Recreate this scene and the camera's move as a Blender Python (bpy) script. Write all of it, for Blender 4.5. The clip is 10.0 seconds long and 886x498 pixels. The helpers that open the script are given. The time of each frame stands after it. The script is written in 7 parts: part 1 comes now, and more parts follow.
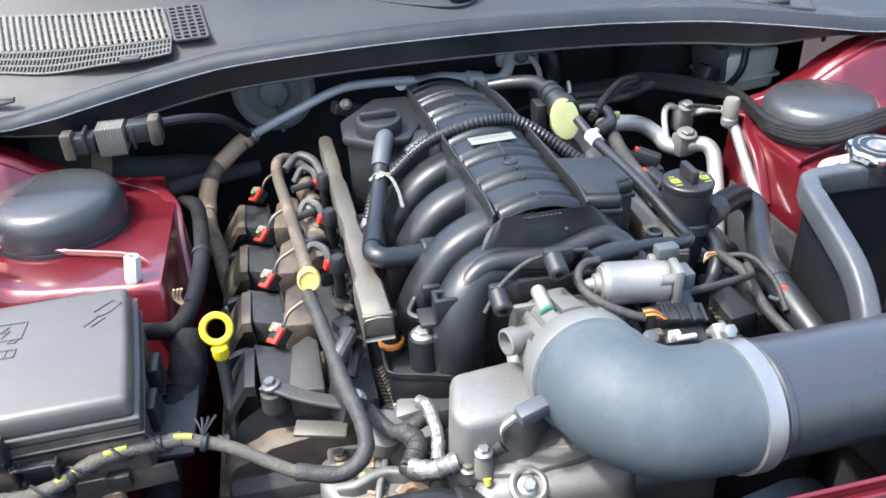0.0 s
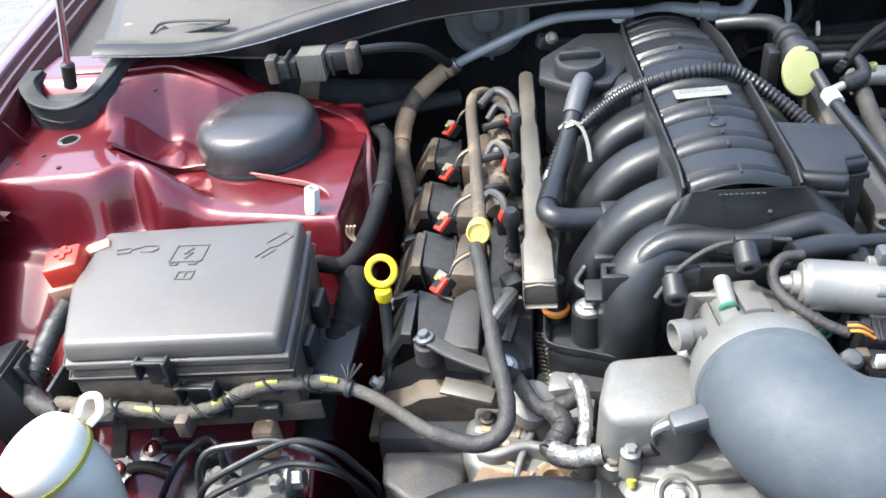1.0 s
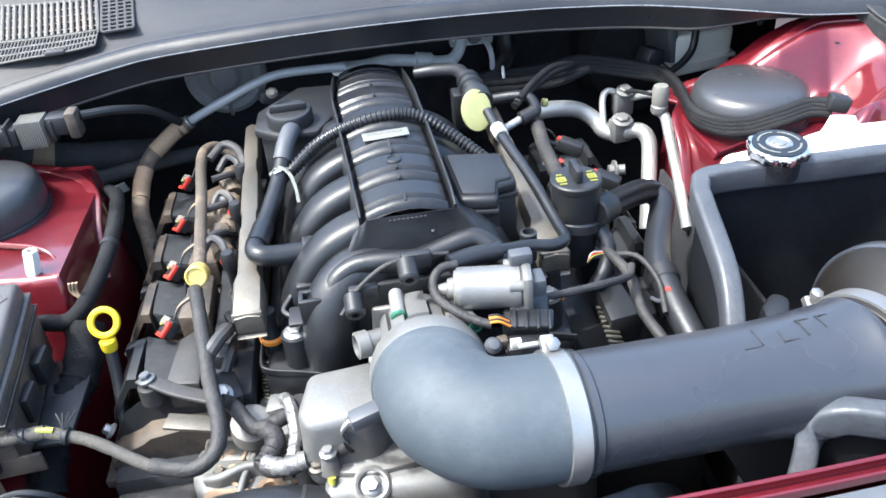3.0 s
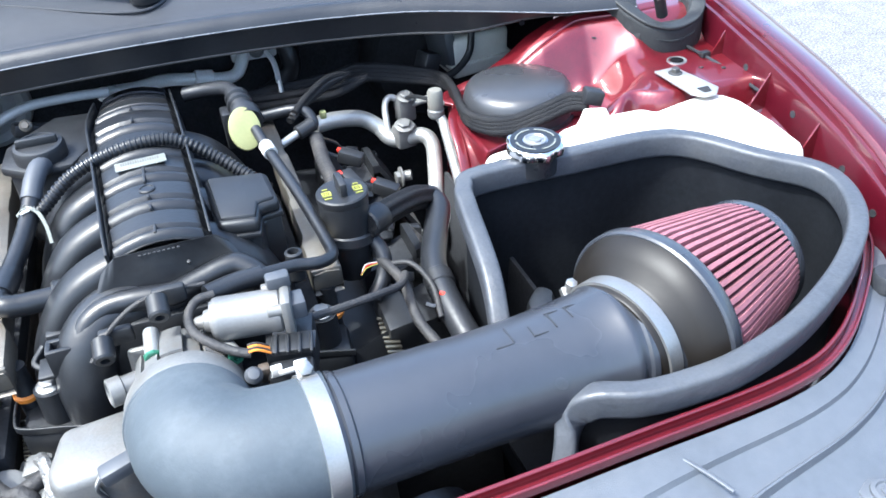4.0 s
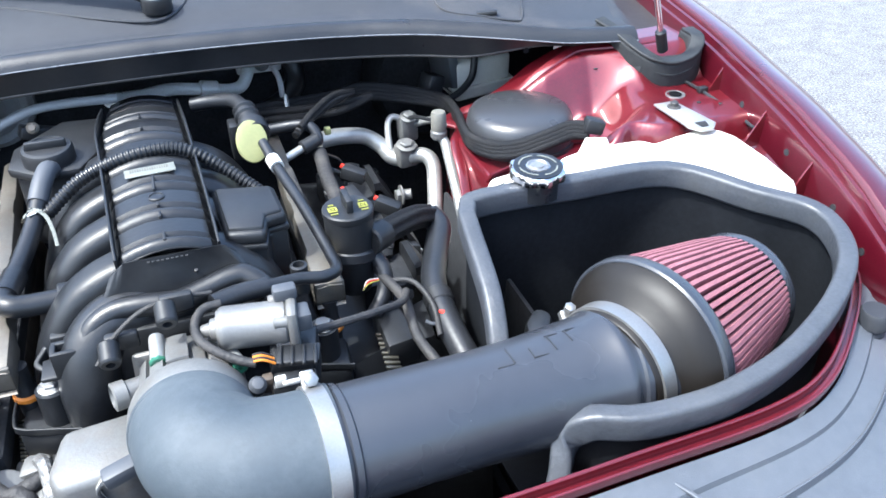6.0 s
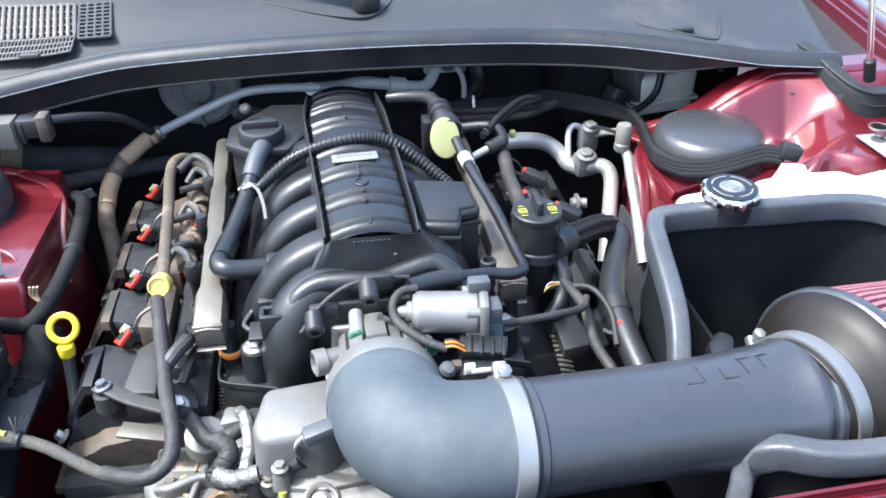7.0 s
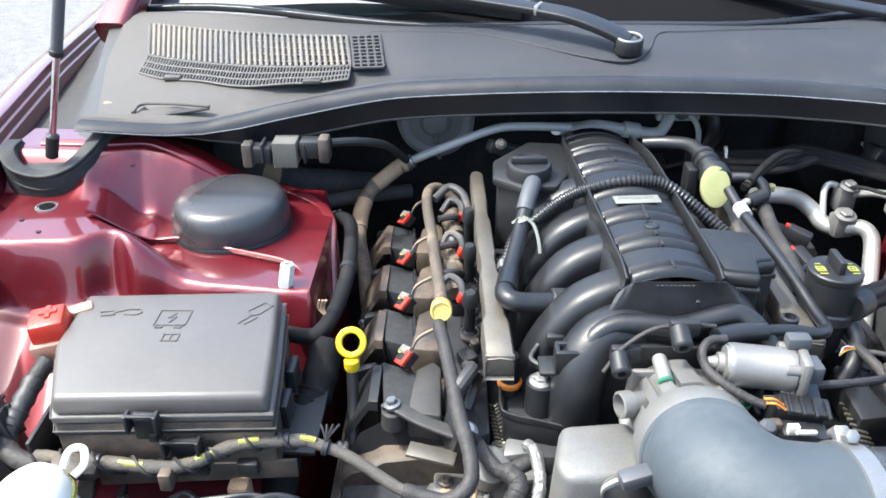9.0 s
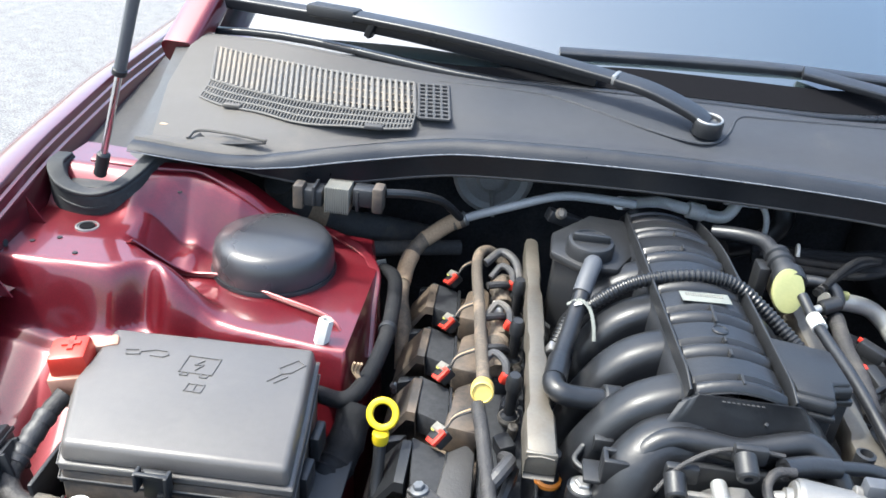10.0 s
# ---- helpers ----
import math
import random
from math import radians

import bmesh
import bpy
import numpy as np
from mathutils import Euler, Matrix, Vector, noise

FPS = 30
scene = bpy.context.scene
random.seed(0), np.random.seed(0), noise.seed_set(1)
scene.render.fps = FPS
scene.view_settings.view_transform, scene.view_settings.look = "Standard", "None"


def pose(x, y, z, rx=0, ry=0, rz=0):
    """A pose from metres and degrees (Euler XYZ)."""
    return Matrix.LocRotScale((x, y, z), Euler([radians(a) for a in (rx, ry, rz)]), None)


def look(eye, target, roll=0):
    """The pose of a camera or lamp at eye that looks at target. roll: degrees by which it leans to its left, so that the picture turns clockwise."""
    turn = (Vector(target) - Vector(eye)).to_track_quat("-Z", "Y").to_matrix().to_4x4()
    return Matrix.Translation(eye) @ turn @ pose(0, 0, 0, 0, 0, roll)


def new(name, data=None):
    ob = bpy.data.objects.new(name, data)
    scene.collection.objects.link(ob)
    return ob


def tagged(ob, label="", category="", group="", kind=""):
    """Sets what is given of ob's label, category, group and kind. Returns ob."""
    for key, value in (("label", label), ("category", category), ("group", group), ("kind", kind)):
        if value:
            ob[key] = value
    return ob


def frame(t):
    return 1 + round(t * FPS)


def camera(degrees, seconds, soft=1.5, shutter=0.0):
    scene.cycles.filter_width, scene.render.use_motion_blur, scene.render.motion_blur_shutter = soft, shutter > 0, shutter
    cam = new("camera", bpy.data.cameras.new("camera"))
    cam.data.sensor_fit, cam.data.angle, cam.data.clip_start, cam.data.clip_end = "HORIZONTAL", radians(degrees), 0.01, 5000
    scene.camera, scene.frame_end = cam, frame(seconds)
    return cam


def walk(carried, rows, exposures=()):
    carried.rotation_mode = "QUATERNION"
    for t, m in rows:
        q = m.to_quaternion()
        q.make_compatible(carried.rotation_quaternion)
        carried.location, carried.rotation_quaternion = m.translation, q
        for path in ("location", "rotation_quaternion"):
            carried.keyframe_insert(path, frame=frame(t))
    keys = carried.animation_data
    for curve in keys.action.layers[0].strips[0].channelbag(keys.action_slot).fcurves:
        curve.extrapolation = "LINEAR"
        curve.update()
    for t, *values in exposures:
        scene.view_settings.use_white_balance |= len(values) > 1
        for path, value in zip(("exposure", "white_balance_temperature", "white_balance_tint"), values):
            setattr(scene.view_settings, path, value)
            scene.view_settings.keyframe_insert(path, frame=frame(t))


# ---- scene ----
cam = camera(58.6, 10.0, soft=1.6)
PATH = [
    (0, (-0.2, -0.51, 1.406), (0.099, 1.167, 0.357), -3.0),
    (0.5, (-0.165, -0.431, 1.402), (-0.27, 1.217, 0.274), -5.4),
    (1, (-0.138, -0.444, 1.409), (-0.429, 1.142, 0.226), -8.2),
    (1.5, (-0.141, -0.503, 1.437), (-0.374, 1.115, 0.284), -8.3),
    (2, (-0.121, -0.526, 1.44), (-0.256, 1.128, 0.323), -6.7),
    (3.5, (0.045, -0.527, 1.434), (0.362, 1.085, 0.293), -4.9),
    (4, (0.086, -0.531, 1.433), (0.576, 1.033, 0.286), -4.2),
    (4.5, (0.119, -0.539, 1.433), (0.737, 0.983, 0.293), -3.4),
    (5, (0.121, -0.541, 1.436), (0.776, 0.974, 0.307), -2.7),
    (5.2, (0.116, -0.541, 1.437), (0.763, 0.98, 0.311), -2.5),
    (6.3, (0.042, -0.536, 1.447), (0.502, 1.066, 0.342), -0.6),
    (6.5, (0.031, -0.536, 1.448), (0.422, 1.086, 0.346), -0.7),
    (7, (-0.007, -0.542, 1.452), (0.229, 1.117, 0.36), -0.6),
    (7.5, (-0.049, -0.551, 1.459), (0.057, 1.129, 0.378), -0.4),
    (8, (-0.085, -0.556, 1.461), (-0.106, 1.138, 0.399), -0.7),
    (8.5, (-0.147, -0.557, 1.459), (-0.268, 1.159, 0.437), -0.9),
    (9, (-0.198, -0.53, 1.448), (-0.241, 1.203, 0.45), -0.5),
    (9.5, (-0.223, -0.505, 1.431), (-0.285, 1.223, 0.424), 3.2),
    (10, (-0.226, -0.464, 1.457), (-0.353, 1.304, 0.531), 5.3),
]
TINTS = [(0, 2.38, 6020, 5), (1, 2.40, 6180, 4), (2, 2.40, 6120, 4), (3.5, 2.52, 5760, 4), (4.3, 2.47, 5560, 3), (5, 2.36, 5560, 3), (6.5, 2.39, 5700, 4), (7.5, 2.42, 5850, 4), (8.5, 2.38, 6100, 4), (10, 2.32, 6120, 3)]
walk(cam, [(t, look(eye, target, roll)) for t, eye, target, roll in PATH], TINTS)

# ---- light ----
SUN_ELEV, SUN_TURN = radians(60), radians(263)   # a hazy sun high over the car's right-hand side
world = bpy.data.worlds.new("sky")
scene.world = world
world.use_nodes = True
wn = world.node_tree.nodes
sky = wn.new("ShaderNodeTexSky")
sky.sky_type, sky.sun_disc = "NISHITA", False
sky.dust_density, sky.air_density = 5.0, 1.0
sky.sun_elevation, sky.sun_rotation = SUN_ELEV, SUN_TURN
wn["Background"].inputs["Strength"].default_value = 0.15
world.node_tree.links.new(sky.outputs[0], wn["Background"].inputs["Color"])
sun = new("sun", bpy.data.lights.new("sun", "SUN"))
sun.data.energy, sun.data.angle, sun.data.color = 1.7, radians(2), (1.0, 0.95, 0.88)
sun.matrix_world = look((math.sin(SUN_TURN) * math.cos(SUN_ELEV) * 10, math.cos(SUN_TURN) * math.cos(SUN_ELEV) * 10, 1 + math.sin(SUN_ELEV) * 10), (0, 0, 1))


# ---- materials ----
def mat(name, color, rough=0.5, metal=0.0, vary=0.15, scale=12.0, bump=0.0, bump_scale=120.0, dirt=None, dirt_amount=0.0,
        dirt_scale=9.0, coat=0.0, spec=0.40, flake=False, rough_vary=0.1, pale_end=None):
    """A surface with two scales of change in its colour, a fine relief, and dust or wear on top."""
    m = bpy.data.materials.new(name)
    m.use_nodes = True
    t = m.node_tree
    bs = t.nodes["Principled BSDF"]
    def node(kind, **kw):
        n = t.nodes.new(kind)
        for k, v in kw.items():
            n.inputs[k].default_value = v
        return n
    co = t.nodes.new("ShaderNodeTexCoord")
    big = node("ShaderNodeTexNoise", Scale=scale, Detail=4.0, Roughness=0.6)
    fine = node("ShaderNodeTexNoise", Scale=scale * 14, Detail=3.0, Roughness=0.6)
    for n in (big, fine):
        t.links.new(co.outputs["Object"], n.inputs["Vector"])
    add = node("ShaderNodeMath")
    add.operation = "ADD"
    t.links.new(big.outputs["Fac"], add.inputs[0])
    t.links.new(fine.outputs["Fac"], add.inputs[1])
    rng = node("ShaderNodeMapRange", **{"From Min": 0.6, "From Max": 1.4, "To Min": 1 - vary, "To Max": 1 + vary})
    t.links.new(add.outputs[0], rng.inputs["Value"])
    mul = t.nodes.new("ShaderNodeVectorMath")
    mul.operation = "SCALE"
    mul.inputs[0].default_value = color
    t.links.new(rng.outputs[0], mul.inputs["Scale"])
    out = mul.outputs[0]
    if dirt:
        dn = node("ShaderNodeTexNoise", Scale=dirt_scale, Detail=6.0, Roughness=0.7)
        t.links.new(co.outputs["Object"], dn.inputs["Vector"])
        dr = node("ShaderNodeMapRange", **{"From Min": 0.62 - dirt_amount * 0.4, "From Max": 0.85 - dirt_amount * 0.4, "To Min": 0.0, "To Max": min(1, 0.3 + dirt_amount)})
        t.links.new(dn.outputs["Fac"], dr.inputs["Value"])
        amount = dr.outputs[0]
        if pale_end:
            # dust and a sunlit end painted in, paler along x: (plain x, pale x, strength)
            sx = t.nodes.new("ShaderNodeSeparateXYZ")
            t.links.new(co.outputs["Object"], sx.inputs[0])
            fx = node("ShaderNodeMapRange", **{"From Min": pale_end[0], "From Max": pale_end[1], "To Min": 0.0, "To Max": pale_end[2]})
            t.links.new(sx.outputs["X"], fx.inputs["Value"])
            fa = t.nodes.new("ShaderNodeMath")
            fa.operation, fa.use_clamp = "ADD", True
            t.links.new(amount, fa.inputs[0])
            t.links.new(fx.outputs[0], fa.inputs[1])
            amount = fa.outputs[0]
        mx = t.nodes.new("ShaderNodeMix")
        mx.data_type = "RGBA"
        t.links.new(amount, mx.inputs["Factor"])
        t.links.new(out, mx.inputs["A"])
        mx.inputs["B"].default_value = (*dirt, 1)
        out = mx.outputs["Result"]
    if flake:
        vo = node("ShaderNodeTexVoronoi", Scale=1600.0)
        t.links.new(co.outputs["Object"], vo.inputs["Vector"])
        fr = node("ShaderNodeMapRange", **{"From Min": 0.0, "From Max": 1.0, "To Min": 0.75, "To Max": 1.3})
        t.links.new(vo.outputs["Color"], fr.inputs["Value"])
        m2 = t.nodes.new("ShaderNodeVectorMath")
        m2.operation = "SCALE"
        t.links.new(out, m2.inputs[0])
        t.links.new(fr.outputs[0], m2.inputs["Scale"])
        out = m2.outputs[0]
    t.links.new(out, bs.inputs["Base Color"])
    rr = node("ShaderNodeMapRange", **{"From Min": 0.3, "From Max": 0.7, "To Min": max(0.02, rough - rough_vary), "To Max": min(1, rough + rough_vary)})
    t.links.new(big.outputs["Fac"], rr.inputs["Value"])
    t.links.new(rr.outputs[0], bs.inputs["Roughness"])
    bs.inputs["Metallic"].default_value = metal
    bs.inputs["Specular IOR Level"].default_value = spec
    bs.inputs["Coat Weight"].default_value = coat
    bs.inputs["Coat Roughness"].default_value = 0.07
    bs.inputs["Coat IOR"].default_value = 1.52
    if bump:
        bn = node("ShaderNodeTexNoise", Scale=bump_scale, Detail=3.0, Roughness=0.6)
        t.links.new(co.outputs["Object"], bn.inputs["Vector"])
        bp = node("ShaderNodeBump", Strength=bump, Distance=0.002)
        t.links.new(bn.outputs["Fac"], bp.inputs["Height"])
        t.links.new(bp.outputs["Normal"], bs.inputs["Normal"])
    return m


DUST = (0.33, 0.24, 0.16)
RED = mat("red_paint", (0.104, 0.0050, 0.0105), 0.40, 0.45, 0.14, 6, coat=1.0, flake=True, dirt=(0.12, 0.045, 0.045), dirt_amount=0.10, dirt_scale=5)
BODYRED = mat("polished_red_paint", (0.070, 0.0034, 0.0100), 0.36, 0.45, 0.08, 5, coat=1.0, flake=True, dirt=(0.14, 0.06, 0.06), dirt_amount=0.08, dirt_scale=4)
PADBLACK = mat("bulkhead_felt", (0.024, 0.0255, 0.029), 0.9, 0, 0.5, 14, bump=0.5, bump_scale=60, spec=0.1, dirt=(0.06, 0.058, 0.055), dirt_amount=0.2)
LOOMGREY = mat("dusty_loom_tape", (0.060, 0.056, 0.050), 0.7, 0, 0.35, 30, spec=0.25, bump=0.6, bump_scale=400, dirt=(0.13, 0.108, 0.08), dirt_amount=0.4, dirt_scale=16)
LOOMDARK = mat("dusty_black_sleeve", (0.050, 0.049, 0.049), 0.75, 0, 0.35, 30, spec=0.2, bump=0.7, bump_scale=500, dirt=(0.13, 0.105, 0.08), dirt_amount=0.3, dirt_scale=14)
BLACK = mat("black_plastic", (0.0120, 0.0128, 0.0145), 0.44, 0, 0.25, 14, bump=0.12, bump_scale=500, dirt=(0.030, 0.030, 0.031), dirt_amount=0.12)
GLOSSBLACK = mat("smooth_black_plastic", (0.0105, 0.0114, 0.0134), 0.37, 0, 0.3, 12, spec=0.42, bump=0.14, bump_scale=160, dirt=(0.026, 0.0265, 0.0275), dirt_amount=0.08)
# near-black that carries the shade deep between the parts in its colour
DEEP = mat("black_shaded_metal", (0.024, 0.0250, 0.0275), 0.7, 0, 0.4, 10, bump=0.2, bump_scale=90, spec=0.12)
SHIELDBLACK = mat("matt_black_shield", (0.008, 0.0090, 0.0110), 0.75, 0, 0.4, 10, bump=0.2, bump_scale=200, spec=0.08)
SEALRUBBER = mat("grey_black_seal_rubber", (0.043, 0.047, 0.055), 0.42, 0, 0.3, 20, bump=0.4, bump_scale=110, dirt=(0.062, 0.064, 0.066), dirt_amount=0.34, dirt_scale=13)
RUBBER = mat("black_rubber", (0.014, 0.0152, 0.0180), 0.36, 0, 0.2, 20, bump=0.15, bump_scale=300, dirt=(0.028, 0.0285, 0.0295), dirt_amount=0.15)
BOOTRUBBER = mat("weathered_boot_rubber", (0.015, 0.0165, 0.018), 0.62, 0, 0.35, 16, spec=0.3, bump=0.5, bump_scale=60, dirt=(0.040, 0.040, 0.039), dirt_amount=0.38, dirt_scale=12)
DUSTYBLACK = mat("dusty_black_plastic", (0.027, 0.024, 0.022), 0.55, 0, 0.3, 10, bump=0.2, bump_scale=300, dirt=(0.105, 0.078, 0.056), dirt_amount=0.58, dirt_scale=12)
DUSTYGREY = mat("dusty_grey_plastic", (0.029, 0.028, 0.0275), 0.5, 0, 0.25, 10, bump=0.2, bump_scale=300, dirt=(0.095, 0.074, 0.056), dirt_amount=0.18, dirt_scale=16)
# sunlight on the slats is put into this paler grey
SLATGREY = mat("sunlit_grille_plastic", (0.110, 0.106, 0.098), 0.55, 0, 0.15, 9, spec=0.3, bump=0.1, bump_scale=600, dirt=(0.21, 0.165, 0.110), dirt_amount=0.42, dirt_scale=5)
SKIRTGREY = mat("dusty_grille_trim", (0.070, 0.067, 0.063), 0.6, 0, 0.2, 9, spec=0.3, bump=0.1, bump_scale=600, dirt=(0.15, 0.125, 0.09), dirt_amount=0.35, dirt_scale=6)
# pale colour for the highlight along the cowl flange
PALEEDGE = mat("edge_highlight_pale", (0.17, 0.175, 0.185), 0.3, 0.3, 0.2, 40)
BEIGE = mat("beige_connector_plastic", (0.13, 0.126, 0.11), 0.5, 0, 0.12, 30, dirt=(0.12, 0.11, 0.09), dirt_amount=0.2)
# pale_end puts the sunlit left end of the cowl into its colour, with dust
GREYPLASTIC = mat("grey_cowl_plastic", (0.026, 0.028, 0.033), 0.60, 0, 0.14, 5, spec=0.25, bump=0.15, bump_scale=900, dirt=(0.12, 0.108, 0.092), dirt_amount=0.14, dirt_scale=4, pale_end=(-0.24, -0.62, 0.50))
TRAYPLASTIC = mat("dark_grey_tray_plastic", (0.067, 0.074, 0.086), 0.44, 0, 0.16, 6, bump=0.15, bump_scale=900, dirt=(0.09, 0.092, 0.098), dirt_amount=0.16)
CAPPLASTIC = mat("satin_cap_plastic", (0.028, 0.029, 0.032), 0.28, 0, 0.08, 6, spec=0.55, bump=0.1, bump_scale=900)
LIDPLASTIC = mat("fuse_lid_plastic", (0.076, 0.071, 0.067), 0.38, 0, 0.10, 8, spec=0.5, bump=0.12, bump_scale=800, dirt=(0.12, 0.11, 0.10), dirt_amount=0.1)
SILICONE = mat("grey_silicone", (0.038, 0.048, 0.058), 0.66, 0, 0.10, 10, bump=0.15, bump_scale=160, dirt=(0.080, 0.092, 0.102), dirt_amount=0.38, dirt_scale=9)
TUBE = mat("satin_black_tube", (0.027, 0.0295, 0.0360), 0.28, 0, 0.12, 5, spec=0.6, bump=0.05, bump_scale=900)
STEEL = mat("brushed_steel", (0.30, 0.298, 0.292), 0.40, 0.8, 0.10, 30)
ALU = mat("cast_aluminium", (0.145, 0.145, 0.141), 0.52, 0.45, 0.15, 25, bump=0.14, bump_scale=300, dirt=(0.13, 0.105, 0.078), dirt_amount=0.28, dirt_scale=22)
ALUPIPE = mat("bare_aluminium_pipe", (0.33, 0.33, 0.32), 0.40, 0.6, 0.10, 20, bump=0.1, bump_scale=300)
RAILMETAL = mat("dull_fuel_rail_steel", (0.15, 0.138, 0.118), 0.50, 0.75, 0.15, 20, bump=0.12, dirt=(0.12, 0.098, 0.074), dirt_amount=0.40, dirt_scale=18)
GREYPIPE = mat("grey_coated_pipe", (0.080, 0.086, 0.094), 0.45, 0.1, 0.1, 15, bump=0.1)
BRAID = mat("braided_sleeve", (0.0085, 0.0089, 0.0102), 0.6, 0, 0.5, 60, spec=0.18, bump=0.8, bump_scale=700, dirt=(0.05, 0.046, 0.042), dirt_amount=0.15)
DUSTBRAID = mat("dusty_sleeve", (0.068, 0.056, 0.044), 0.7, 0, 0.35, 30, bump=0.7, bump_scale=700, dirt=DUST, dirt_amount=0.4, dirt_scale=14)
TAPE = mat("cloth_tape", (0.024, 0.0235, 0.0245), 0.6, 0, 0.3, 30, spec=0.3, bump=0.6, bump_scale=260, dirt=(0.075, 0.068, 0.060), dirt_amount=0.3, dirt_scale=18)
WIREGREY = mat("grey_wire_sleeve", (0.032, 0.032, 0.034), 0.5, 0, 0.2, 25, bump=0.3, bump_scale=300, dirt=(0.2, 0.17, 0.13), dirt_amount=0.2)
YELLOW = mat("yellow_plastic", (0.50, 0.38, 0.012), 0.4, 0, 0.08, 15)
CREAM = mat("cream_yellow_plastic", (0.48, 0.36, 0.10), 0.5, 0, 0.12, 15, dirt=(0.4, 0.3, 0.15), dirt_amount=0.1)
REDPLASTIC = mat("red_plastic", (0.42, 0.030, 0.018), 0.4, 0, 0.12, 20)
SALMON = mat("salmon_plastic", (0.36, 0.19, 0.13), 0.5, 0, 0.12, 20)
ORANGE = mat("orange_plastic", (0.50, 0.17, 0.02), 0.45, 0, 0.1, 20)
WHITE = mat("white_plastic", (0.44, 0.435, 0.41), 0.45, 0, 0.08, 10, dirt=(0.55, 0.5, 0.4), dirt_amount=0.08)
MILKY = mat("milky_reservoir_plastic", (0.66, 0.64, 0.565), 0.4, 0, 0.06, 7, bump=0.1, bump_scale=60, dirt=(0.60, 0.53, 0.40), dirt_amount=0.1, dirt_scale=5)
LABEL = mat("pale_label", (0.13, 0.137, 0.122), 0.5, 0, 0.08, 30)
INK = mat("printed_ink", (0.10, 0.10, 0.09), 0.6, 0, 0.1, 30)
LIME = mat("lime_print", (0.24, 0.24, 0.045), 0.5, 0, 0.1, 30)
GREEN = mat("green_retainer", (0.03, 0.12, 0.075), 0.4, 0, 0.1, 30)
PINK = mat("red_filter_gauze", (0.200, 0.078, 0.094), 0.7, 0, 0.3, 60, bump=0.5, bump_scale=900, dirt=(0.27, 0.125, 0.14), dirt_amount=0.2)
URETHANE = mat("brown_black_urethane", (0.0080, 0.0066, 0.0054), 0.48, 0, 0.15, 8, spec=0.3, bump=0.06, dirt=(0.014, 0.012, 0.010), dirt_amount=0.25, dirt_scale=5)
TAN = mat("dusty_tan", (0.27, 0.19, 0.12), 0.75, 0, 0.3, 25, bump=0.3, bump_scale=300)
CHROME = mat("polished_chrome", (0.72, 0.72, 0.73), 0.20, 1, 0.05, 10)
PALEGREEN = mat("pale_lime_grommet", (0.21, 0.215, 0.095), 0.5, 0, 0.1, 20)
ASPHALT = mat("asphalt", (0.085, 0.085, 0.088), 0.9, 0, 0.85, 11, bump=1.0, bump_scale=150, dirt=(0.30, 0.297, 0.29), dirt_amount=0.40, dirt_scale=95)
GLASS = mat("windscreen_glass", (0.02, 0.028, 0.03), 0.04, 0, 0.05, 3, rough_vary=0.01, spec=1.0, coat=1.0)
GLASS.node_tree.nodes["Principled BSDF"].inputs["IOR"].default_value = 1.75
# flat black used where shade is painted in: wiper recess, hole openings
SHADEBLACK = mat("matt_shade_black", (0.005, 0.005, 0.006), 0.9, 0, 0.2, 10, spec=0.05)
FOIL = mat("crinkled_foil_wrap", (0.17, 0.17, 0.167), 0.36, 0.5, 0.3, 60, bump=0.9, bump_scale=240, dirt=(0.16, 0.14, 0.11), dirt_amount=0.3, dirt_scale=40)
GREYCONN = mat("grey_connector", (0.050, 0.054, 0.062), 0.5, 0, 0.1, 20)
COATPIPE = mat("pale_grey_coated_pipe", (0.29, 0.295, 0.302), 0.42, 0.1, 0.12, 15, bump=0.1)
# lighter copy of ALUPIPE, makes up for light missing under the cowl
BRIGHTALU = mat("lightened_aluminium_line", (0.86, 0.86, 0.85), 0.36, 0.12, 0.10, 20, bump=0.1, bump_scale=300)
MOTORALU = mat("satin_aluminium_can", (0.150, 0.150, 0.148), 0.46, 0.5, 0.10, 20, bump=0.1, bump_scale=300)
ROADPAINT = mat("worn_yellow_road_paint", (0.27, 0.19, 0.022), 0.8, 0, 0.3, 6, bump=0.4, bump_scale=90, dirt=(0.22, 0.15, 0.08), dirt_amount=0.3, dirt_scale=5)
MESHMETAL = mat("zinc_mesh", (0.25, 0.23, 0.18), 0.4, 0.9, 0.2, 40)

# ---- building helpers ----
def finish(bm, angle=34):
    bmesh.ops.recalc_face_normals(bm, faces=bm.faces)
    for f in bm.faces:
        f.smooth = True
    lim = radians(angle)
    for e in bm.edges:
        if len(e.link_faces) != 2 or e.calc_face_angle(0) > lim:
            e.smooth = False
    return bm


def mesh_of(name, bm, material, angle=34):
    finish(bm, angle)
    me = bpy.data.meshes.new(name)
    bm.to_mesh(me)
    bm.free()
    me.materials.append(material)
    return me


def thing(name, base, label, category, group="", kind=""):
    ob = new(name)
    ob.empty_display_size = 0.02
    ob.location = base
    return tagged(ob, label, category, group, kind)


def solid(name, bm, material, label, category, group="", kind="", angle=34):
    return tagged(new(name, mesh_of(name, bm, material, angle)), label, category, group, kind)


def origin_of(ob):
    """Where a parent's own origin lies: things stand at their base, parts are given in world metres."""
    return Vector() if ob.parent else Vector(ob.location)


def part(name, bm, material, parent, label="", angle=34):
    """One mesh, given in world metres, under a thing or under one of its parts."""
    ob = new(name, mesh_of(name, bm, material, angle))
    ob.parent = parent
    ob.matrix_parent_inverse = Matrix.Translation(-origin_of(parent))
    return tagged(ob, label)


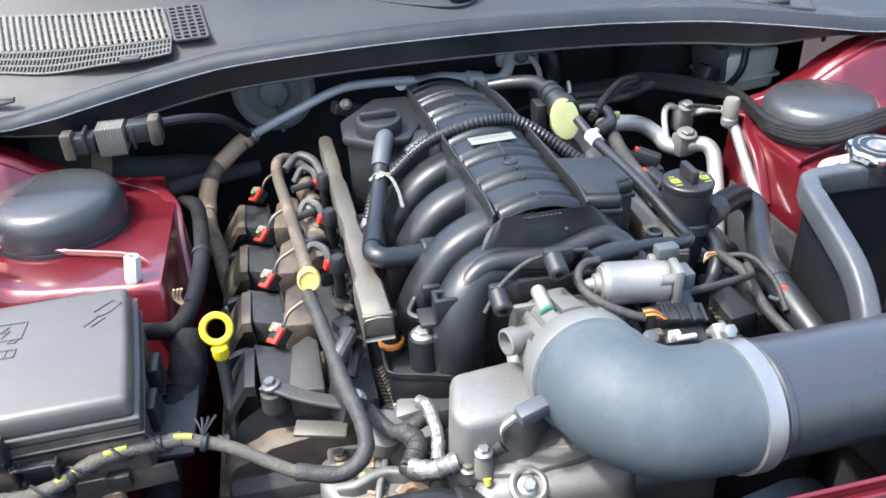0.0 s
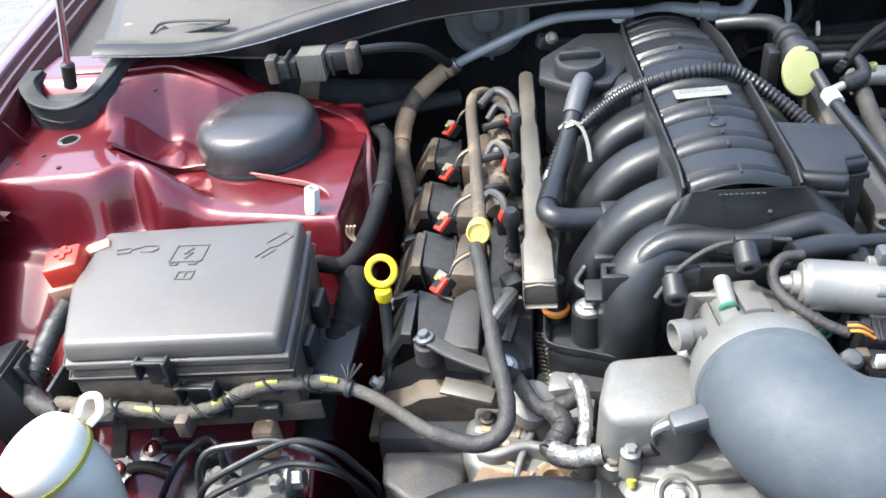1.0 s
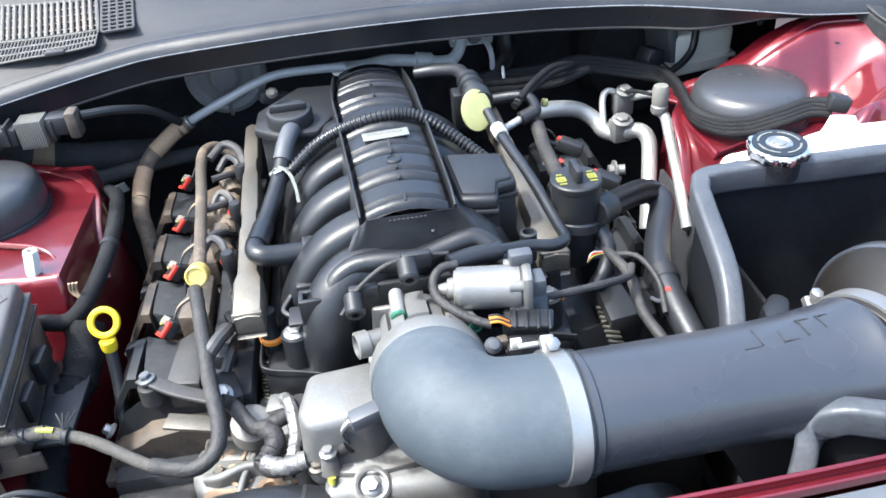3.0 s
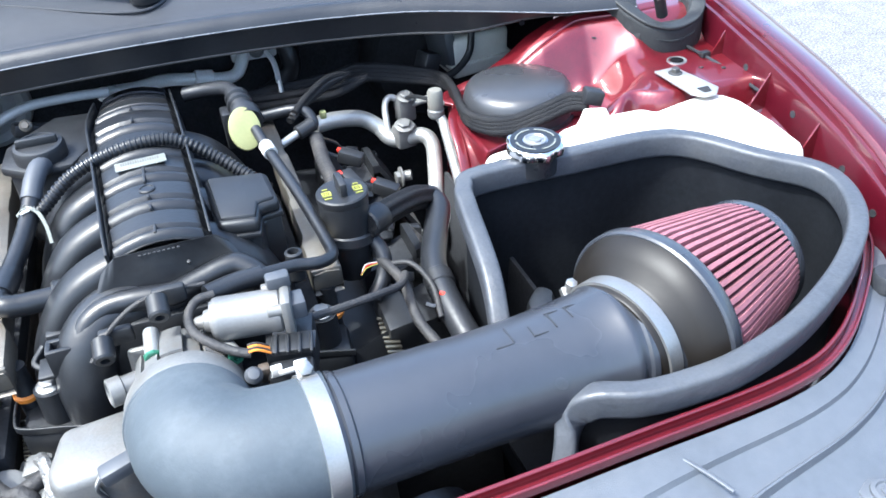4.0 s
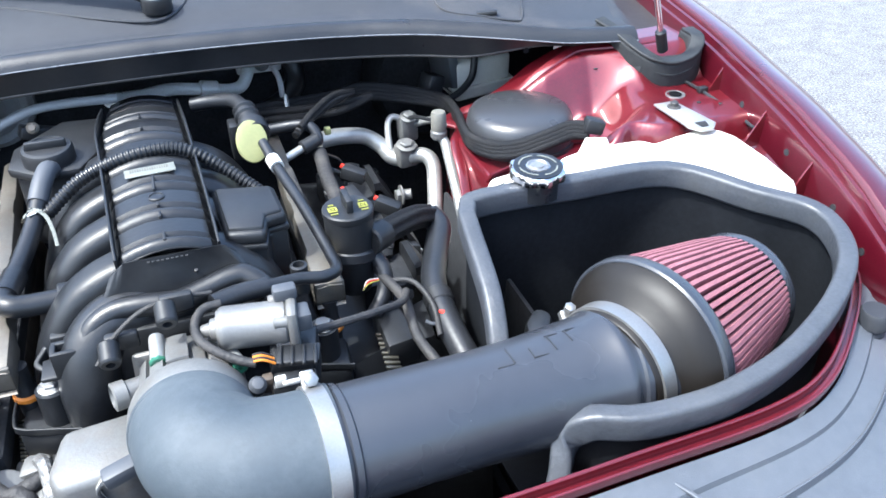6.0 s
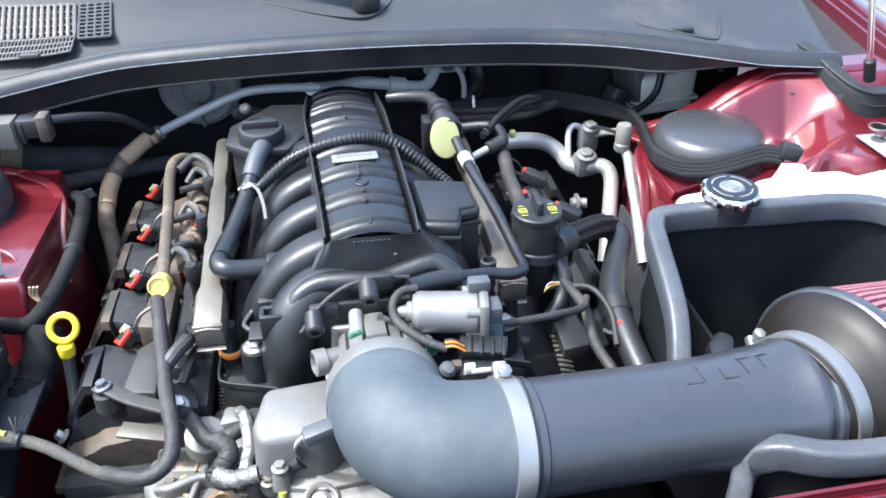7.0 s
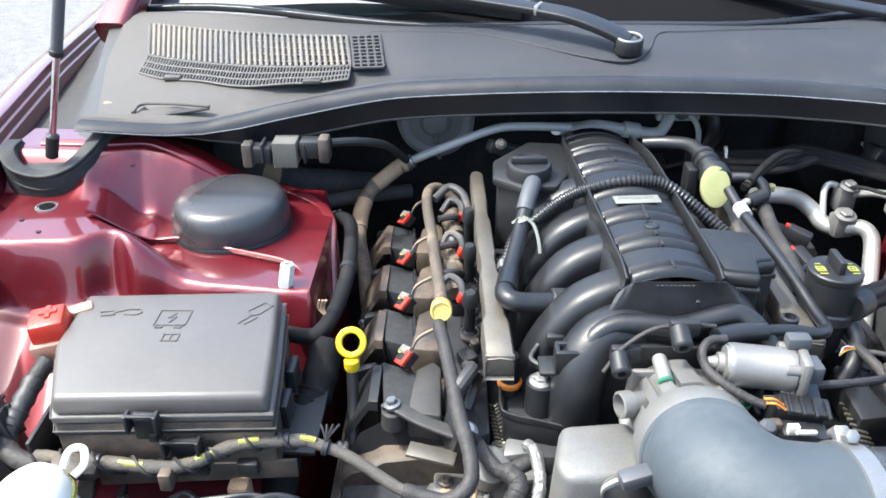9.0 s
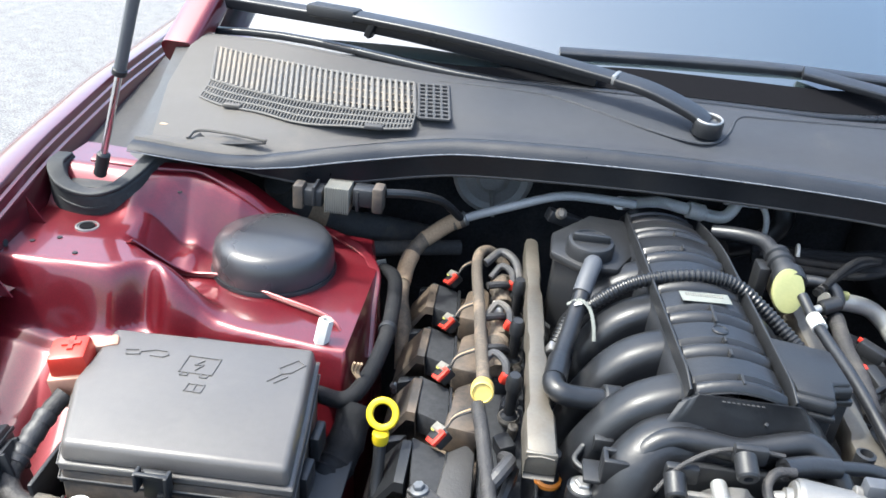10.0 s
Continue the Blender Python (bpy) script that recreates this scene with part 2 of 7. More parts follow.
def join(*bms):
    out = bms[0]
    for b in bms[1:]:
        me = bpy.data.meshes.new("tmp")
        b.to_mesh(me)
        b.free()
        out.from_mesh(me)
        bpy.data.meshes.remove(me)
    return out


def box(c, s, bevel=0.003, m=None, taper=1.0, seg=2):
    """A rounded box: centre, size, and the share of its top that is left by taper."""
    bm = bmesh.new()
    bmesh.ops.create_cube(bm, size=1)
    for v in bm.verts:
        k = taper if v.co.z > 0 else 1
        v.co = Vector((v.co.x * s[0] * k, v.co.y * s[1] * k, v.co.z * s[2]))
    if bevel:
        bmesh.ops.bevel(bm, geom=bm.edges[:], offset=min(bevel, min(s) * 0.45), segments=seg, profile=0.5, affect="EDGES")
    bm.transform(Matrix.Translation(c) @ (m or Matrix()))
    return bm


def rot(rx=0, ry=0, rz=0):
    return pose(0, 0, 0, rx, ry, rz)


def spin(profile, c=(0, 0, 0), axis=(0, 0, 1), seg=28, flute=None):
    """A turned form: (radius, height) pairs along the axis from c."""
    bm = bmesh.new()
    q = Vector((0, 0, 1)).rotation_difference(Vector(axis).normalized()).to_matrix().to_4x4()
    rings = []
    for r, h in profile:
        if r < 1e-5:
            rings.append([bm.verts.new((0, 0, h))])
        else:
            rings.append([bm.verts.new(((r * (flute(a, h) if flute else 1)) * math.cos(a), (r * (flute(a, h) if flute else 1)) * math.sin(a), h))
                          for a in (2 * math.pi * i / seg for i in range(seg))])
    for a, b in zip(rings, rings[1:]):
        for i in range(seg):
            j = (i + 1) % seg
            if len(a) == 1 and len(b) == 1:
                continue
            if len(a) == 1:
                bm.faces.new((a[0], b[i], b[j]))
            elif len(b) == 1:
                bm.faces.new((a[i], a[j], b[0]))
            else:
                bm.faces.new((a[i], a[j], b[j], b[i]))
    for ring in (rings[0], rings[-1]):
        if len(ring) > 2:
            bm.faces.new(ring)
    bm.transform(Matrix.Translation(c) @ q)
    return bm


def rod(a, b, r, seg=16, bevel=0.0):
    a, b = Vector(a), Vector(b)
    n = (b - a).length
    e = min(bevel, r * 0.5, n * 0.3)
    prof = [(r - e, 0), (r, e), (r, n - e), (r - e, n)] if e else [(r, 0), (r, n)]
    return spin(prof, a, b - a, seg)


def curve(pts, n=8):
    """A smooth line through the points (Catmull-Rom)."""
    p = [Vector(q) for q in pts]
    p = [2 * p[0] - p[1]] + p + [2 * p[-1] - p[-2]]
    out = []
    for i in range(1, len(p) - 2):
        for k in range(n):
            t = k / n
            a, b, c, d = p[i - 1], p[i], p[i + 1], p[i + 2]
            out.append(0.5 * ((2 * b) + (c - a) * t + (2 * a - 5 * b + 4 * c - d) * t * t + (3 * b - a - 3 * c + d) * t ** 3))
    out.append(p[-2])
    return out


def sweep(line, section, radius=None, closed=False, caps=True, up=None):
    """A section (2D pairs) carried along a line; radius: scale at each step, or a function of (step, count)."""
    bm = bmesh.new()
    n = len(line)
    rings, prev = [], None
    for i, p in enumerate(line):
        d = (line[(i + 1) % n] - line[i - 1]) if closed else (line[min(i + 1, n - 1)] - line[max(i - 1, 0)])
        d.normalize()
        if up is not None:
            u = Vector(up)
            u = (u - d * u.dot(d)).normalized()
        elif prev is None:
            u = Vector((0, 0, 1)) if abs(d.z) < 0.9 else Vector((0, 1, 0))
            u = (u - d * u.dot(d)).normalized()
        else:
            u = (prev - d * prev.dot(d)).normalized()
        prev = u
        s = d.cross(u)
        k = radius(i, n) if callable(radius) else 1
        rings.append([bm.verts.new(p + (s * x + u * y) * k) for x, y in section])
    m = len(section)
    pairs = list(zip(rings, rings[1:])) + ([(rings[-1], rings[0])] if closed else [])
    for a, b in pairs:
        for i in range(m):
            j = (i + 1) % m
            bm.faces.new((a[i], a[j], b[j], b[i]))
    if caps and not closed:
        bm.faces.new(rings[0])
        bm.faces.new(rings[-1])
    return bm


def ring(r, seg=12, sy=1.0):
    return [(r * math.cos(2 * math.pi * i / seg), r * sy * math.sin(2 * math.pi * i / seg)) for i in range(seg)]


def hose(pts, r, seg=12, n=8, wobble=0.0, sy=1.0):
    line = curve(pts, n)
    k = (lambda i, m: 1 + wobble * math.sin(i * 2.3) * math.cos(i * 0.9)) if wobble else None
    return sweep(line, ring(r, seg, sy), k)


def corrugated(pts, r, pitch=0.0045, seg=14):
    dense = curve(pts, 60)
    line, acc, last = [dense[0]], 0, dense[0]
    for p in dense[1:]:
        acc += (p - last).length
        last = p
        if acc >= pitch / 4:
            line.append(p)
            acc = 0
    return sweep(line, ring(r, seg), lambda i, m: (1.0, 1.0, 0.84, 0.84)[i % 4])


def rounded_section(w, h, r, seg=4):
    out = []
    for cx, cy, a0 in ((w / 2 - r, h / 2 - r, 0), (-w / 2 + r, h / 2 - r, 90), (-w / 2 + r, -h / 2 + r, 180), (w / 2 - r, -h / 2 + r, 270)):
        for i in range(seg + 1):
            a = radians(a0 + 90 * i / seg)
            out.append((cx + r * math.cos(a), cy + r * math.sin(a)))
    return out


def prism(outline, z0, z1, bevel=0.003, top=1.0, seg=2):
    """An upright block over an outline in plan; top: how far its upper face shrinks."""
    bm = bmesh.new()
    cx = sum(p[0] for p in outline) / len(outline)
    cy = sum(p[1] for p in outline) / len(outline)
    lo = [bm.verts.new((x, y, z0)) for x, y in outline]
    hi = [bm.verts.new((cx + (x - cx) * top, cy + (y - cy) * top, z1)) for x, y in outline]
    n = len(outline)
    bm.faces.new(lo)
    bm.faces.new(hi)
    for i in range(n):
        bm.faces.new((lo[i], lo[(i + 1) % n], hi[(i + 1) % n], hi[i]))
    bmesh.ops.recalc_face_normals(bm, faces=bm.faces)
    if bevel:
        bmesh.ops.bevel(bm, geom=bm.edges[:], offset=bevel, segments=seg, profile=0.5, affect="EDGES")
    return bm


def skin(rows, thick=0.0, close=False):
    """A sheet through rows of points; thick: a second skin that far inside."""
    bm = bmesh.new()
    vs = [[bm.verts.new(p) for p in r] for r in rows]
    for a, b in zip(vs, vs[1:]):
        for i in range(len(a) - (0 if close else 1)):
            j = (i + 1) % len(a)
            bm.faces.new((a[i], a[j], b[j], b[i]))
    if thick:
        bmesh.ops.recalc_face_normals(bm, faces=bm.faces)
        bmesh.ops.solidify(bm, geom=bm.faces[:], thickness=thick)
    return bm


def step(a, b, v):
    t = max(0.0, min(1.0, (v - a) / (b - a)))
    return t * t * (3 - 2 * t)


def lerp_table(table, v):
    if v <= table[0][0]:
        return table[0][1]
    for (a, fa), (b, fb) in zip(table, table[1:]):
        if v <= b:
            return fa + (fb - fa) * (v - a) / (b - a)
    return table[-1][1]


def hexbolt(c, r=0.007, h=0.006, axis=(0, 0, 1), flange=True):
    bm = spin([(r, 0), (r, h * 0.85), (r * 0.85, h)], c, axis, 6)
    if flange:
        bm = join(bm, spin([(r * 1.5, -0.002), (r * 1.5, 0.0005), (r * 1.1, 0.002)], c, axis, 18))
    return bm

# ---- ground and the car's body ----
gb = bmesh.new()
bmesh.ops.create_grid(gb, x_segments=40, y_segments=40, size=400)
for v in gb.verts:
    v.co.z = 0.0
solid("ground", gb, ASPHALT, "grey coarse asphalt of a car park in sunlight", "ground", kind="structure")
solid("road_marking", prism([(2.515, 1.620), (2.565, 1.726), (2.622, 1.87), (2.672, 2.018), (2.705, 2.14), (2.722, 2.25), (2.715, 2.306), (2.68, 2.22), (2.64, 2.06), (2.585, 1.88), (2.53, 1.74), (2.50, 1.64)], 0.0, 0.005, 0.001), ROADPAINT, "worn yellow painted mark on the asphalt", "road marking", kind="structure")

FENDER_X = [(-0.112, 0.752), (-0.10, 0.7515), (0.02, 0.762), (0.29, 0.800), (0.47, 0.826), (0.70, 0.852), (1.5, 0.93)]
FENDER_Z = [(-0.112, 0.940), (-0.08, 0.962), (0.05, 1.015), (0.2, 1.043), (0.4, 1.066), (0.7, 1.085), (1.5, 1.10)]


def make_fender(s):
    base = thing("fender", (s * 0.85, 0.5, 0.3), "metallic dark red front wing with a folded inner flange", "car wing", "front wings")
    rows = []
    for i in range(34):
        y = -0.112 + 1.612 * i / 33
        x, z = lerp_table(FENDER_X, y), lerp_table(FENDER_Z, y)
        sec = [(-0.024 - 0.051 * step(0.20, 0.34, y), -0.082), (-0.022, -0.078), (-0.019, -0.074), (-0.018, -0.024), (-0.016, -0.020), (-0.012, -0.019), (-0.010, -0.014), (-0.009, -0.010), (-0.005, -0.009), (-0.003, -0.003), (-0.001, -0.0003),
               (0.002, 0.0003), (0.020, -0.002), (0.038, -0.008), (0.050, -0.016), (0.062, -0.032), (0.080, -0.064), (0.100, -0.11), (0.118, -0.2), (0.125, -0.4), (0.12, -0.6)]
        rows.append([Vector((s * (x + a), y, z + b)) for a, b in sec])
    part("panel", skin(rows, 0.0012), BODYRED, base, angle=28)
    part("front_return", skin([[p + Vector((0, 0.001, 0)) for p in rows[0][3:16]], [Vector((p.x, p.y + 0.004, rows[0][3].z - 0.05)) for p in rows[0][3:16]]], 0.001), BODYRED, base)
    for y in (0.345, 0.225, 0.115):
        x, z = lerp_table(FENDER_X, y), lerp_table(FENDER_Z, y)
        bm = bmesh.new()
        tri = [(-0.0175, -0.026), (-0.0185, -0.076), (-0.048, -0.076)]
        a = [bm.verts.new((s * (x + u), y - 0.001, z + w)) for u, w in tri]
        b = [bm.verts.new((s * (x + u), y + 0.001, z + w)) for u, w in tri]
        bm.faces.new(a)
        bm.faces.new(b)
        for i in range(3):
            bm.faces.new((a[i], a[(i + 1) % 3], b[(i + 1) % 3], b[i]))
        part("gusset", bm, RED, base)
    # flat dark discs paint in the shade inside the wing's open holes
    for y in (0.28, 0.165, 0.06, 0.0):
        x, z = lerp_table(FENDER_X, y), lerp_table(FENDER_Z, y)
        part("hole_disc", spin([(0.0045, 0), (0.0045, 0.0015)], (s * (x - 0.0180), y, z - 0.048), (-s, 0, 0.05), 14), DEEP, base)
    return base


make_fender(-1)
make_fender(1)


REAR_TOP = [(0.40, 0.950), (0.46, 0.955), (0.522, 0.985), (0.562, 1.013), (0.60, 1.030), (0.63, 1.037), (0.69, 1.042), (0.80, 1.046)]
REAR_EDGE = [(0.40, 0.470), (0.46, 0.500), (0.522, 0.470), (0.562, 0.464), (0.60, 0.470), (0.63, 0.474), (0.69, 0.455), (0.80, 0.450)]


def apron_height(x, y, s=-1):
    """The pressed sheet of the inner wing: shelf, spring tower and the fall to the front; x counts outwards."""
    near = step(0.345, 0.285, y)
    inner = step(0.672 - 0.065 * near, 0.612 - 0.090 * near, x)
    z = 1.0 * (1 - inner) + 0.947 * inner
    z -= 0.010 * math.exp(-((x - 0.60) / 0.03) ** 2 - ((y - 0.325) / 0.022) ** 2)
    z += 0.016 * math.exp(-((x - 0.690) / 0.020) ** 2 - ((y - 0.405) / 0.028) ** 2)
    z += 0.012 * math.exp(-((x - 0.612) / 0.014) ** 2 - ((y - 0.405) / 0.035) ** 2)
    top = lerp_table(REAR_TOP, x)
    edge = lerp_table(REAR_EDGE, x)
    wide = lerp_table([(0.55, 0.030), (0.62, 0.052)], x)
    rise = step(edge - 0.012 - wide, edge - 0.012, y)
    z = z * (1 - rise) + max(z, top) * rise
    yf = lerp_table([(0.40, 0.235), (0.50, 0.250), (0.55, 0.266), (0.60, 0.266), (0.72, 0.258)], x) + 0.02 * math.exp(-((x - 0.615) / 0.022) ** 2)
    front = step(yf + 0.008, yf - 0.030, y)
    low = 0.925 - 0.65 * max(0.0, min(0.36, 0.21 - y)) - 0.09 * step(0.62, 0.42, x) - 0.01 * math.exp(-((x - 0.70) / 0.03) ** 2)
    z = z * (1 - front) + low * front
    if s > 0:
        z -= 0.16 * step(0.215, 0.17, y)
    xin = (0.352 if s < 0 else 0.398) + 0.03 * step(0.22, 0.10, y) + 0.02 * step(0.42, 0.50, y)
    z -= 0.42 * step(xin + 0.022, xin - 0.012, x)
    return z


def make_apron(s):
    base = thing("inner_wing", (s * 0.6, 0.2, 0.4), "metallic dark red pressed steel inner wing and spring tower", "inner wing", "inner wings")
    nx, ny = 150, 190
    rows = []
    for j in range(ny + 1):
        y = -0.26 + 0.765 * j / ny
        rows.append([Vector((s * (0.32 + 0.475 * i / nx), y, apron_height(0.32 + 0.475 * i / nx, y, s))) for i in range(nx + 1)])
    part("pressed_panel", skin(rows), RED, base, angle=60)
    seam = [(0.652, 0.322), (0.605, 0.352), (0.555, 0.352), (0.50, 0.330), (0.45, 0.312), (0.415, 0.298), (0.392, 0.284), (0.378, 0.268)]
    if s > 0:
        seam = seam[1:-2]
    line = [(s * x, y, max(apron_height(x, y), 0.948) + 0.005 - 0.030 * step(0.40, 0.37, x)) for x, y in seam]
    part("seam_flange", sweep(curve(line, 8), [(-0.0012, -0.012), (0.0012, -0.012), (0.0016, 0.003), (0.0010, 0.0045), (-0.0010, 0.0045), (-0.0016, 0.003)], up=(0, -0.55, 1)), RED, base)
    top = (0.76, 0.69, 0.63, 0.60, 0.562, 0.522, 0.46, 0.42)
    xe = 0.376 if s < 0 else 0.414
    line = [(s * x, lerp_table(REAR_EDGE, x), lerp_table(REAR_TOP, x) + 0.001) for x in top] + [(s * (xe + 0.020), 0.460, 0.948), (s * xe, 0.425, 0.942), (s * (xe - 0.006), 0.38, 0.920), (s * (xe - 0.010), 0.34, 0.87)]
    part("rear_flange", sweep(curve(line, 8), rounded_section(0.015, 0.007, 0.003), up=(0, -0.35, 1)), RED, base)
    hz = apron_height(0.72, 0.35)
    part("oval_hole", spin([(0.0140, 0), (0.0138, 0.0016), (0.0118, 0.0016), (0.011, -0.002)], (s * 0.72, 0.35, hz), (0, 0, 1), 24), STEEL, base, "bare metal rim of a drain hole")
    # black disc stands for the dark inside of the drain hole
    part("hole_disc", spin([(0.0090, 0), (0.0090, 0.001)], (s * 0.72, 0.35, hz + 0.0008), (0, 0, 1), 20), SHADEBLACK, base)
    for x, y in ((0.735, 0.315), (0.76, 0.30), (0.64, 0.44), (0.70, 0.285)):
        part("small_hole", spin([(0.003, 0), (0.003, 0.0012)], (s * x, y, apron_height(x, y)), (0, 0, 1), 10), DEEP, base)
    return base


make_apron(-1)
make_apron(1)

for s in (-1, 1):
    r = 0.077
    cap_ob = thing("strut_tower_cap", (s * 0.503, 0.402, 0.946), "round domed satin black plastic cap over the spring tower", "tower cap", "tower caps")
    prof = [(r * 0.99, 0.004), (r, 0.012), (r * 0.99, 0.024), (r * 0.955, 0.036), (r * 0.90, 0.0425), (r * 0.80, 0.0465), (r * 0.5, 0.0495), (0, 0.0505)]
    part("dome", spin(prof, (s * 0.503, 0.402, 0.948), (0, 0, 1), 56), CAPPLASTIC, cap_ob, angle=60)
    part("rim", spin([(r * 0.96, 0), (r * 1.025, 0.0), (r * 1.03, 0.003), (r * 1.015, 0.006), (r * 0.98, 0.006)], (s * 0.503, 0.402, 0.946), (0, 0, 1), 56), RUBBER, cap_ob, "black rubber rim")

# ---- cowl, windscreen, firewall ----
def rim_y(x):
    return 0.555 - 0.11 * step(0.25, 0.75, abs(x))


def rim_z(x):
    return 1.096 - 0.10 * x * x + lerp_table([(-0.78, 0.044), (-0.70, 0.033), (-0.65, 0.019), (-0.60, 0.005), (-0.55, -0.005), (-0.50, -0.008), (-0.40, -0.005), (-0.30, 0.0), (0.30, 0.001), (0.40, 0.005), (0.60, 0.007), (0.70, 0.018), (0.78, 0.03)], x)


def cowl_z(x, y):
    return 1.118 - 0.055 * x * x + 0.22 * (y - 0.66)


cowl = thing("cowl", (0, 0.6, 1.0), "grey moulded plastic cowl panel below the windscreen", "cowl")
xs = [-0.705 + 1.41 * i / 90 for i in range(91)]
rows = []
for x in xs:
    y0, z0 = rim_y(x), rim_z(x)
    yw = 0.735 + 0.105 * step(0.2, 0.72, abs(x))
    rise = step(0.40, 0.54, -x) * (cowl_z(x, y0 + 0.066) - 0.002 - z0)
    rows.append([Vector((x, y0 + 0.010, z0 - 0.004)), Vector((x, y0 + 0.014, z0)), Vector((x, y0 + 0.035, z0 + 0.001 + 0.40 * rise)), Vector((x, y0 + 0.05, z0 + 0.003 + 0.62 * rise)),
                 Vector((x, y0 + 0.066, cowl_z(x, y0 + 0.066) - 0.002)), Vector((x, 0.66, cowl_z(x, 0.66))), Vector((x, yw - 0.02, cowl_z(x, yw - 0.02))), Vector((x, yw, cowl_z(x, yw) - 0.004)), Vector((x, yw + 0.05, 1.08))])
for r in rows:
    for v in r:
        v.x *= 1 + 0.085 * step(0.46, 0.78, v.y)
part("moulded_sheet", skin(rows, 0.003), GREYPLASTIC, cowl, angle=50)
for s in (-1, 1):
    part("side_gutter", skin([[Vector((s * x, y, z)) for x, z in ((0.690 + 0.20 * (y - 0.46), cowl_z(0.70, y) - 0.004), (0.722 + 0.20 * (y - 0.46), cowl_z(0.72, y) - 0.008), (0.745 + 0.20 * (y - 0.46), 1.030 + 0.10 * (y - 0.46)), (0.815 + 0.13 * (y - 0.46), 1.026 + 0.08 * (y - 0.46)))] for y in (0.47, 0.55, 0.65, 0.75, 0.85, 0.98)], 0.003), DUSTYGREY, cowl, "dusty drain gutter", angle=50)
lip = [Vector((x, rim_y(x), rim_z(x))) for x in xs]
part("weather_strip", skin([[p + Vector((0, dy, dz * (1 - 0.55 * step(0.48, 0.60, -p.x)) - 0.005 * step(0.48, 0.60, -p.x))) for dy, dz in ((0.016, -0.004), (0.015, 0.003), (0.006, 0.0045), (-0.002, 0.001), (-0.008, -0.006), (-0.0105, -0.011), (-0.008, -0.014), (0.004, -0.012))] for p in lip]), RUBBER, cowl, "black rubber weather strip")


def flange_drop(x):
    return 0.045 - 0.022 * step(0.44, 0.60, abs(x))


def flange_back(x):
    return 0.022 * step(0.46, 0.62, abs(x))


part("front_flange", skin([[p + Vector((0, -0.009 + flange_back(p.x), -0.012)), p + Vector((0, -0.006 + flange_back(p.x), -0.018)), p + Vector((0, -0.001 + flange_back(p.x), -flange_drop(p.x)))] for p in lip], 0.003), GLOSSBLACK, cowl, "black sheet flange with round holes")
# thin pale line paints in the highlight on the flange lip
part("flange_edge", sweep([p + Vector((0, -0.0110, -0.0115)) for p in lip], ring(0.0009, 6), up=(0, 0, 1)), PALEEDGE, cowl, "pale line painted in for the edge highlight")
part("flange_foot", sweep([p + Vector((0, flange_back(p.x), -flange_drop(p.x))) for p in lip], rounded_section(0.010, 0.004, 0.0015), up=(0, 0, 1)), DUSTYGREY, cowl)
for x in (-0.46, -0.34, -0.224, -0.098, 0.104, 0.234, 0.405, 0.545):
    part("flange_hole", spin([(0.0042, 0), (0.0042, 0.0006)], (x, rim_y(x) - 0.0058, rim_z(x) - 0.028), (0, -1, -0.10), 14), SHADEBLACK, cowl)
# the pressed line in front of the wiper and the two service hatches
line = [(x, y, cowl_z(x, y)) for x, y in ((-0.34, 0.716), (-0.227, 0.709), (-0.149, 0.694), (-0.029, 0.634), (0.03, 0.614), (0.062, 0.620), (0.085, 0.650), (0.108, 0.698), (0.16, 0.706), (0.325, 0.722), (0.60, 0.745))]
part("moulded_edge", sweep(curve(line, 6), ring(0.0022, 6)), GREYPLASTIC, cowl)


def cowl_top(x, y):
    y0 = rim_y(x)
    k = min(1.0, max(0.0, (y - y0 - 0.05) / 0.016))
    return (rim_z(x) + 0.003) * (1 - k) + (cowl_z(x, max(y, y0 + 0.066)) - 0.001) * k


hatch = [(0.475, 0.690), (0.452, 0.620), (0.448, 0.585), (0.464, 0.565), (0.50, 0.548), (0.542, 0.524), (0.560, 0.532), (0.585, 0.590), (0.61, 0.66)]
part("service_hatch", sweep(curve([(x, y, cowl_top(x, y) + 0.0005) for x, y in hatch], 5), ring(0.0018, 6)), GREYPLASTIC, cowl)
part("hatch_latch", box((0.512, 0.552, cowl_top(0.512, 0.552) + 0.003), (0.030, 0.011, 0.007), 0.002, rot(0, -6, -22)), BLACK, cowl)
part("drain_recess", skin([[Vector((-0.646, 0.500, 1.071)), Vector((-0.642, 0.522, 1.0715))], [Vector((-0.636, 0.499, 1.064)), Vector((-0.632, 0.520, 1.065))], [Vector((-0.58, 0.500, 1.071)), Vector((-0.575, 0.512, 1.072))], [Vector((-0.545, 0.503, 1.075)), Vector((-0.545, 0.507, 1.075))]], 0.002), DUSTYGREY, cowl, "dusty drain recess")
part("recess_lip", sweep(curve([(-0.650, 0.498, 1.071), (-0.645, 0.524, 1.074), (-0.60, 0.520, 1.076), (-0.545, 0.507, 1.077)], 6), ring(0.0022, 6)), GREYPLASTIC, cowl)
part("clip", box((-0.697, 0.556, 1.064), (0.034, 0.012, 0.006), 0.003), TAN, cowl, "dusty tan clip")

grille = thing("cowl_grille", (-0.53, 0.68, 1.1), "grey slatted air intake grille in the cowl, slats painted pale as sunlit", "grille")


def grille_point(u, v):
    """u runs from the car's middle outwards, v from the front edge to the glass."""
    x = -0.360 - 0.323 * u - v * (0.016 + 0.016 * u)
    y0, y1 = 0.608 + 0.068 * u ** 2.2, 0.700 + 0.085 * u ** 1.5
    y = y0 + (y1 - y0) * v
    return Vector((x, y, cowl_z(x, y) + 0.003))


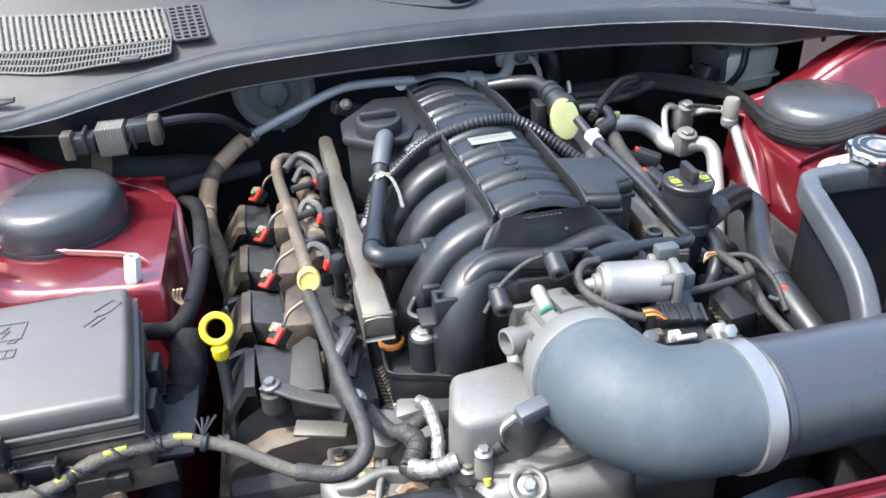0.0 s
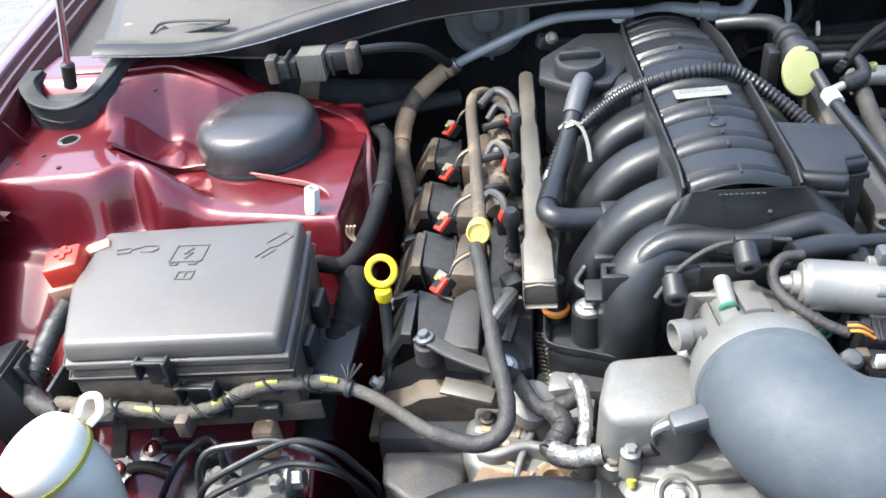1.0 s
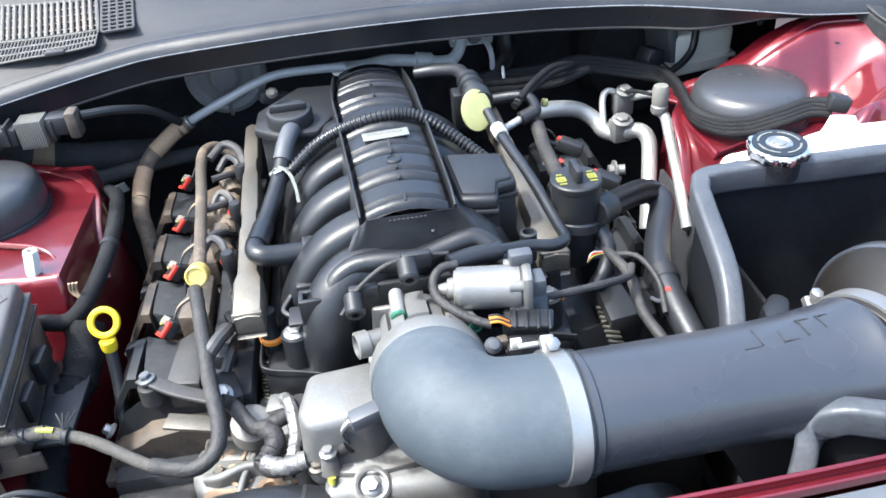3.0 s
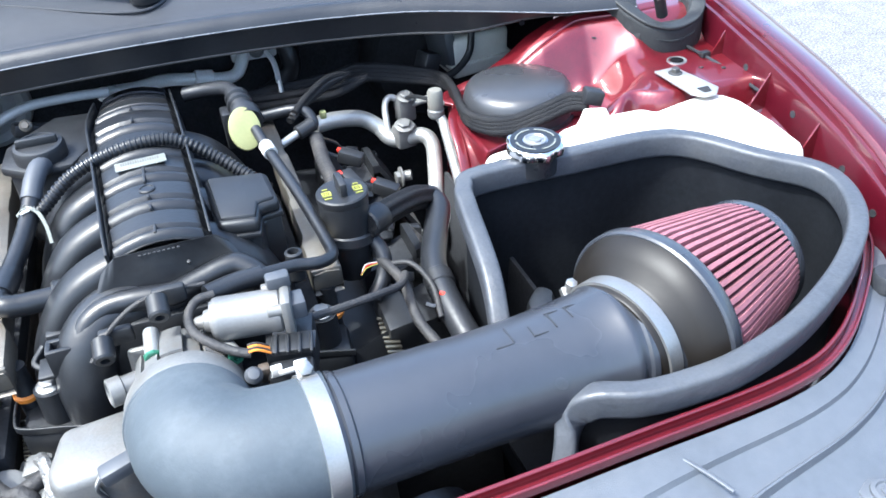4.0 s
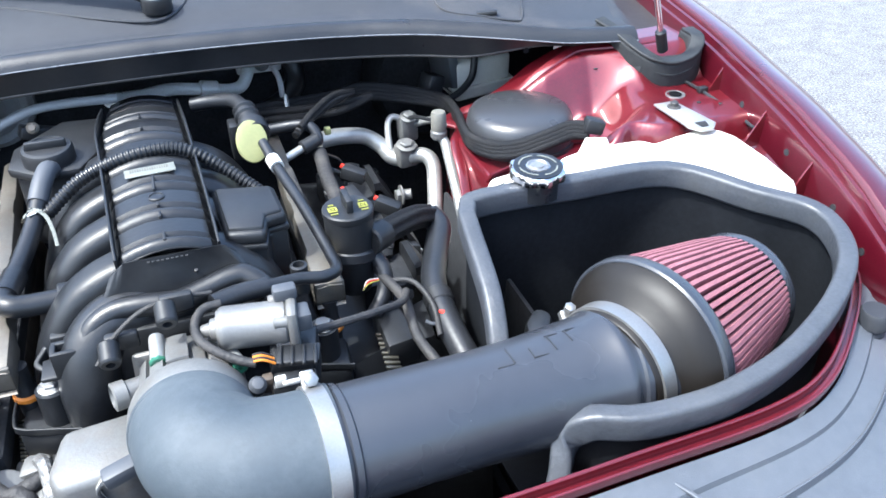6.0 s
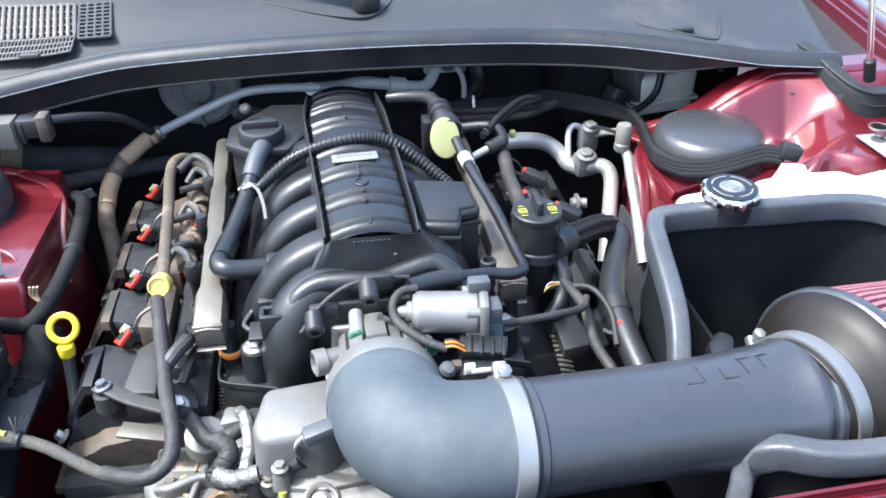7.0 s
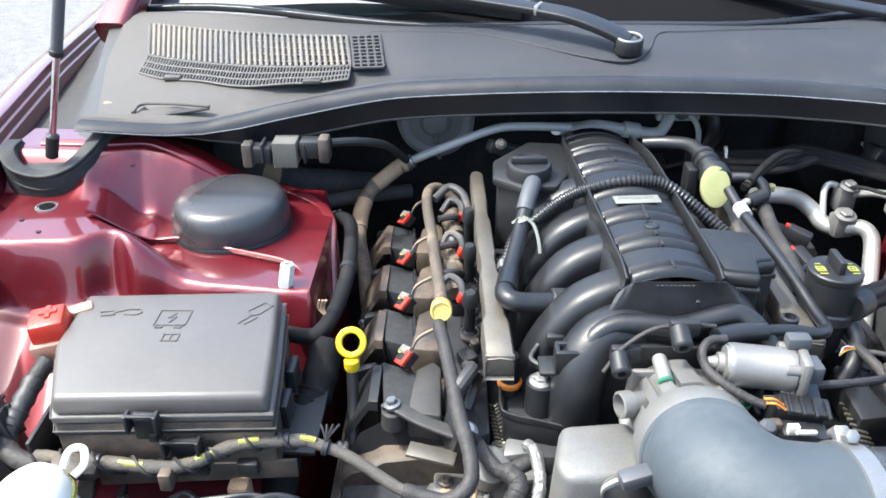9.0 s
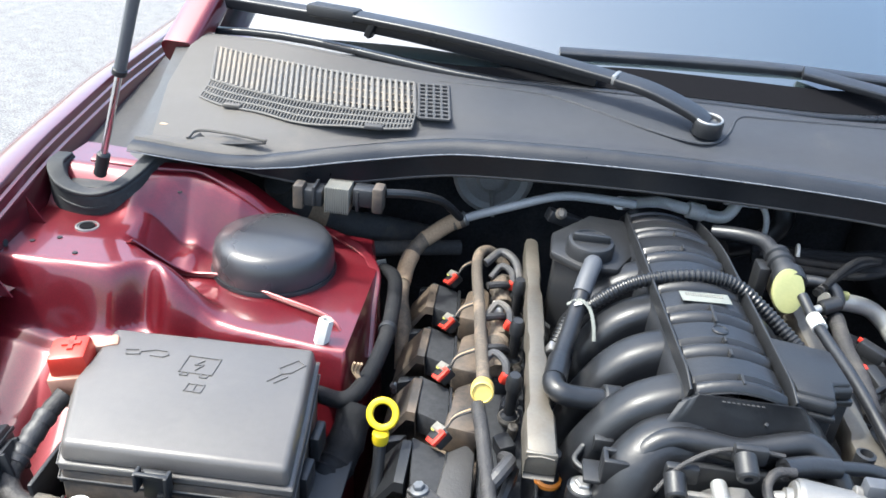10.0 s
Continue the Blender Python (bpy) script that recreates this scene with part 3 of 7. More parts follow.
part("filter_bed", skin([[grille_point(i / 20, j / 4) - Vector((0, 0, 0.003)) for i in range(21)] for j in range(5)], 0.0015), DEEP, grille, "dark filter bed")
frame_line = [grille_point(i / 20, 0) for i in range(21)] + [grille_point(1, j / 6) for j in range(1, 7)] + [grille_point(1 - i / 20, 1) for i in range(1, 21)] + [grille_point(0, 1 - j / 6) for j in range(1, 6)]
part("grille_frame", sweep(frame_line, rounded_section(0.006, 0.005, 0.002), closed=True, up=(0, 0, 1)), SKIRTGREY, grille)
SLATS = 36
for i in range(1, SLATS):
    u = i / SLATS
    part("slat", sweep([grille_point(u, j / 5) + Vector((0, 0, 0.0005)) for j in range(6)], rounded_section(0.0052, 0.006, 0.0015, 1), up=(0, 0, 1)), SLATGREY, grille)
for k in (0.2, 0.4, 0.6, 0.8):
    part("cross_bar", sweep([grille_point(i / 20, k) - Vector((0, 0, 0.0015)) for i in range(21)], rounded_section(0.004, 0.003, 0.001, 1), up=(0, 0, 1)), DUSTYBLACK, grille)


def skirt_point(u, v):
    p = grille_point(u, 0) + Vector((0, -v * (0.034 + 0.016 * step(0, 0.4, u) + 0.003 * math.sin(u * 16)), 0))
    p.z = cowl_z(p.x, p.y) + 0.003 - 0.001 * v
    return p


part("skirt_bed", skin([[skirt_point(i / 20, j / 3) - Vector((0, 0, 0.002)) for i in range(21)] for j in range(4)], 0.001), DEEP, grille)
for k in (0.0, 0.34, 0.67, 1.0):
    part("skirt_bar", sweep([skirt_point(i / 30, k) for i in range(31)], rounded_section(0.0046, 0.003, 0.001, 1), up=(0, 0, 1)), SKIRTGREY, grille)
for i in range(66):
    u = i / 65
    part("skirt_slat", sweep([skirt_point(u, 0), skirt_point(u, 0.5), skirt_point(u, 1)], rounded_section(0.0026, 0.003, 0.0008, 1), up=(0, 0, 1)), SKIRTGREY, grille)
for u in (0.16, 0.82):
    part("skirt_clip", box(skirt_point(u, 0.9) + Vector((0, -0.004, 0.001)), (0.026, 0.012, 0.006), 0.002), GREYPLASTIC, grille)
vent = thing("cowl_vent", (-0.33, 0.68, 1.12), "square-holed vent field moulded in the cowl", "vent")
def vent_point(u, v):
    x = -0.310 - 0.044 * u - 0.014 * v
    y = 0.602 + 0.096 * v
    return Vector((x, y, cowl_z(x, y) + 0.003))
part("backing", skin([[vent_point(i, j) - Vector((0, 0, 0.002)) for i in (0, 1)] for j in (0, 0.5, 1)], 0.001), DEEP, vent)
for i in range(5):
    part("upright_bar", sweep([vent_point(i / 4, j / 4) for j in range(5)], rounded_section(0.0042, 0.004, 0.001, 1), up=(0, 0, 1)), GREYPLASTIC, vent)
for j in range(10):
    part("cross_bar", sweep([vent_point(i / 3, j / 9) for i in range(4)], rounded_section(0.004, 0.004, 0.001, 1), up=(0, 0, 1)), GREYPLASTIC, vent)

glass_rows = []
for j in range(12):
    v = j / 11
    glass_rows.append([Vector((x, 0.757 + 0.115 * step(0.2, 0.72, abs(x)) + 0.85 * v + 0.06 * x * x, 1.124 - 0.05 * x * x + 0.022 * step(0.2, 0.72, abs(x)) + 0.46 * v - 0.05 * v * v)) for x in [-0.76 + 1.52 * i / 24 for i in range(25)]])
solid("windscreen", skin(glass_rows, 0.005), GLASS, "dark windscreen glass that mirrors the pale blue sky", "windscreen", kind="structure", angle=60)
solid("screen_seal", sweep([Vector((r.x, r.y - 0.006, r.z + 0.002)) for r in glass_rows[0]], rounded_section(0.018, 0.012, 0.004), up=(0, 0, 1)), RUBBER, "black rubber seal at the foot of the windscreen", "seal", kind="structure")
# black strip over the glass foot, painted shade of the wiper recess
band_rows = []
for k in (0.0, 0.35, 0.7, 1.0):
    row = []
    for i in range(31):
        x = -0.42 + 1.16 * i / 30
        v = 0.004 + 0.052 * k * step(-0.42, -0.02, x)
        row.append(Vector((x, 0.757 + 0.115 * step(0.2, 0.72, abs(x)) + 0.85 * v + 0.06 * x * x - 0.004, 1.124 - 0.05 * x * x + 0.022 * step(0.2, 0.72, abs(x)) + 0.46 * v - 0.05 * v * v + 0.007)))
    band_rows.append(row)
solid("shade_band", skin(band_rows, 0.001), SHADEBLACK, "black band that paints in the shaded recess below the windscreen", "windscreen band", kind="structure", angle=60)
for s in (-1, 1):
    solid("roof_pillar", sweep(curve([(s * 0.785, 0.80, 1.10), (s * 0.76, 1.2, 1.32), (s * 0.73, 1.7, 1.60)], 6), rounded_section(0.06, 0.05, 0.015), up=(0, 0, 1)), RED, "dark red windscreen pillar", "pillar", "windscreen pillars", kind="structure")

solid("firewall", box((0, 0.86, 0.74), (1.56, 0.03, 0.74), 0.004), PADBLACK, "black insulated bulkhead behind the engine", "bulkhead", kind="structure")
# unseen closing shapes, near-black so the gaps read as shade
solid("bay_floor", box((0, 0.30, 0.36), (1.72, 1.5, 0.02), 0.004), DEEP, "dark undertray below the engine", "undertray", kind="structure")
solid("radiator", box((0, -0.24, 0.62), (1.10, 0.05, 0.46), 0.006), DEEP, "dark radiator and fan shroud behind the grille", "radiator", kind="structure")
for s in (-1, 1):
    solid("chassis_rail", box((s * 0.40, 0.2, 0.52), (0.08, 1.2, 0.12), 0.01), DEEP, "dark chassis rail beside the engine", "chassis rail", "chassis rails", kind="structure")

# added sheet, stands for the shade below the heat shield
solid("dark_gap_sheet", box((0.386, 0.19, 0.71), (0.006, 0.46, 0.32), 0.002, rot(0, 4, 0)), DEEP, "black sheet added beside the engine to keep the gap dark", "splash panel", kind="structure")

# ---- front panel of the bay ----
CROSS = [(-0.75, -0.03), (-0.62, -0.12), (-0.45, -0.165), (-0.2, -0.172), (0.0, -0.172), (0.218, -0.168), (0.352, -0.163), (0.499, -0.156), (0.578, -0.133), (0.657, -0.076), (0.722, -0.012), (0.735, 0.03)]
cross = thing("radiator_support", (0, -0.17, 0.8), "dark red painted edge of the radiator support panel", "support panel")
part("upright_edge", sweep(curve([(x, y, 0.905) for x, y in CROSS], 6), rounded_section(0.003, 0.06, 0.0012), up=(0, 0, 1)), RED, cross)
part("rolled_edge", sweep(curve([(x, y, 0.934) for x, y in CROSS], 6), rounded_section(0.0040, 0.008, 0.0015), up=(0, 0, 1)), RED, cross)
part("outer_flange", sweep(curve([(x, y - 0.011, 0.9300) for x, y in CROSS], 6), rounded_section(0.0030, 0.010, 0.0012), up=(0, 0, 1)), RED, cross)
part("flange_channel", sweep(curve([(x, y - 0.0055, 0.9262) for x, y in CROSS], 6), rounded_section(0.011, 0.002, 0.0008), up=(0, 0, 1)), RED, cross)
cover = thing("radiator_cover", (0.4, -0.25, 0.86), "dark grey plastic cover over the radiator support with push fasteners", "cover panel")
inner = curve([(x, y - 0.014, 0.922) for x, y in CROSS], 6)
outer = curve([(-0.83, -0.10, 0.87), (-0.76, -0.17, 0.87), (-0.6, -0.27, 0.875), (-0.35, -0.36, 0.88), (0.0, -0.40, 0.885), (0.35, -0.365, 0.88), (0.533, -0.287, 0.878), (0.597, -0.242, 0.878), (0.656, -0.201, 0.879), (0.722, -0.154, 0.882), (0.762, -0.112, 0.884), (0.768, -0.070, 0.886)], 6)
rows = []
for a, b in zip(inner, outer):
    rows.append([a + Vector((0, 0, -0.02)), a] + [a.lerp(b, k) + Vector((0, 0, h)) for k, h in ((0.08, 0.0), (0.185, 0.0), (0.205, -0.004), (0.44, -0.003), (0.450, -0.0005), (0.462, -0.0005), (0.480, -0.007), (0.72, -0.006), (0.90, -0.006), (0.93, -0.006), (0.96, -0.001), (1.0, 0.0))] + [b + Vector((0, 0, -0.02))])
part("moulded_sheet", skin(rows), TRAYPLASTIC, cover, angle=40)
for x, y in ((0.769, -0.102), (0.653, -0.183), (0.532, -0.257), (0.36, -0.335)):
    f = part("push_fastener", spin([(0.0135, 0), (0.0130, 0.0025), (0.0095, 0.0035), (0.0085, 0.0015), (0.0050, 0.0015), (0.0042, 0.003), (0, 0.003)], (x, y, 0.8845), (0, 0, 1), 22), TRAYPLASTIC, cover)
    part("fastener_plate", prism([(x - 0.022, y - 0.006), (x - 0.012, y - 0.018), (x + 0.012, y - 0.016), (x + 0.018, y + 0.008), (x - 0.004, y + 0.018), (x - 0.020, y + 0.010)], 0.872, 0.8848, 0.002), TRAYPLASTIC, cover)
part("bump_stop", spin([(0.014, 0), (0.0145, 0.014), (0.0125, 0.016), (0.0125, 0.020), (0.0165, 0.022), (0.0170, 0.036), (0.0145, 0.040), (0, 0.0405)], (0.692, -0.079, 0.896), (0, 0, 1), 12), GREYPLASTIC, cover, "grey rubber bump stop")
part("bump_seat", prism([(0.672, -0.062), (0.700, -0.076), (0.738, -0.045), (0.752, 0.004), (0.728, 0.006)], 0.892, 0.910, 0.005, 0.94), TRAYPLASTIC, cover)
for pts in ([(0.742, -0.135), (0.722, -0.160)], [(0.640, -0.205), (0.606, -0.236), (0.575, -0.252)], [(0.565, -0.188), (0.545, -0.196), (0.538, -0.210), (0.520, -0.214)]):
    part("moulded_line", sweep(curve([(x, y, 0.8885 + 0.10 * (y + 0.19)) for x, y in pts], 4), ring(0.0008, 6)), TRAYPLASTIC, cover)
part("raised_rib", sweep(curve([(0.38, -0.18, 0.917), (0.395, -0.205, 0.914), (0.405, -0.225, 0.911)], 5), rounded_section(0.004, 0.003, 0.0012), up=(0, 0, 1)), TRAYPLASTIC, cover)
fas = thing("bumper_fascia", (0, -0.3, 0.5), "metallic dark red front bumper skin", "bumper")
brow = curve([(-0.80, -0.105, 0.92), (-0.74, -0.155, 0.893), (-0.6, -0.27, 0.877), (-0.35, -0.36, 0.88), (0.0, -0.40, 0.885), (0.35, -0.365, 0.88), (0.535, -0.290, 0.880), (0.60, -0.245, 0.880), (0.662, -0.202, 0.882), (0.735, -0.150, 0.893), (0.772, -0.124, 0.910), (0.792, -0.112, 0.922)], 6)
rows = []
for b in brow:
    n = Vector((b.x * 0.9, b.y - 0.15, 0)).normalized()
    rows.append([b + n * 0.004 + Vector((0, 0, -0.025)), b + n * 0.006 + Vector((0, 0, -0.002)), b + n * 0.012 + Vector((0, 0, 0.001)), b + n * 0.03 + Vector((0, 0, -0.0005)), b + n * 0.06 + Vector((0, 0, -0.004)), b + n * 0.09 + Vector((0, 0, -0.011)), b + n * 0.12 + Vector((0, 0, -0.023)), b + n * 0.145 + Vector((0, 0, -0.050)), b + n * 0.165 + Vector((0, 0, -0.12)), b + n * 0.17 + Vector((0, 0, -0.3)), b + n * 0.15 + Vector((0, 0, -0.6))])
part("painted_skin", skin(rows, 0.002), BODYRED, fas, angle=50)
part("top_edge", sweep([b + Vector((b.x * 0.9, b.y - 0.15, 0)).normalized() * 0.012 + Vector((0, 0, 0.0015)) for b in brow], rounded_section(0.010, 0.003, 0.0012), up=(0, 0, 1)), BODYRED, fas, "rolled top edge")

# ---- engine ----
eng = thing("engine_block", (0, 0.3, 0.4), "dark engine block with aluminium front cover", "engine block")
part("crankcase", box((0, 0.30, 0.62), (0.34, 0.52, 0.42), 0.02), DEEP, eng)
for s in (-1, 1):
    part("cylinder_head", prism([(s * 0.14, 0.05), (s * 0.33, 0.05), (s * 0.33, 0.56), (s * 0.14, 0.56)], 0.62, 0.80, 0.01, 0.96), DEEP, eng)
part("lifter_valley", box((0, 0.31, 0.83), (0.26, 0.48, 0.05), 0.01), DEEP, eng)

man = thing("intake_manifold", (0, 0.3, 0.86), "black moulded plastic intake manifold with curved runners and banded top", "intake manifold")
# the banded top: rounded and flat bands in turn, with narrow grooves between them
BANDS = [(0.146, 0.161, 1), (0.164, 0.199, 0), (0.203, 0.222, 1), (0.226, 0.261, 0), (0.265, 0.284, 1), (0.288, 0.326, 0), (0.330, 0.350, 1), (0.354, 0.396, 0), (0.400, 0.422, 1), (0.426, 0.470, 0), (0.474, 0.496, 1), (0.500, 0.545, 0), (0.549, 0.575, 1), (0.579, 0.606, 0)]


def top_mid(y):
    return lerp_table([(0.12, 0.0190), (0.24, 0.0135), (0.46, 0.002), (0.60, 0.001)], y)


def top_half(y):
    return lerp_table([(0.12, 0.0475), (0.24, 0.0500), (0.46, 0.0535), (0.60, 0.048)], y)


def top_drop(y):
    return 0.026 * step(0.42, 0.62, y)


def top_z(u, y):
    return 1.0340 - 0.0135 * u * u - top_drop(y)


ys = [0.1435]
for y0, y1, r in BANDS:
    ys += [y0 + (y1 - y0) * k for k in ((0, 0.06, 0.2, 0.35, 0.5, 0.65, 0.8, 0.94, 1) if r else (0, 0.05, 0.12, 0.5, 0.88, 0.95, 1))]
rows = []
for y in ys + [0.612, 0.622]:
    lift = -0.0050
    for y0, y1, r in BANDS:
        if y0 <= y <= y1:
            k = (y - y0) / (y1 - y0)
            lift = -0.0050 + (0.0072 * math.sin(math.pi * max(0.0, min(1.0, k))) ** 0.6 if r else 0.0050 * step(0, 0.10, k) * step(0, 0.10, 1 - k))
    c, h = top_mid(y), top_half(y)
    end = 0.03 * step(0.604, 0.624, y)
    row = [Vector((c - h * 1.12, y, 0.955)), Vector((c - h * 1.10, y, 1.000 - top_drop(y) - end)), Vector((c - h * 1.02, y, 1.012 - top_drop(y) - end)), Vector((c - h * 0.93, y, top_z(0.93, y) - 0.006 - end))]
    row += [Vector((c + h * u, y, top_z(u, y) + lift - end)) for u in (-0.86, -0.8, -0.6, -0.3, 0.0, 0.3, 0.6, 0.8, 0.86)]
    row += [Vector((c + h * 0.93, y, top_z(0.93, y) - 0.006 - end)), Vector((c + h * 1.02, y, 1.012 - top_drop(y) - end)), Vector((c + h * 1.10, y, 1.000 - top_drop(y) - end)), Vector((c + h * 1.12, y, 0.955))]
    rows.append(row)
part("plenum", skin(rows), GLOSSBLACK, man, "glossy banded plenum top", angle=38)
for s in (-1, 1):
    line = curve([(top_mid(y) + s * top_half(y), y, top_z(1, y) + 0.004 - (0.006 if y < 0.15 else 0)) for y in (0.1465, 0.17, 0.20, 0.26, 0.32, 0.38, 0.44, 0.50, 0.56)], 5)
    part("side_rail", sweep(line, rounded_section(0.0028, 0.018, 0.0012), up=(0, 0, 1)), BLACK, man)
for y0, y1 in ((0.150, 0.166), (0.196, 0.206), (0.220, 0.228), (0.256, 0.290), (0.420, 0.430), (0.466, 0.478)):
    ym = (y0 + y1) / 2
    part("centre_rib", box((top_mid(ym), ym, top_z(0, ym) - 0.0004), (0.003, y1 - y0, 0.007), 0.001), BLACK, man)
part("round_boss", spin([(0.0085, -0.002), (0.0085, 0.0008), (0.0070, 0.0016), (0.0065, 0.0006), (0, 0.0006)], (top_mid(0.243), 0.243, top_z(0, 0.243)), (0, 0, 1), 22), GLOSSBLACK, man)
for y in (0.172, 0.250, 0.325, 0.405):
    for s in (-1, 1):
        c = top_mid(y)
        pts = [(c + s * 0.015, y + 0.012, 0.985), (c + s * 0.042, y + 0.006, 0.990), (s * 0.076 + c * 0.6, y, 0.974), (s * 0.100 + c * 0.3, y - 0.004, 0.938), (s * 0.113, y - 0.004, 0.895), (s * 0.118, y - 0.002, 0.85)]
        part("runner", sweep(curve(pts, 7), rounded_section(0.046, 0.046, 0.016, 5)), GLOSSBLACK, man, angle=50)
# the front hood: a sloping flat top, a wavy rounded lip and an upright dark front
LIP = [(-0.072, (0.116, 0.962)), (-0.060, (0.124, 0.978)), (-0.040, (0.129, 0.987)), (-0.012, (0.127, 0.9895)), (0.018, (0.124, 0.988)), (0.045, (0.129, 0.992)), (0.075, (0.134, 0.9975)), (0.090, (0.130, 0.994)), (0.103, (0.118, 0.982)), (0.113, (0.106, 0.965))]
lipline = curve([(x, yz[0], yz[1]) for x, yz in LIP], 4)
backline = []
n = len(lipline)
for i, p in enumerate(lipline):
    u = i / (n - 1)
    x = lerp_table([(0.0, -0.036), (0.22, -0.022), (0.80, 0.067), (1.0, 0.080)], u)
    e = max(0.0, (0.20 - u) / 0.20) + max(0.0, (u - 0.82) / 0.18)
    backline.append(Vector((x, 0.140 + 0.004 * e, 1.0250 - 0.012 * e)))
rows = []
for b0, p in zip(backline, lipline):
    d = p - b0
    rows.append([b0 + Vector((0, 0.012, -0.010)), b0 + Vector((0, 0.003, -0.001)), b0 + Vector((0, -0.001, 0.0004)), b0 + d * 0.10 + Vector((0, 0, 0.0015)), b0 + d * 0.5 + Vector((0, 0, -0.005)), b0 + d * 0.76 + Vector((0, 0, -0.0110)),
                 b0 + d * 0.90 + Vector((0, 0, -0.002)), p + Vector((0, 0.001, 0.0035)), p + Vector((0, -0.006, 0.0025)), p + Vector((0, -0.0105, -0.003)), p + Vector((0, -0.0125, -0.011)), p + Vector((0, -0.0105, -0.020)), Vector((p.x * 0.97, p.y - 0.004, p.z - 0.034)), Vector((p.x * 0.93, p.y + 0.004, 0.90))])
part("front_hood", skin(rows), GLOSSBLACK, man, angle=42)
part("front_duct", sweep(curve([(0.0, 0.148, 0.964), (-0.026, 0.139, 0.968), (-0.050, 0.131, 0.963), (-0.068, 0.120, 0.946), (-0.077, 0.112, 0.918), (-0.078, 0.111, 0.890), (-0.078, 0.112, 0.86)], 8), ring(0.0290, 26, 1.0)), GLOSSBLACK, man)
part("duct_collar", spin([(0.0275, 0), (0.030, 0.003), (0.030, 0.008), (0.027, 0.012)], (-0.0775, 0.112, 0.890), (0, 0.1, 1), 24), BLACK, man)
part("part_number", join(*[box((-0.001 + 0.0044 * i, 0.1372, 1.0227), (0.0026, 0.0036, 0.0007), 0, rot(-18, 0, 0)) for i in range(9)]), WIREGREY, man, "raised unreadable part number")
part("lip_pin", spin([(0.002, 0), (0.002, 0.003), (0, 0.0035)], (0.040, 0.1330, 1.0050), (0, -0.4, 1), 8), BLACK, man)
for x, y, z, w in ((-0.046, 0.082, 0.986, 0.0095), (0.008, 0.086, 1.014, 0.0095)):
    ax = Vector((0.02, -0.86, -0.32)).normalized()
    part("fixing_lug", join(spin([(w * 0.6, -0.006), (w, -0.003), (w, 0.016), (w * 0.85, 0.018), (w * 0.45, 0.018), (w * 0.42, 0.008), (0, 0.008)], (x, y - 0.010, z - 0.004), ax, 20), box((x + 0.010, y + 0.008, z - 0.012), (0.03, 0.010, 0.018), 0.003)), BLACK, man)
part("square_lug", join(box((-0.090, 0.103, 0.952), (0.024, 0.006, 0.028), 0.002), box((-0.090, 0.119, 0.952), (0.024, 0.006, 0.028), 0.002), box((-0.0995, 0.111, 0.952), (0.005, 0.014, 0.028), 0.001), box((-0.0805, 0.111, 0.952), (0.005, 0.014, 0.028), 0.001), box((-0.094, 0.118, 0.936), (0.045, 0.03, 0.005), 0.002)), BLACK, man)
part("cross_brace", hose([(-0.060, 0.072, 0.965), (-0.040, 0.086, 0.984), (-0.012, 0.094, 1.000), (0.020, 0.098, 1.003), (0.050, 0.100, 1.000)], 0.0022, 8), TAPE, man)
part("lip_bead", sweep([p + Vector((0, -0.006, -0.003)) for p in lipline], ring(0.0115, 20)), GLOSSBLACK, man)
part("front_web", box((0.02, 0.112, 0.935), (0.17, 0.012, 0.07), 0.004), BLACK, man)
lab = solid("manifold_label", box((0.0095, 0.306, 1.0348), (0.054, 0.020, 0.0008), 0.0003, rot(0, 0, 4)), LABEL, "pale printed sticker on the manifold", "label")
for i in range(16):
    part("print_bar", box((-0.011 + 0.0026 * i, 0.3085 + 0.00015 * i, 1.0354), (0.0012 if i % 3 else 0.0018, 0.006, 0.0005), 0, rot(0, 0, 4)), INK, lab)

# throttle body with its motor
thr = thing("throttle_body", (0.02, 0.07, 0.88), "cast aluminium throttle body with a cylindrical motor", "throttle body")
TB = Vector((0.014, 0.045, 0.926))
AX = Vector((0.02, -1.0, 0.28)).normalized()


def sector(c, axis, r0, r1, a0, a1, h0, h1, seg=8):
    """A curved block on a ring round the axis, from angle a0 to a1."""
    q = Vector((0, 0, 1)).rotation_difference(Vector(axis).normalized()).to_matrix().to_4x4()
    bm = bmesh.new()
    rings = []
    for i in range(seg + 1):
        a = radians(a0 + (a1 - a0) * i / seg)
        rings.append([bm.verts.new((r * math.cos(a), r * math.sin(a), h)) for r, h in ((r0, h0), (r1, h0), (r1, h1), (r0, h1))])
    for a, b in zip(rings, rings[1:]):
        for i in range(4):
            bm.faces.new((a[i], a[(i + 1) % 4], b[(i + 1) % 4], b[i]))
    bm.faces.new(rings[0])
    bm.faces.new(rings[-1])
    bmesh.ops.bevel(bm, geom=[e for e in bm.edges if e.calc_face_angle(0) > 0.8], offset=0.0012, segments=1, affect="EDGES")
    bm.transform(Matrix.Translation(c) @ q)
    return bm


part("casting", spin([(0.044, -0.045), (0.046, -0.02), (0.0465, 0.030), (0.0535, 0.032), (0.0545, 0.035), (0.0545, 0.040), (0.053, 0.042), (0.049, 0.043)], TB, AX, 56), ALU, thr)
for a0, a1, r1, h0 in ((58, 76, 0.0545, -0.018), (80, 92, 0.0510, -0.012), (96, 116, 0.0560, -0.022), (121, 136, 0.0520, -0.012), (141, 152, 0.0520, -0.016), (20, 50, 0.0515, -0.015), (160, 185, 0.0515, -0.015)):
    part("cast_segment", sector(TB, AX, 0.044, r1, a0 - 12, a1 - 12, h0, 0.031), ALU, thr)
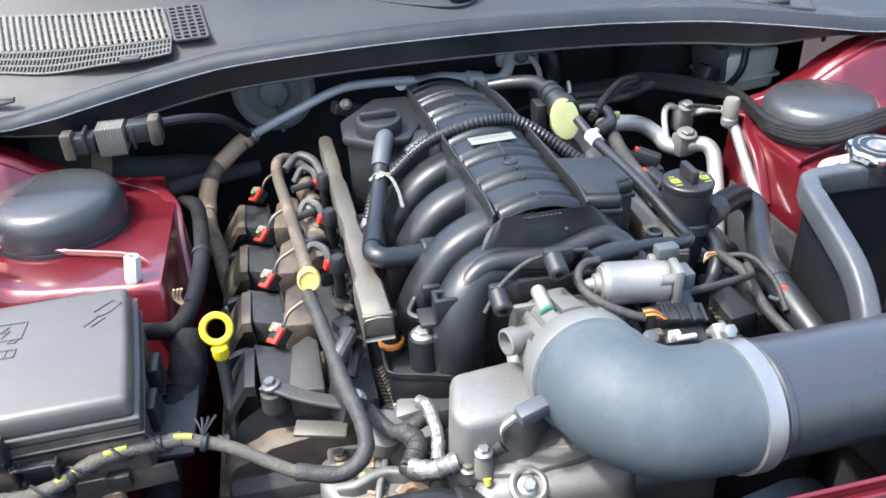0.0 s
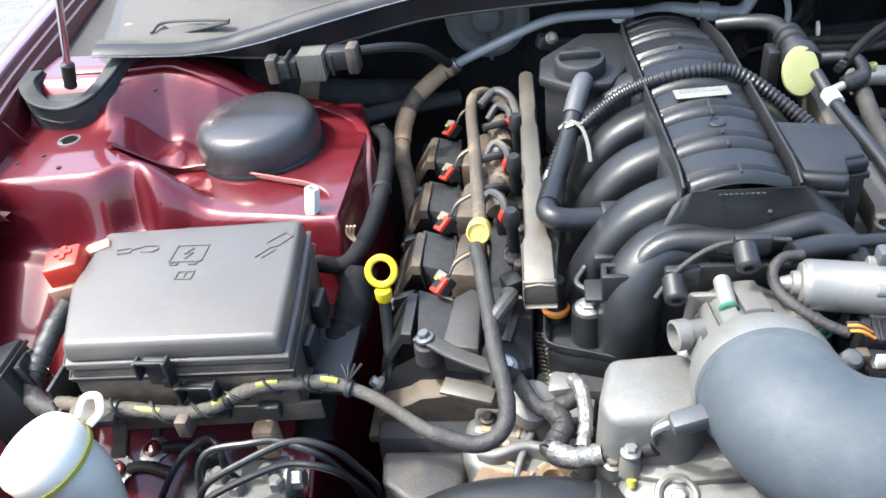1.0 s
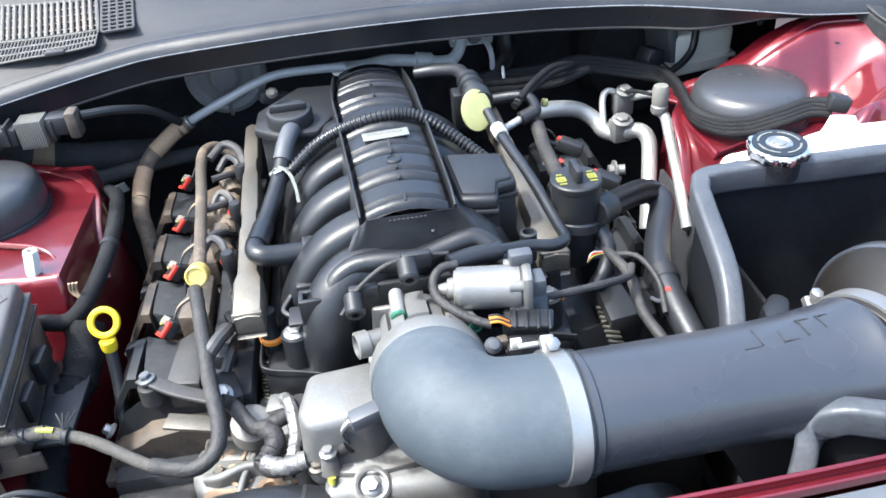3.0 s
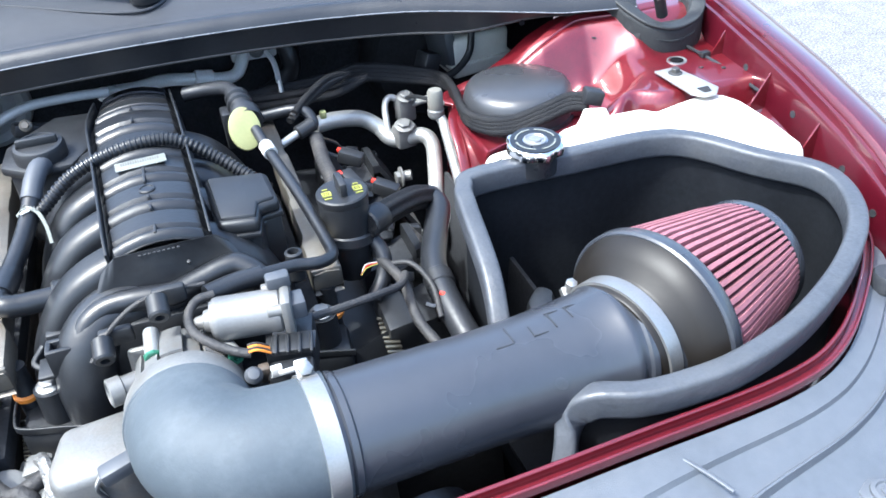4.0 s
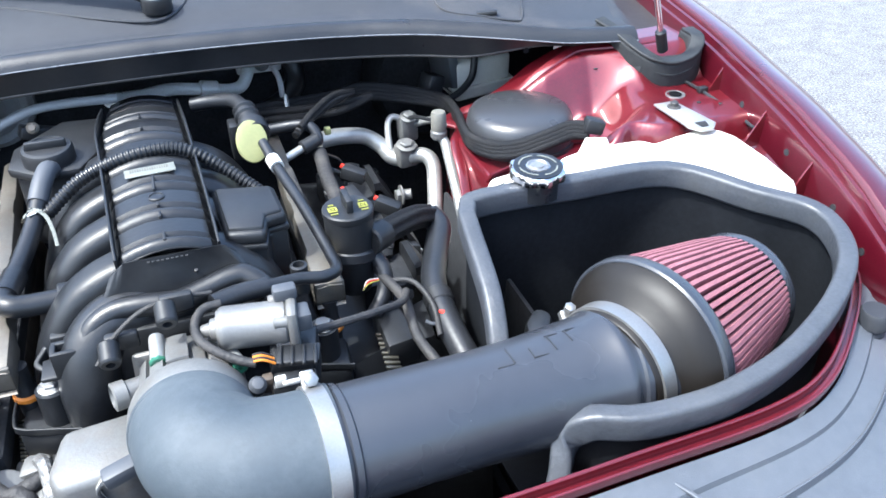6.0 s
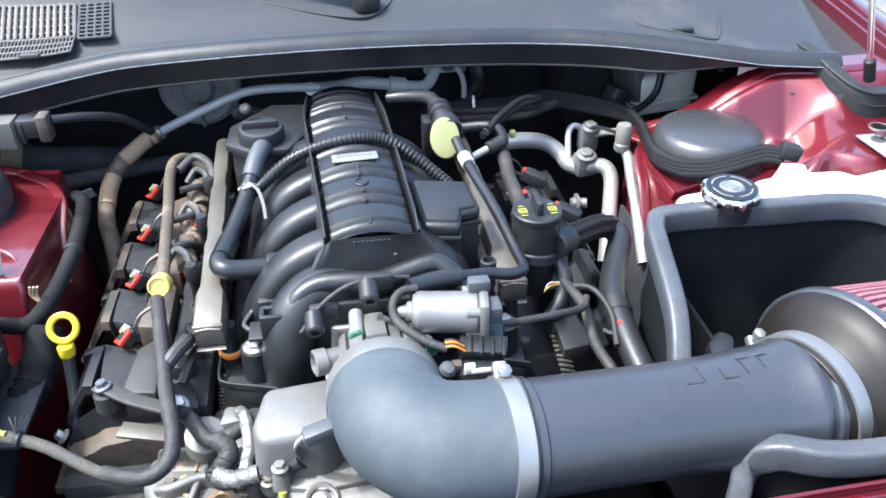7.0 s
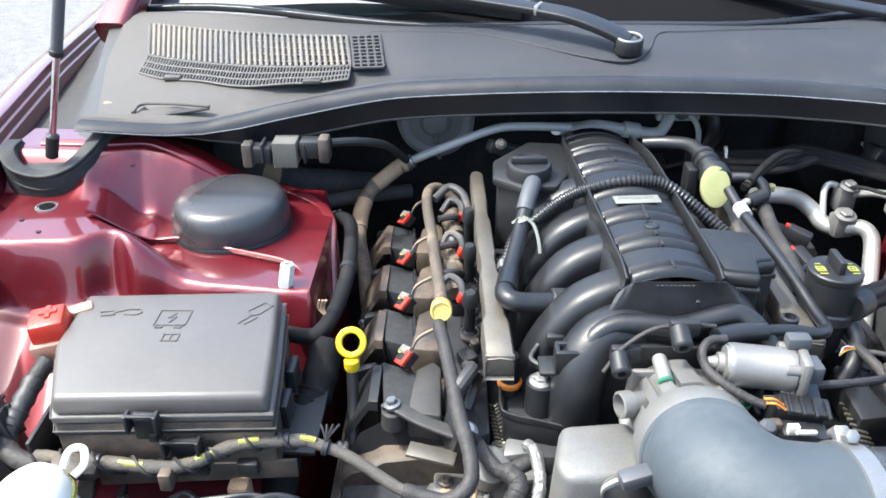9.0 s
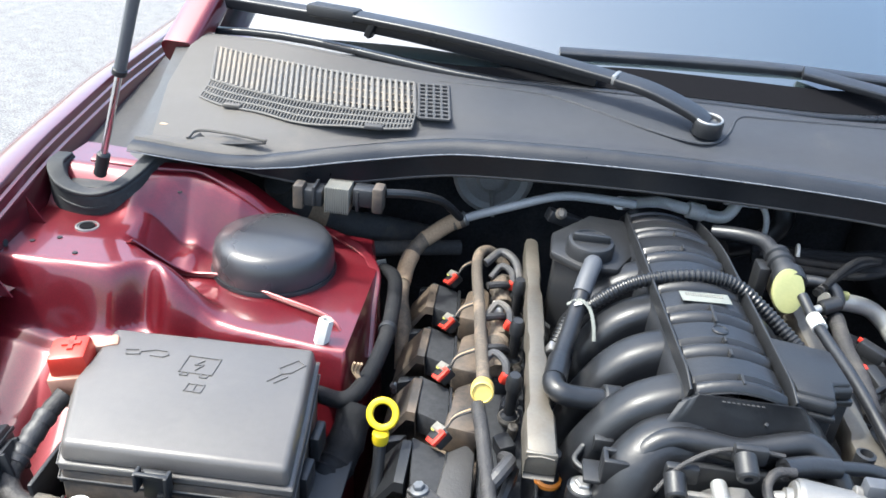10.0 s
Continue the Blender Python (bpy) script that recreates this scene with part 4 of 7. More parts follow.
part("front_collar", spin([(0.050, 0.034), (0.0548, 0.035), (0.0552, 0.038), (0.0552, 0.058), (0.0545, 0.060), (0.052, 0.060)], TB, AX, 64), ALU, thr, "smooth aluminium collar")
part("rear_flange", prism([(-0.034, 0.076), (0.060, 0.076), (0.064, 0.086), (-0.038, 0.086)], 0.895, 0.962, 0.005, 0.9), ALU, thr)
part("inlet_stub", spin([(0.011, -0.01), (0.011, 0.016), (0.013, 0.017), (0.013, 0.028), (0.0105, 0.029), (0.0095, 0.018), (0, 0.018)], (-0.022, 0.046, 0.951), (-1, -0.3, 0.1), 20), ALU, thr)
for p, q in (((-0.006, 0.080, 0.976), (-0.006, 0.049, 0.973)), ((-0.034, 0.064, 0.914), (-0.034, 0.030, 0.913)), ((0.050, 0.070, 0.962), (0.062, 0.030, 0.964))):
    p, q = Vector(p), Vector(q)
    part("dowel", spin([(0.0068, 0), (0.0072, 0.002), (0.0072, (q - p).length), (0.0055, (q - p).length + 0.002), (0.0045, (q - p).length - 0.002)], p, q - p, 18), ALUPIPE, thr)
    part("green_retainer", spin([(0.0060, -0.001), (0.0082, 0.0), (0.0082, 0.002), (0.0068, 0.0032), (0.0035, 0.0032), (0.0035, 0.0)], q, q - p, 9), GREEN, thr, "green plastic retainer")
MA = Vector((1, -0.12, -0.03)).normalized()
MO = Vector((0.052, 0.062, 0.9845))
part("motor", spin([(0.0185, -0.001), (0.0200, 0.001), (0.0205, 0.004), (0.0205, 0.050), (0.0210, 0.051), (0.0210, 0.058), (0.019, 0.060)], MO, MA, 40), MOTORALU, thr, "bright aluminium motor can")
part("motor_nose", spin([(0.004, -0.018), (0.005, -0.017), (0.007, -0.010), (0.010, -0.009), (0.011, -0.004), (0.017, -0.003), (0.018, 0.0)], MO, MA, 26), ALU, thr)
for k, (dy, dz) in enumerate(((0.010, 0.017), (-0.014, 0.010), (-0.012, -0.016))):
    part("motor_lug", spin([(0.005, 0), (0.006, 0.001), (0.006, 0.014), (0.0045, 0.015)], MO + MA * 0.046 + Vector((0, dy, dz)), MA, 14), ALU, thr)
part("motor_flange", box(MO + MA * 0.065, (0.010, 0.044, 0.046), 0.004, rot(0, 0, -7)), ALU, thr)
part("motor_tab", join(box(MO + MA * 0.062 + Vector((0, 0.010, 0.026)), (0.022, 0.014, 0.014), 0.003), box(MO + MA * 0.074 + Vector((0, -0.004, 0.006)), (0.014, 0.022, 0.018), 0.002)), GREYCONN, thr)
part("control_housing", prism([(0.086, 0.018), (0.128, 0.008), (0.140, 0.060), (0.094, 0.068)], 0.925, 0.968, 0.004, 0.97), BLACK, thr, "black control housing")
part("housing_plate", prism([(0.092, 0.012), (0.130, 0.004), (0.136, 0.028), (0.096, 0.036)], 0.966, 0.972, 0.002), BLACK, thr)
for k in range(4):
    part("housing_rib", box((0.098 + 0.010 * k, 0.020 - 0.003 * k, 0.973), (0.003, 0.026, 0.004), 0.001, rot(0, 0, -10)), BLACK, thr)
part("socket", box((0.106, 0.000, 0.952), (0.040, 0.022, 0.020), 0.004, rot(0, 0, -8)), BLACK, thr)
part("white_lock", join(box((0.093, -0.006, 0.966), (0.010, 0.006, 0.010), 0.001), box((0.103, -0.010, 0.966), (0.018, 0.004, 0.004), 0.001)), WHITE, thr)
part("taped_lead", hose([(0.056, 0.085, 0.996), (0.040, 0.082, 0.996), (0.030, 0.070, 0.990), (0.032, 0.052, 0.985), (0.045, 0.036, 0.980), (0.062, 0.024, 0.975), (0.076, 0.018, 0.972)], 0.0044, 12, wobble=0.06), TAPE, thr)
for i, m in enumerate((ORANGE, TAPE, ORANGE, TAPE)):
    part("wire", hose([(0.074, 0.014 + i * 0.003, 0.978), (0.082, 0.012 + i * 0.0032, 0.979), (0.092, 0.012 + i * 0.0034, 0.972)], 0.0012, 6), m, thr)
part("clear_cap", spin([(0.006, 0), (0.008, 0.004), (0.008, 0.012), (0.005, 0.016), (0, 0.017)], (0.072, 0.004, 0.955), (0.1, -0.5, 0.8), 16), GREYCONN, thr)
part("small_bracket", join(box((0.083, 0.006, 0.957), (0.010, 0.010, 0.016), 0.002), box((0.090, 0.000, 0.945), (0.012, 0.006, 0.02), 0.001)), DUSTYBLACK, thr)

# intake: elbow, clamps, tube, filter
elb = thing("intake_elbow", (0.05, -0.04, 0.87), "grey silicone rubber intake elbow", "intake elbow")
EL = [TB + AX * 0.058, TB + AX * 0.066, Vector((0.017, -0.028, 0.949)), Vector((0.024, -0.052, 0.951)), Vector((0.050, -0.074, 0.949)), Vector((0.085, -0.080, 0.948)), Vector((0.125, -0.079, 0.947))]
part("elbow", sweep(curve(EL, 8), ring(0.0535, 48)), SILICONE, elb, angle=60)
part("end_bead", spin([(0.0535, -0.004), (0.0550, -0.003), (0.0552, 0.0), (0.0550, 0.003), (0.0535, 0.004)], TB + AX * 0.064, AX, 56), SILICONE, elb, "thick moulded end bead")


def band_clamp(c, axis, r, w=0.016, side=(0, 0.62, 0.78)):
    ob = thing("hose_clamp", c, "bright steel band clamp with a screw housing", "hose clamp", "hose clamps")
    axis = Vector(axis).normalized()
    part("band", spin([(r, -w / 2), (r + 0.0018, -w / 2), (r + 0.0018, w / 2), (r, w / 2)], c, axis, 56), STEEL, ob)
    side = Vector(side)
    side = (side - axis * side.dot(axis)).normalized()
    p = Vector(c) + side * (r + 0.006)
    t = axis.cross(side)
    part("screw", join(rod(p - t * 0.014, p + t * 0.012, 0.004, 12), spin([(0.006, 0), (0.006, 0.006), (0.004, 0.007)], p + t * 0.011, t, 6)), STEEL, ob)
    part("housing", box(p, (0.012, 0.014, 0.010), 0.002, Matrix.Rotation(0.6, 4, "X")), STEEL, ob)
    return ob


T0, T1 = Vector((0.110, -0.080, 0.947)), Vector((0.430, -0.052, 0.923))
TA = (T1 - T0).normalized()
band_clamp(tuple(T0 + TA * 0.002), TA, 0.0543)
tube = thing("intake_tube", (0.28, -0.06, 0.87), "straight satin black intake tube with faint lettering", "intake tube")
tl = (T1 - T0).length
part("pipe", spin([(0.047, -0.02), (0.0508, -0.02), (0.0508, 0.014), (0.0530, 0.016), (0.0530, 0.021), (0.0508, 0.023), (0.0508, tl * 0.45), (0.0525, tl * 0.6), (0.0560, tl * 0.72), (0.0590, tl - 0.055), (0.0615, tl - 0.052), (0.0615, tl - 0.045), (0.0595, tl - 0.042), (0.0597, tl - 0.038), (0.0625, tl - 0.036), (0.0625, tl - 0.030), (0.0600, tl - 0.028), (0.0605, tl + 0.02)], T0, TA, 64), TUBE, tube, angle=40)
for d, v, l, w in ((0.168, -0.010, 0.016, 0.0012), (0.176, 0.000, 0.0012, 0.020), (0.196, -0.004, 0.0012, 0.012), (0.203, -0.010, 0.015, 0.0012), (0.218, 0.000, 0.0012, 0.020), (0.222, 0.010, 0.014, 0.0012), (0.236, 0.002, 0.0012, 0.016), (0.240, 0.010, 0.012, 0.0012)):
    r = lerp_table([(0.144, 0.0508), (0.193, 0.0525), (0.231, 0.0560), (0.266, 0.0590)], d)
    part("badge_mark", box(T0 + TA * d + Vector((0, v, math.sqrt(r * r - v * v) + 0.0002)), (l, w, 0.0010), 0.0002, rot(-math.degrees(math.asin(v / r)), 4, 5)), GREYPLASTIC, tube, "faint moulded badge mark")
FA = Vector((0.94, 0.335, -0.02)).normalized()
F0 = T1 - TA * 0.032
band_clamp(tuple(F0 + FA * 0.004), FA, 0.0645, 0.016, (-0.3, 0.93, 0.30))
fil = thing("air_filter", (0.52, 0.0, 0.84), "conical air filter with red pleated gauze and dark urethane base", "air filter")
part("urethane_base", spin([(0.062, -0.010), (0.0635, -0.008), (0.0635, 0.013), (0.066, 0.017), (0.080, 0.024), (0.089, 0.034), (0.094, 0.044), (0.0955, 0.051), (0.093, 0.057), (0.086, 0.057)], F0, FA, 64), URETHANE, fil, "dark brown-black urethane base", angle=40)
part("base_band", spin([(0.0950, 0.043), (0.0970, 0.045), (0.0970, 0.055), (0.094, 0.060), (0.088, 0.060)], F0, FA, 64), TUBE, fil)
NP = 64
part("pleated_gauze", spin([(0.0930, 0.055), (0.091, 0.074), (0.073, 0.170), (0.0640, 0.206), (0.062, 0.210)], F0, FA, NP * 8, flute=lambda a, h: 1 - 0.20 * max(0.0, math.cos(a * NP)) ** 2.8), PINK, fil, "red pleated cotton gauze", angle=80)
part("end_cap", spin([(0.0650, 0.202), (0.0660, 0.210), (0.063, 0.216), (0.045, 0.220), (0.0, 0.220)], F0, FA, 64), TUBE, fil)

# heat shield box round the filter, with a rubber edge
SEAL = [(0.327, 0.140, 0.980), (0.334, 0.168, 0.984), (0.356, 0.187, 0.986), (0.47, 0.186, 0.985), (0.596, 0.174, 0.985), (0.660, 0.095, 0.982), (0.705, 0.040, 0.977), (0.688, -0.024, 0.971), (0.630, -0.078, 0.964), (0.545, -0.122, 0.955), (0.468, -0.142, 0.949), (0.412, -0.142, 0.944), (0.372, -0.135, 0.941), (0.338, -0.118, 0.936), (0.322, -0.112, 0.915), (0.308, -0.128, 0.880)]
shield = thing("heat_shield", (0.5, 0.0, 0.80), "black sheet metal heat shield box with a thick rubber edge", "heat shield")
front_end = [(0.318, 0.060, 0.955), (0.310, 0.018, 0.925), (0.305, 0.0, 0.890)]
seal_all = curve(front_end[::-1] + SEAL, 7)
part("rubber_edge", sweep(seal_all, rounded_section(0.020, 0.030, 0.0048, 3), up=(0, 0, 1)), SEALRUBBER, shield, "thick black rubber edge")
rows = [[p + Vector((0, 0, -0.008)), Vector((p.x, p.y, 0.90 if p.z > 0.915 else p.z - 0.02)), Vector((p.x, p.y, 0.80)), Vector((0.5 + (p.x - 0.5) * 0.97, 0.02 + (p.y - 0.02) * 0.97, 0.78))] for p in seal_all]
part("side_wall", skin(rows, 0.002), SHIELDBLACK, shield)
part("floor_plate", prism([(p.x, p.y) for p in seal_all[::4]], 0.782, 0.786, 0), SHIELDBLACK, shield)

# ---- valve covers, coils, rails ----
COIL_Y = (0.180, 0.290, 0.399, 0.515)


def make_valve_cover(s, material, label):
    ob = thing("valve_cover", (s * 0.25, 0.3, 0.78), label, "valve cover", "valve covers")
    sec = [(0.330, 0.785), (0.328, 0.808), (0.318, 0.818), (0.292, 0.828), (0.280, 0.836), (0.240, 0.842), (0.205, 0.846), (0.182, 0.844), (0.172, 0.835), (0.168, 0.80)]
    rows = []
    for k, y in ((0.94, 0.082), (0.985, 0.086), (1.0, 0.095), (1.0, 0.3), (1.0, 0.55), (0.985, 0.564), (0.94, 0.57)):
        rows.append([Vector((s * (0.25 + (x - 0.25) * k), y, 0.78 + (z - 0.78) * k)) for x, z in sec])
    bm = skin(rows)
    bm.verts.ensure_lookup_table()
    n = len(sec)
    bm.faces.new([bm.verts[i] for i in range(n)])
    bm.faces.new([bm.verts[len(bm.verts) - n + i] for i in range(n)])
    part("cover", bm, material, ob, angle=30)
    part("flange", prism([(s * 0.160, 0.074), (s * 0.338, 0.074), (s * 0.338, 0.578), (s * 0.160, 0.578)], 0.776, 0.788, 0.003), material, ob)
    for y in (0.11, 0.235, 0.345, 0.455, 0.545):
        part("cover_bolt", hexbolt((s * 0.327, y, 0.826), 0.006, 0.008, (s * 0.7, 0, 0.7)), STEEL, ob)
    for i, y in enumerate(COIL_Y):
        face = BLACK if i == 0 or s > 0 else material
        xo = s * (0.006 + 0.004 * i)
        # a sloping wedge face beside each coil well, and a step below it
        part("wedge_rib", skin([[Vector((s * 0.322 + xo, y - 0.055 + d, 0.815)), Vector((s * 0.318 + xo, y - 0.055 + d, 0.838 - f)), Vector((s * 0.290 + xo, y - 0.060 + d * 0.9, 0.884 - f)), Vector((s * 0.280 + xo, y - 0.062 + d * 0.9, 0.885 - f)), Vector((s * 0.278 + xo, y - 0.062 + d * 0.9, 0.85))]
                                for d, f in ((0.0, 0.012), (0.002, 0.001), (0.008, 0), (0.066, 0), (0.074, 0.002), (0.076, 0.012))]), face, ob, angle=30)
        part("step_web", prism([(s * 0.319 + xo * 0.5, y + 0.022), (s * 0.298 + xo * 0.5, y + 0.032), (s * 0.292 + xo * 0.5, y + 0.044), (s * 0.318 + xo * 0.5, y + 0.038)], 0.80, 0.858, 0.003, 0.96), BLACK, ob)
        # flat dusty strip between the well and the injectors
        part("flat_strip", prism([(s * 0.250 + xo * 0.6, y - 0.078), (s * 0.214 + xo * 0.4, y - 0.084), (s * 0.216 + xo * 0.4, y - 0.002), (s * 0.226 + xo * 0.4, y + 0.010), (s * 0.244 + xo * 0.6, y - 0.006)], 0.850, 0.886, 0.004, 0.99), material if i or s > 0 else DUSTYGREY, ob)
    part("front_apron", skin([[Vector((s * x, y, z - 0.006 * k)) for x, y, z in ((0.322, 0.108, 0.820), (0.305, 0.112, 0.848), (0.268, 0.112, 0.872), (0.215, 0.104, 0.880), (0.178, 0.10, 0.868))] if k == 0 else [Vector((s * x, y, z)) for x, y, z in ((0.322, 0.098, 0.790), (0.305, 0.100, 0.806), (0.268, 0.100, 0.822), (0.215, 0.092, 0.830), (0.178, 0.088, 0.825))] if k == 1 else [Vector((s * x, y, 0.78)) for x, y in ((0.322, 0.094), (0.305, 0.094), (0.268, 0.094), (0.215, 0.088), (0.178, 0.084))] for k in (0, 1, 2)]), BLACK, ob, angle=20)
    return ob


make_valve_cover(-1, DUSTYBLACK, "dusty black plastic valve cover with raised ribs")
# added strip hides the brown cover so the injector gap reads as shade
inner = thing("valley_dark", (-0.19, 0.33, 0.84), "black strip painting in the dark gap below the injectors, with small blocks", "trim strip")
part("strip", prism([(-0.213, 0.085), (-0.166, 0.085), (-0.170, 0.55), (-0.222, 0.55)], 0.846, 0.872, 0.004), DEEP, inner)
for y in (0.14, 0.20, 0.265, 0.31, 0.375, 0.42, 0.49):
    part("block", box((-0.196 - 0.01 * math.sin(y * 90), y, 0.880), (0.020, 0.024, 0.020), 0.004, rot(0, 10 * math.sin(y * 50), 25 * math.sin(y * 70))), BLACK, inner)
    part("stud", spin([(0.006, 0), (0.006, 0.018), (0.004, 0.020)], (-0.182, y + 0.024, 0.872), (0.1, -0.1, 1), 12), RAILMETAL, inner)
# black copy of the dusty cover, shade put into its colour
make_valve_cover(1, BLACK, "black plastic valve cover, coloured darker for the shaded side")


def make_coil(s, x, y, z):
    ob = thing("ignition_coil", (x, y, z - 0.03), ("black ignition coil with a red locking tab" if s < 0 else "ignition coil with its plug blackened for the shaded side"), "ignition coil", "ignition coils")
    q = rot(-6, s * 20, s * 10)
    part("coil_body", prism([(x + s * 0.034, y + 0.014), (x - s * 0.006, y - 0.006), (x - s * 0.011, y - 0.072), (x + s * 0.026, y - 0.056)], z - 0.045, z - 0.016, 0.003), DEEP, ob)
    part("well_edge", hose([(x - s * 0.007, y - 0.006, z - 0.015), (x - s * 0.009, y - 0.03, z - 0.0145), (x - s * 0.0115, y - 0.056, z - 0.015), (x - s * 0.0115, y - 0.075, z - 0.017)], 0.0022, 6, wobble=0.2), BLACK, ob)
    q = rot(32, s * 16, s * 24 - 30)
    c = Vector((x + s * 0.004, y + 0.004, z - 0.004))

    def at(u, v, w):
        return c + q @ Vector((s * u * 0.86, v * 0.86, w * 0.86))
    sock = part("socket", box(c, (0.023, 0.019, 0.012), 0.002, q), BLACK, ob)
    # on the right the plug, tab and seal turn black to stand for shade
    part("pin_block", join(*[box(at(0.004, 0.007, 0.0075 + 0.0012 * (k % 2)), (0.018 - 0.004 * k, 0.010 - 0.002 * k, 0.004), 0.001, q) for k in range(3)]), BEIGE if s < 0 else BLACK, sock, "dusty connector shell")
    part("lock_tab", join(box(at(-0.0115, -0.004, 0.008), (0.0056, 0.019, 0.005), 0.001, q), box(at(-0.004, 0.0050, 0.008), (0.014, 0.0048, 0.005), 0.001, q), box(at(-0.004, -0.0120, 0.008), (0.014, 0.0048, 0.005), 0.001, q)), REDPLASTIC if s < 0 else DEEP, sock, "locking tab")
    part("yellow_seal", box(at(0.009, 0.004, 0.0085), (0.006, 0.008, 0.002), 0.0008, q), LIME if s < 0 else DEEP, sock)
    for k in range(3):
        part("lead", hose([(x - s * 0.002, y + 0.012, z + 0.002), (x - s * 0.010, y + 0.020 + 0.003 * k, z + 0.012), (x - s * 0.03, y + 0.024 + 0.004 * k, z + 0.022)], 0.0014, 6), (TAPE, TAN, TAPE)[k], ob)
    return ob


for y, x in zip(COIL_Y, (-0.254, -0.262, -0.267, -0.274)):
    make_coil(-1, x, y, 0.898)
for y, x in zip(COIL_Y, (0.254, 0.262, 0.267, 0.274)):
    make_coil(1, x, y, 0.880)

# spark plug tubes and small pieces in the gap beside the rail
for y in (0.24, 0.35, 0.45):
    ob = thing("injector", (-0.178, y, 0.88), "black fuel injector with a red clip below the rail", "injector", "injectors")
    part("body", spin([(0.010, 0), (0.010, 0.012), (0.0065, 0.016), (0.0065, 0.05), (0.009, 0.052), (0.009, 0.066), (0.006, 0.072)], (-0.186, y, 0.880), (0, -0.1, 1), 14), BLACK, ob)
    part("collar", spin([(0.012, 0), (0.013, 0.004), (0.011, 0.008)], (-0.186, y, 0.884), (0, -0.1, 1), 14), RAILMETAL, ob)
    part("clip", box((-0.195, y + 0.02, 0.925), (0.012, 0.010, 0.012), 0.002, rot(0, 20, 15)), REDPLASTIC, ob, "red plastic clip")
    part("lead", hose([(-0.225, y + 0.035, 0.925), (-0.212, y + 0.048, 0.938), (-0.198, y + 0.035, 0.938), (-0.194, y + 0.022, 0.928)], 0.0045, 8), WIREGREY, ob)


def make_rail(name, a, b, w, label):
    ob = thing(name, (a[0], (a[1] + b[1]) / 2, 0.90), label, "fuel rail", "fuel rails")
    a, b = Vector(a), Vector(b)
    rows = []
    d = b - a
    for k, f, lift in ((0.0, 1.0, -0.004), (0.012, 1.06, 0.0), (0.14, 1.06, 0.0), (0.17, 0.78, 0.001), (0.36, 0.78, 0.001), (0.38, 0.64, 0.001), (0.44, 0.64, 0.001), (0.46, 0.76, 0.001), (0.66, 0.72, 0.001), (0.68, 0.58, 0.001), (0.74, 0.58, 0.001), (0.76, 0.70, 0.001), (0.97, 0.64, 0.001), (1.0, 0.5, -0.003)):
        c = a + d * k
        rows.append([Vector((c.x + x * w * f, c.y, c.z + z + lift)) for x, z in ((-0.5, -0.026), (-0.5, -0.004), (-0.42, 0.0), (0.0, 0.002), (0.42, 0.0), (0.5, -0.004), (0.5, -0.026))])
    part("rail", skin(rows, close=True), RAILMETAL, ob, angle=40)
    part("end_cap", box(a + Vector((0, 0.004, -0.012)), (w * 1.05, 0.006, 0.026), 0.003), RAILMETAL, ob)
    return ob


make_rail("fuel_rail", (-0.1565, 0.114, 0.950), (-0.1745, 0.553, 0.960), 0.030, "dull grey-brown pressed steel fuel rail")
make_rail("fuel_rail", (0.168, 0.140, 0.952), (0.166, 0.540, 0.962), 0.031, "dull grey-brown pressed steel fuel rail")
for x, y, r in ((-0.143, 0.150, 0.011), (0.166, 0.150, 0.011)):
    ob = thing("injector_nozzle", (x, y, 0.86), "black injector foot with an orange sealing ring", "injector")
    part("foot", spin([(r, 0), (r, 0.03), (r * 0.8, 0.034), (r * 0.8, 0.06)], (x, y - 0.004, 0.868), (0, 0, 1), 16), BLACK, ob)
    part("orange_ring", spin([(r * 1.05, 0), (r * 1.25, 0.002), (r * 1.25, 0.006), (r * 1.0, 0.008)], (x, y - 0.004, 0.888), (0, 0, 1), 18), ORANGE, ob, "orange sealing ring")
for x in (-0.113, 0.152):
    ob = thing("manifold_post", (x, 0.115, 0.85), "black manifold foot with a steel flange bolt", "manifold foot", "manifold feet")
    part("foot", prism([(x - 0.040, 0.100), (x + 0.022, 0.084), (x + 0.028, 0.14), (x - 0.034, 0.170)], 0.838, 0.880, 0.008), BLACK, ob)
    part("foot_rim", sweep(curve([(x - 0.040, 0.150, 0.888), (x - 0.041, 0.112, 0.886), (x - 0.034, 0.101, 0.884), (x + 0.0, 0.092, 0.882), (x + 0.024, 0.086, 0.880)], 5), rounded_section(0.003, 0.008, 0.001), up=(0, 0, 1)), BLACK, ob)
    part("post", spin([(0.020, 0), (0.0165, 0.01), (0.0155, 0.062)], (x, 0.116, 0.855), (0, 0, 1), 22), BLACK, ob)
    part("bolt", hexbolt((x, 0.116, 0.919), 0.0085, 0.006), STEEL, ob)
ob = thing("gasket_mesh", (-0.17, 0.10, 0.82), "woven zinc heat shield strip beside the head", "heat strip", "heat strips")
for i in range(16):
    for k in range(2):
        part("woven_bar", box((-0.1640 + 0.0075 * k + 0.0008 * i, 0.160 - 0.0058 * i, 0.846), (0.0074, 0.0030, 0.0022), 0.0008, rot(0, -14, 32 if k else -32)), MESHMETAL, ob)
part("backing", box((-0.1545, 0.118, 0.8435), (0.016, 0.098, 0.002), 0.0005, rot(0, -14, 7)), DEEP, ob)
ob2 = thing("gasket_mesh", (0.215, 0.075, 0.82), "woven zinc heat shield strip beside the head", "heat strip", "heat strips")
for i in range(14):
    part("woven_bar", box((0.213 + 0.0006 * i, 0.03 + 0.008 * i, 0.872), (0.018, 0.0042, 0.003), 0.0008, rot(0, 18, 0)), MESHMETAL, ob2)

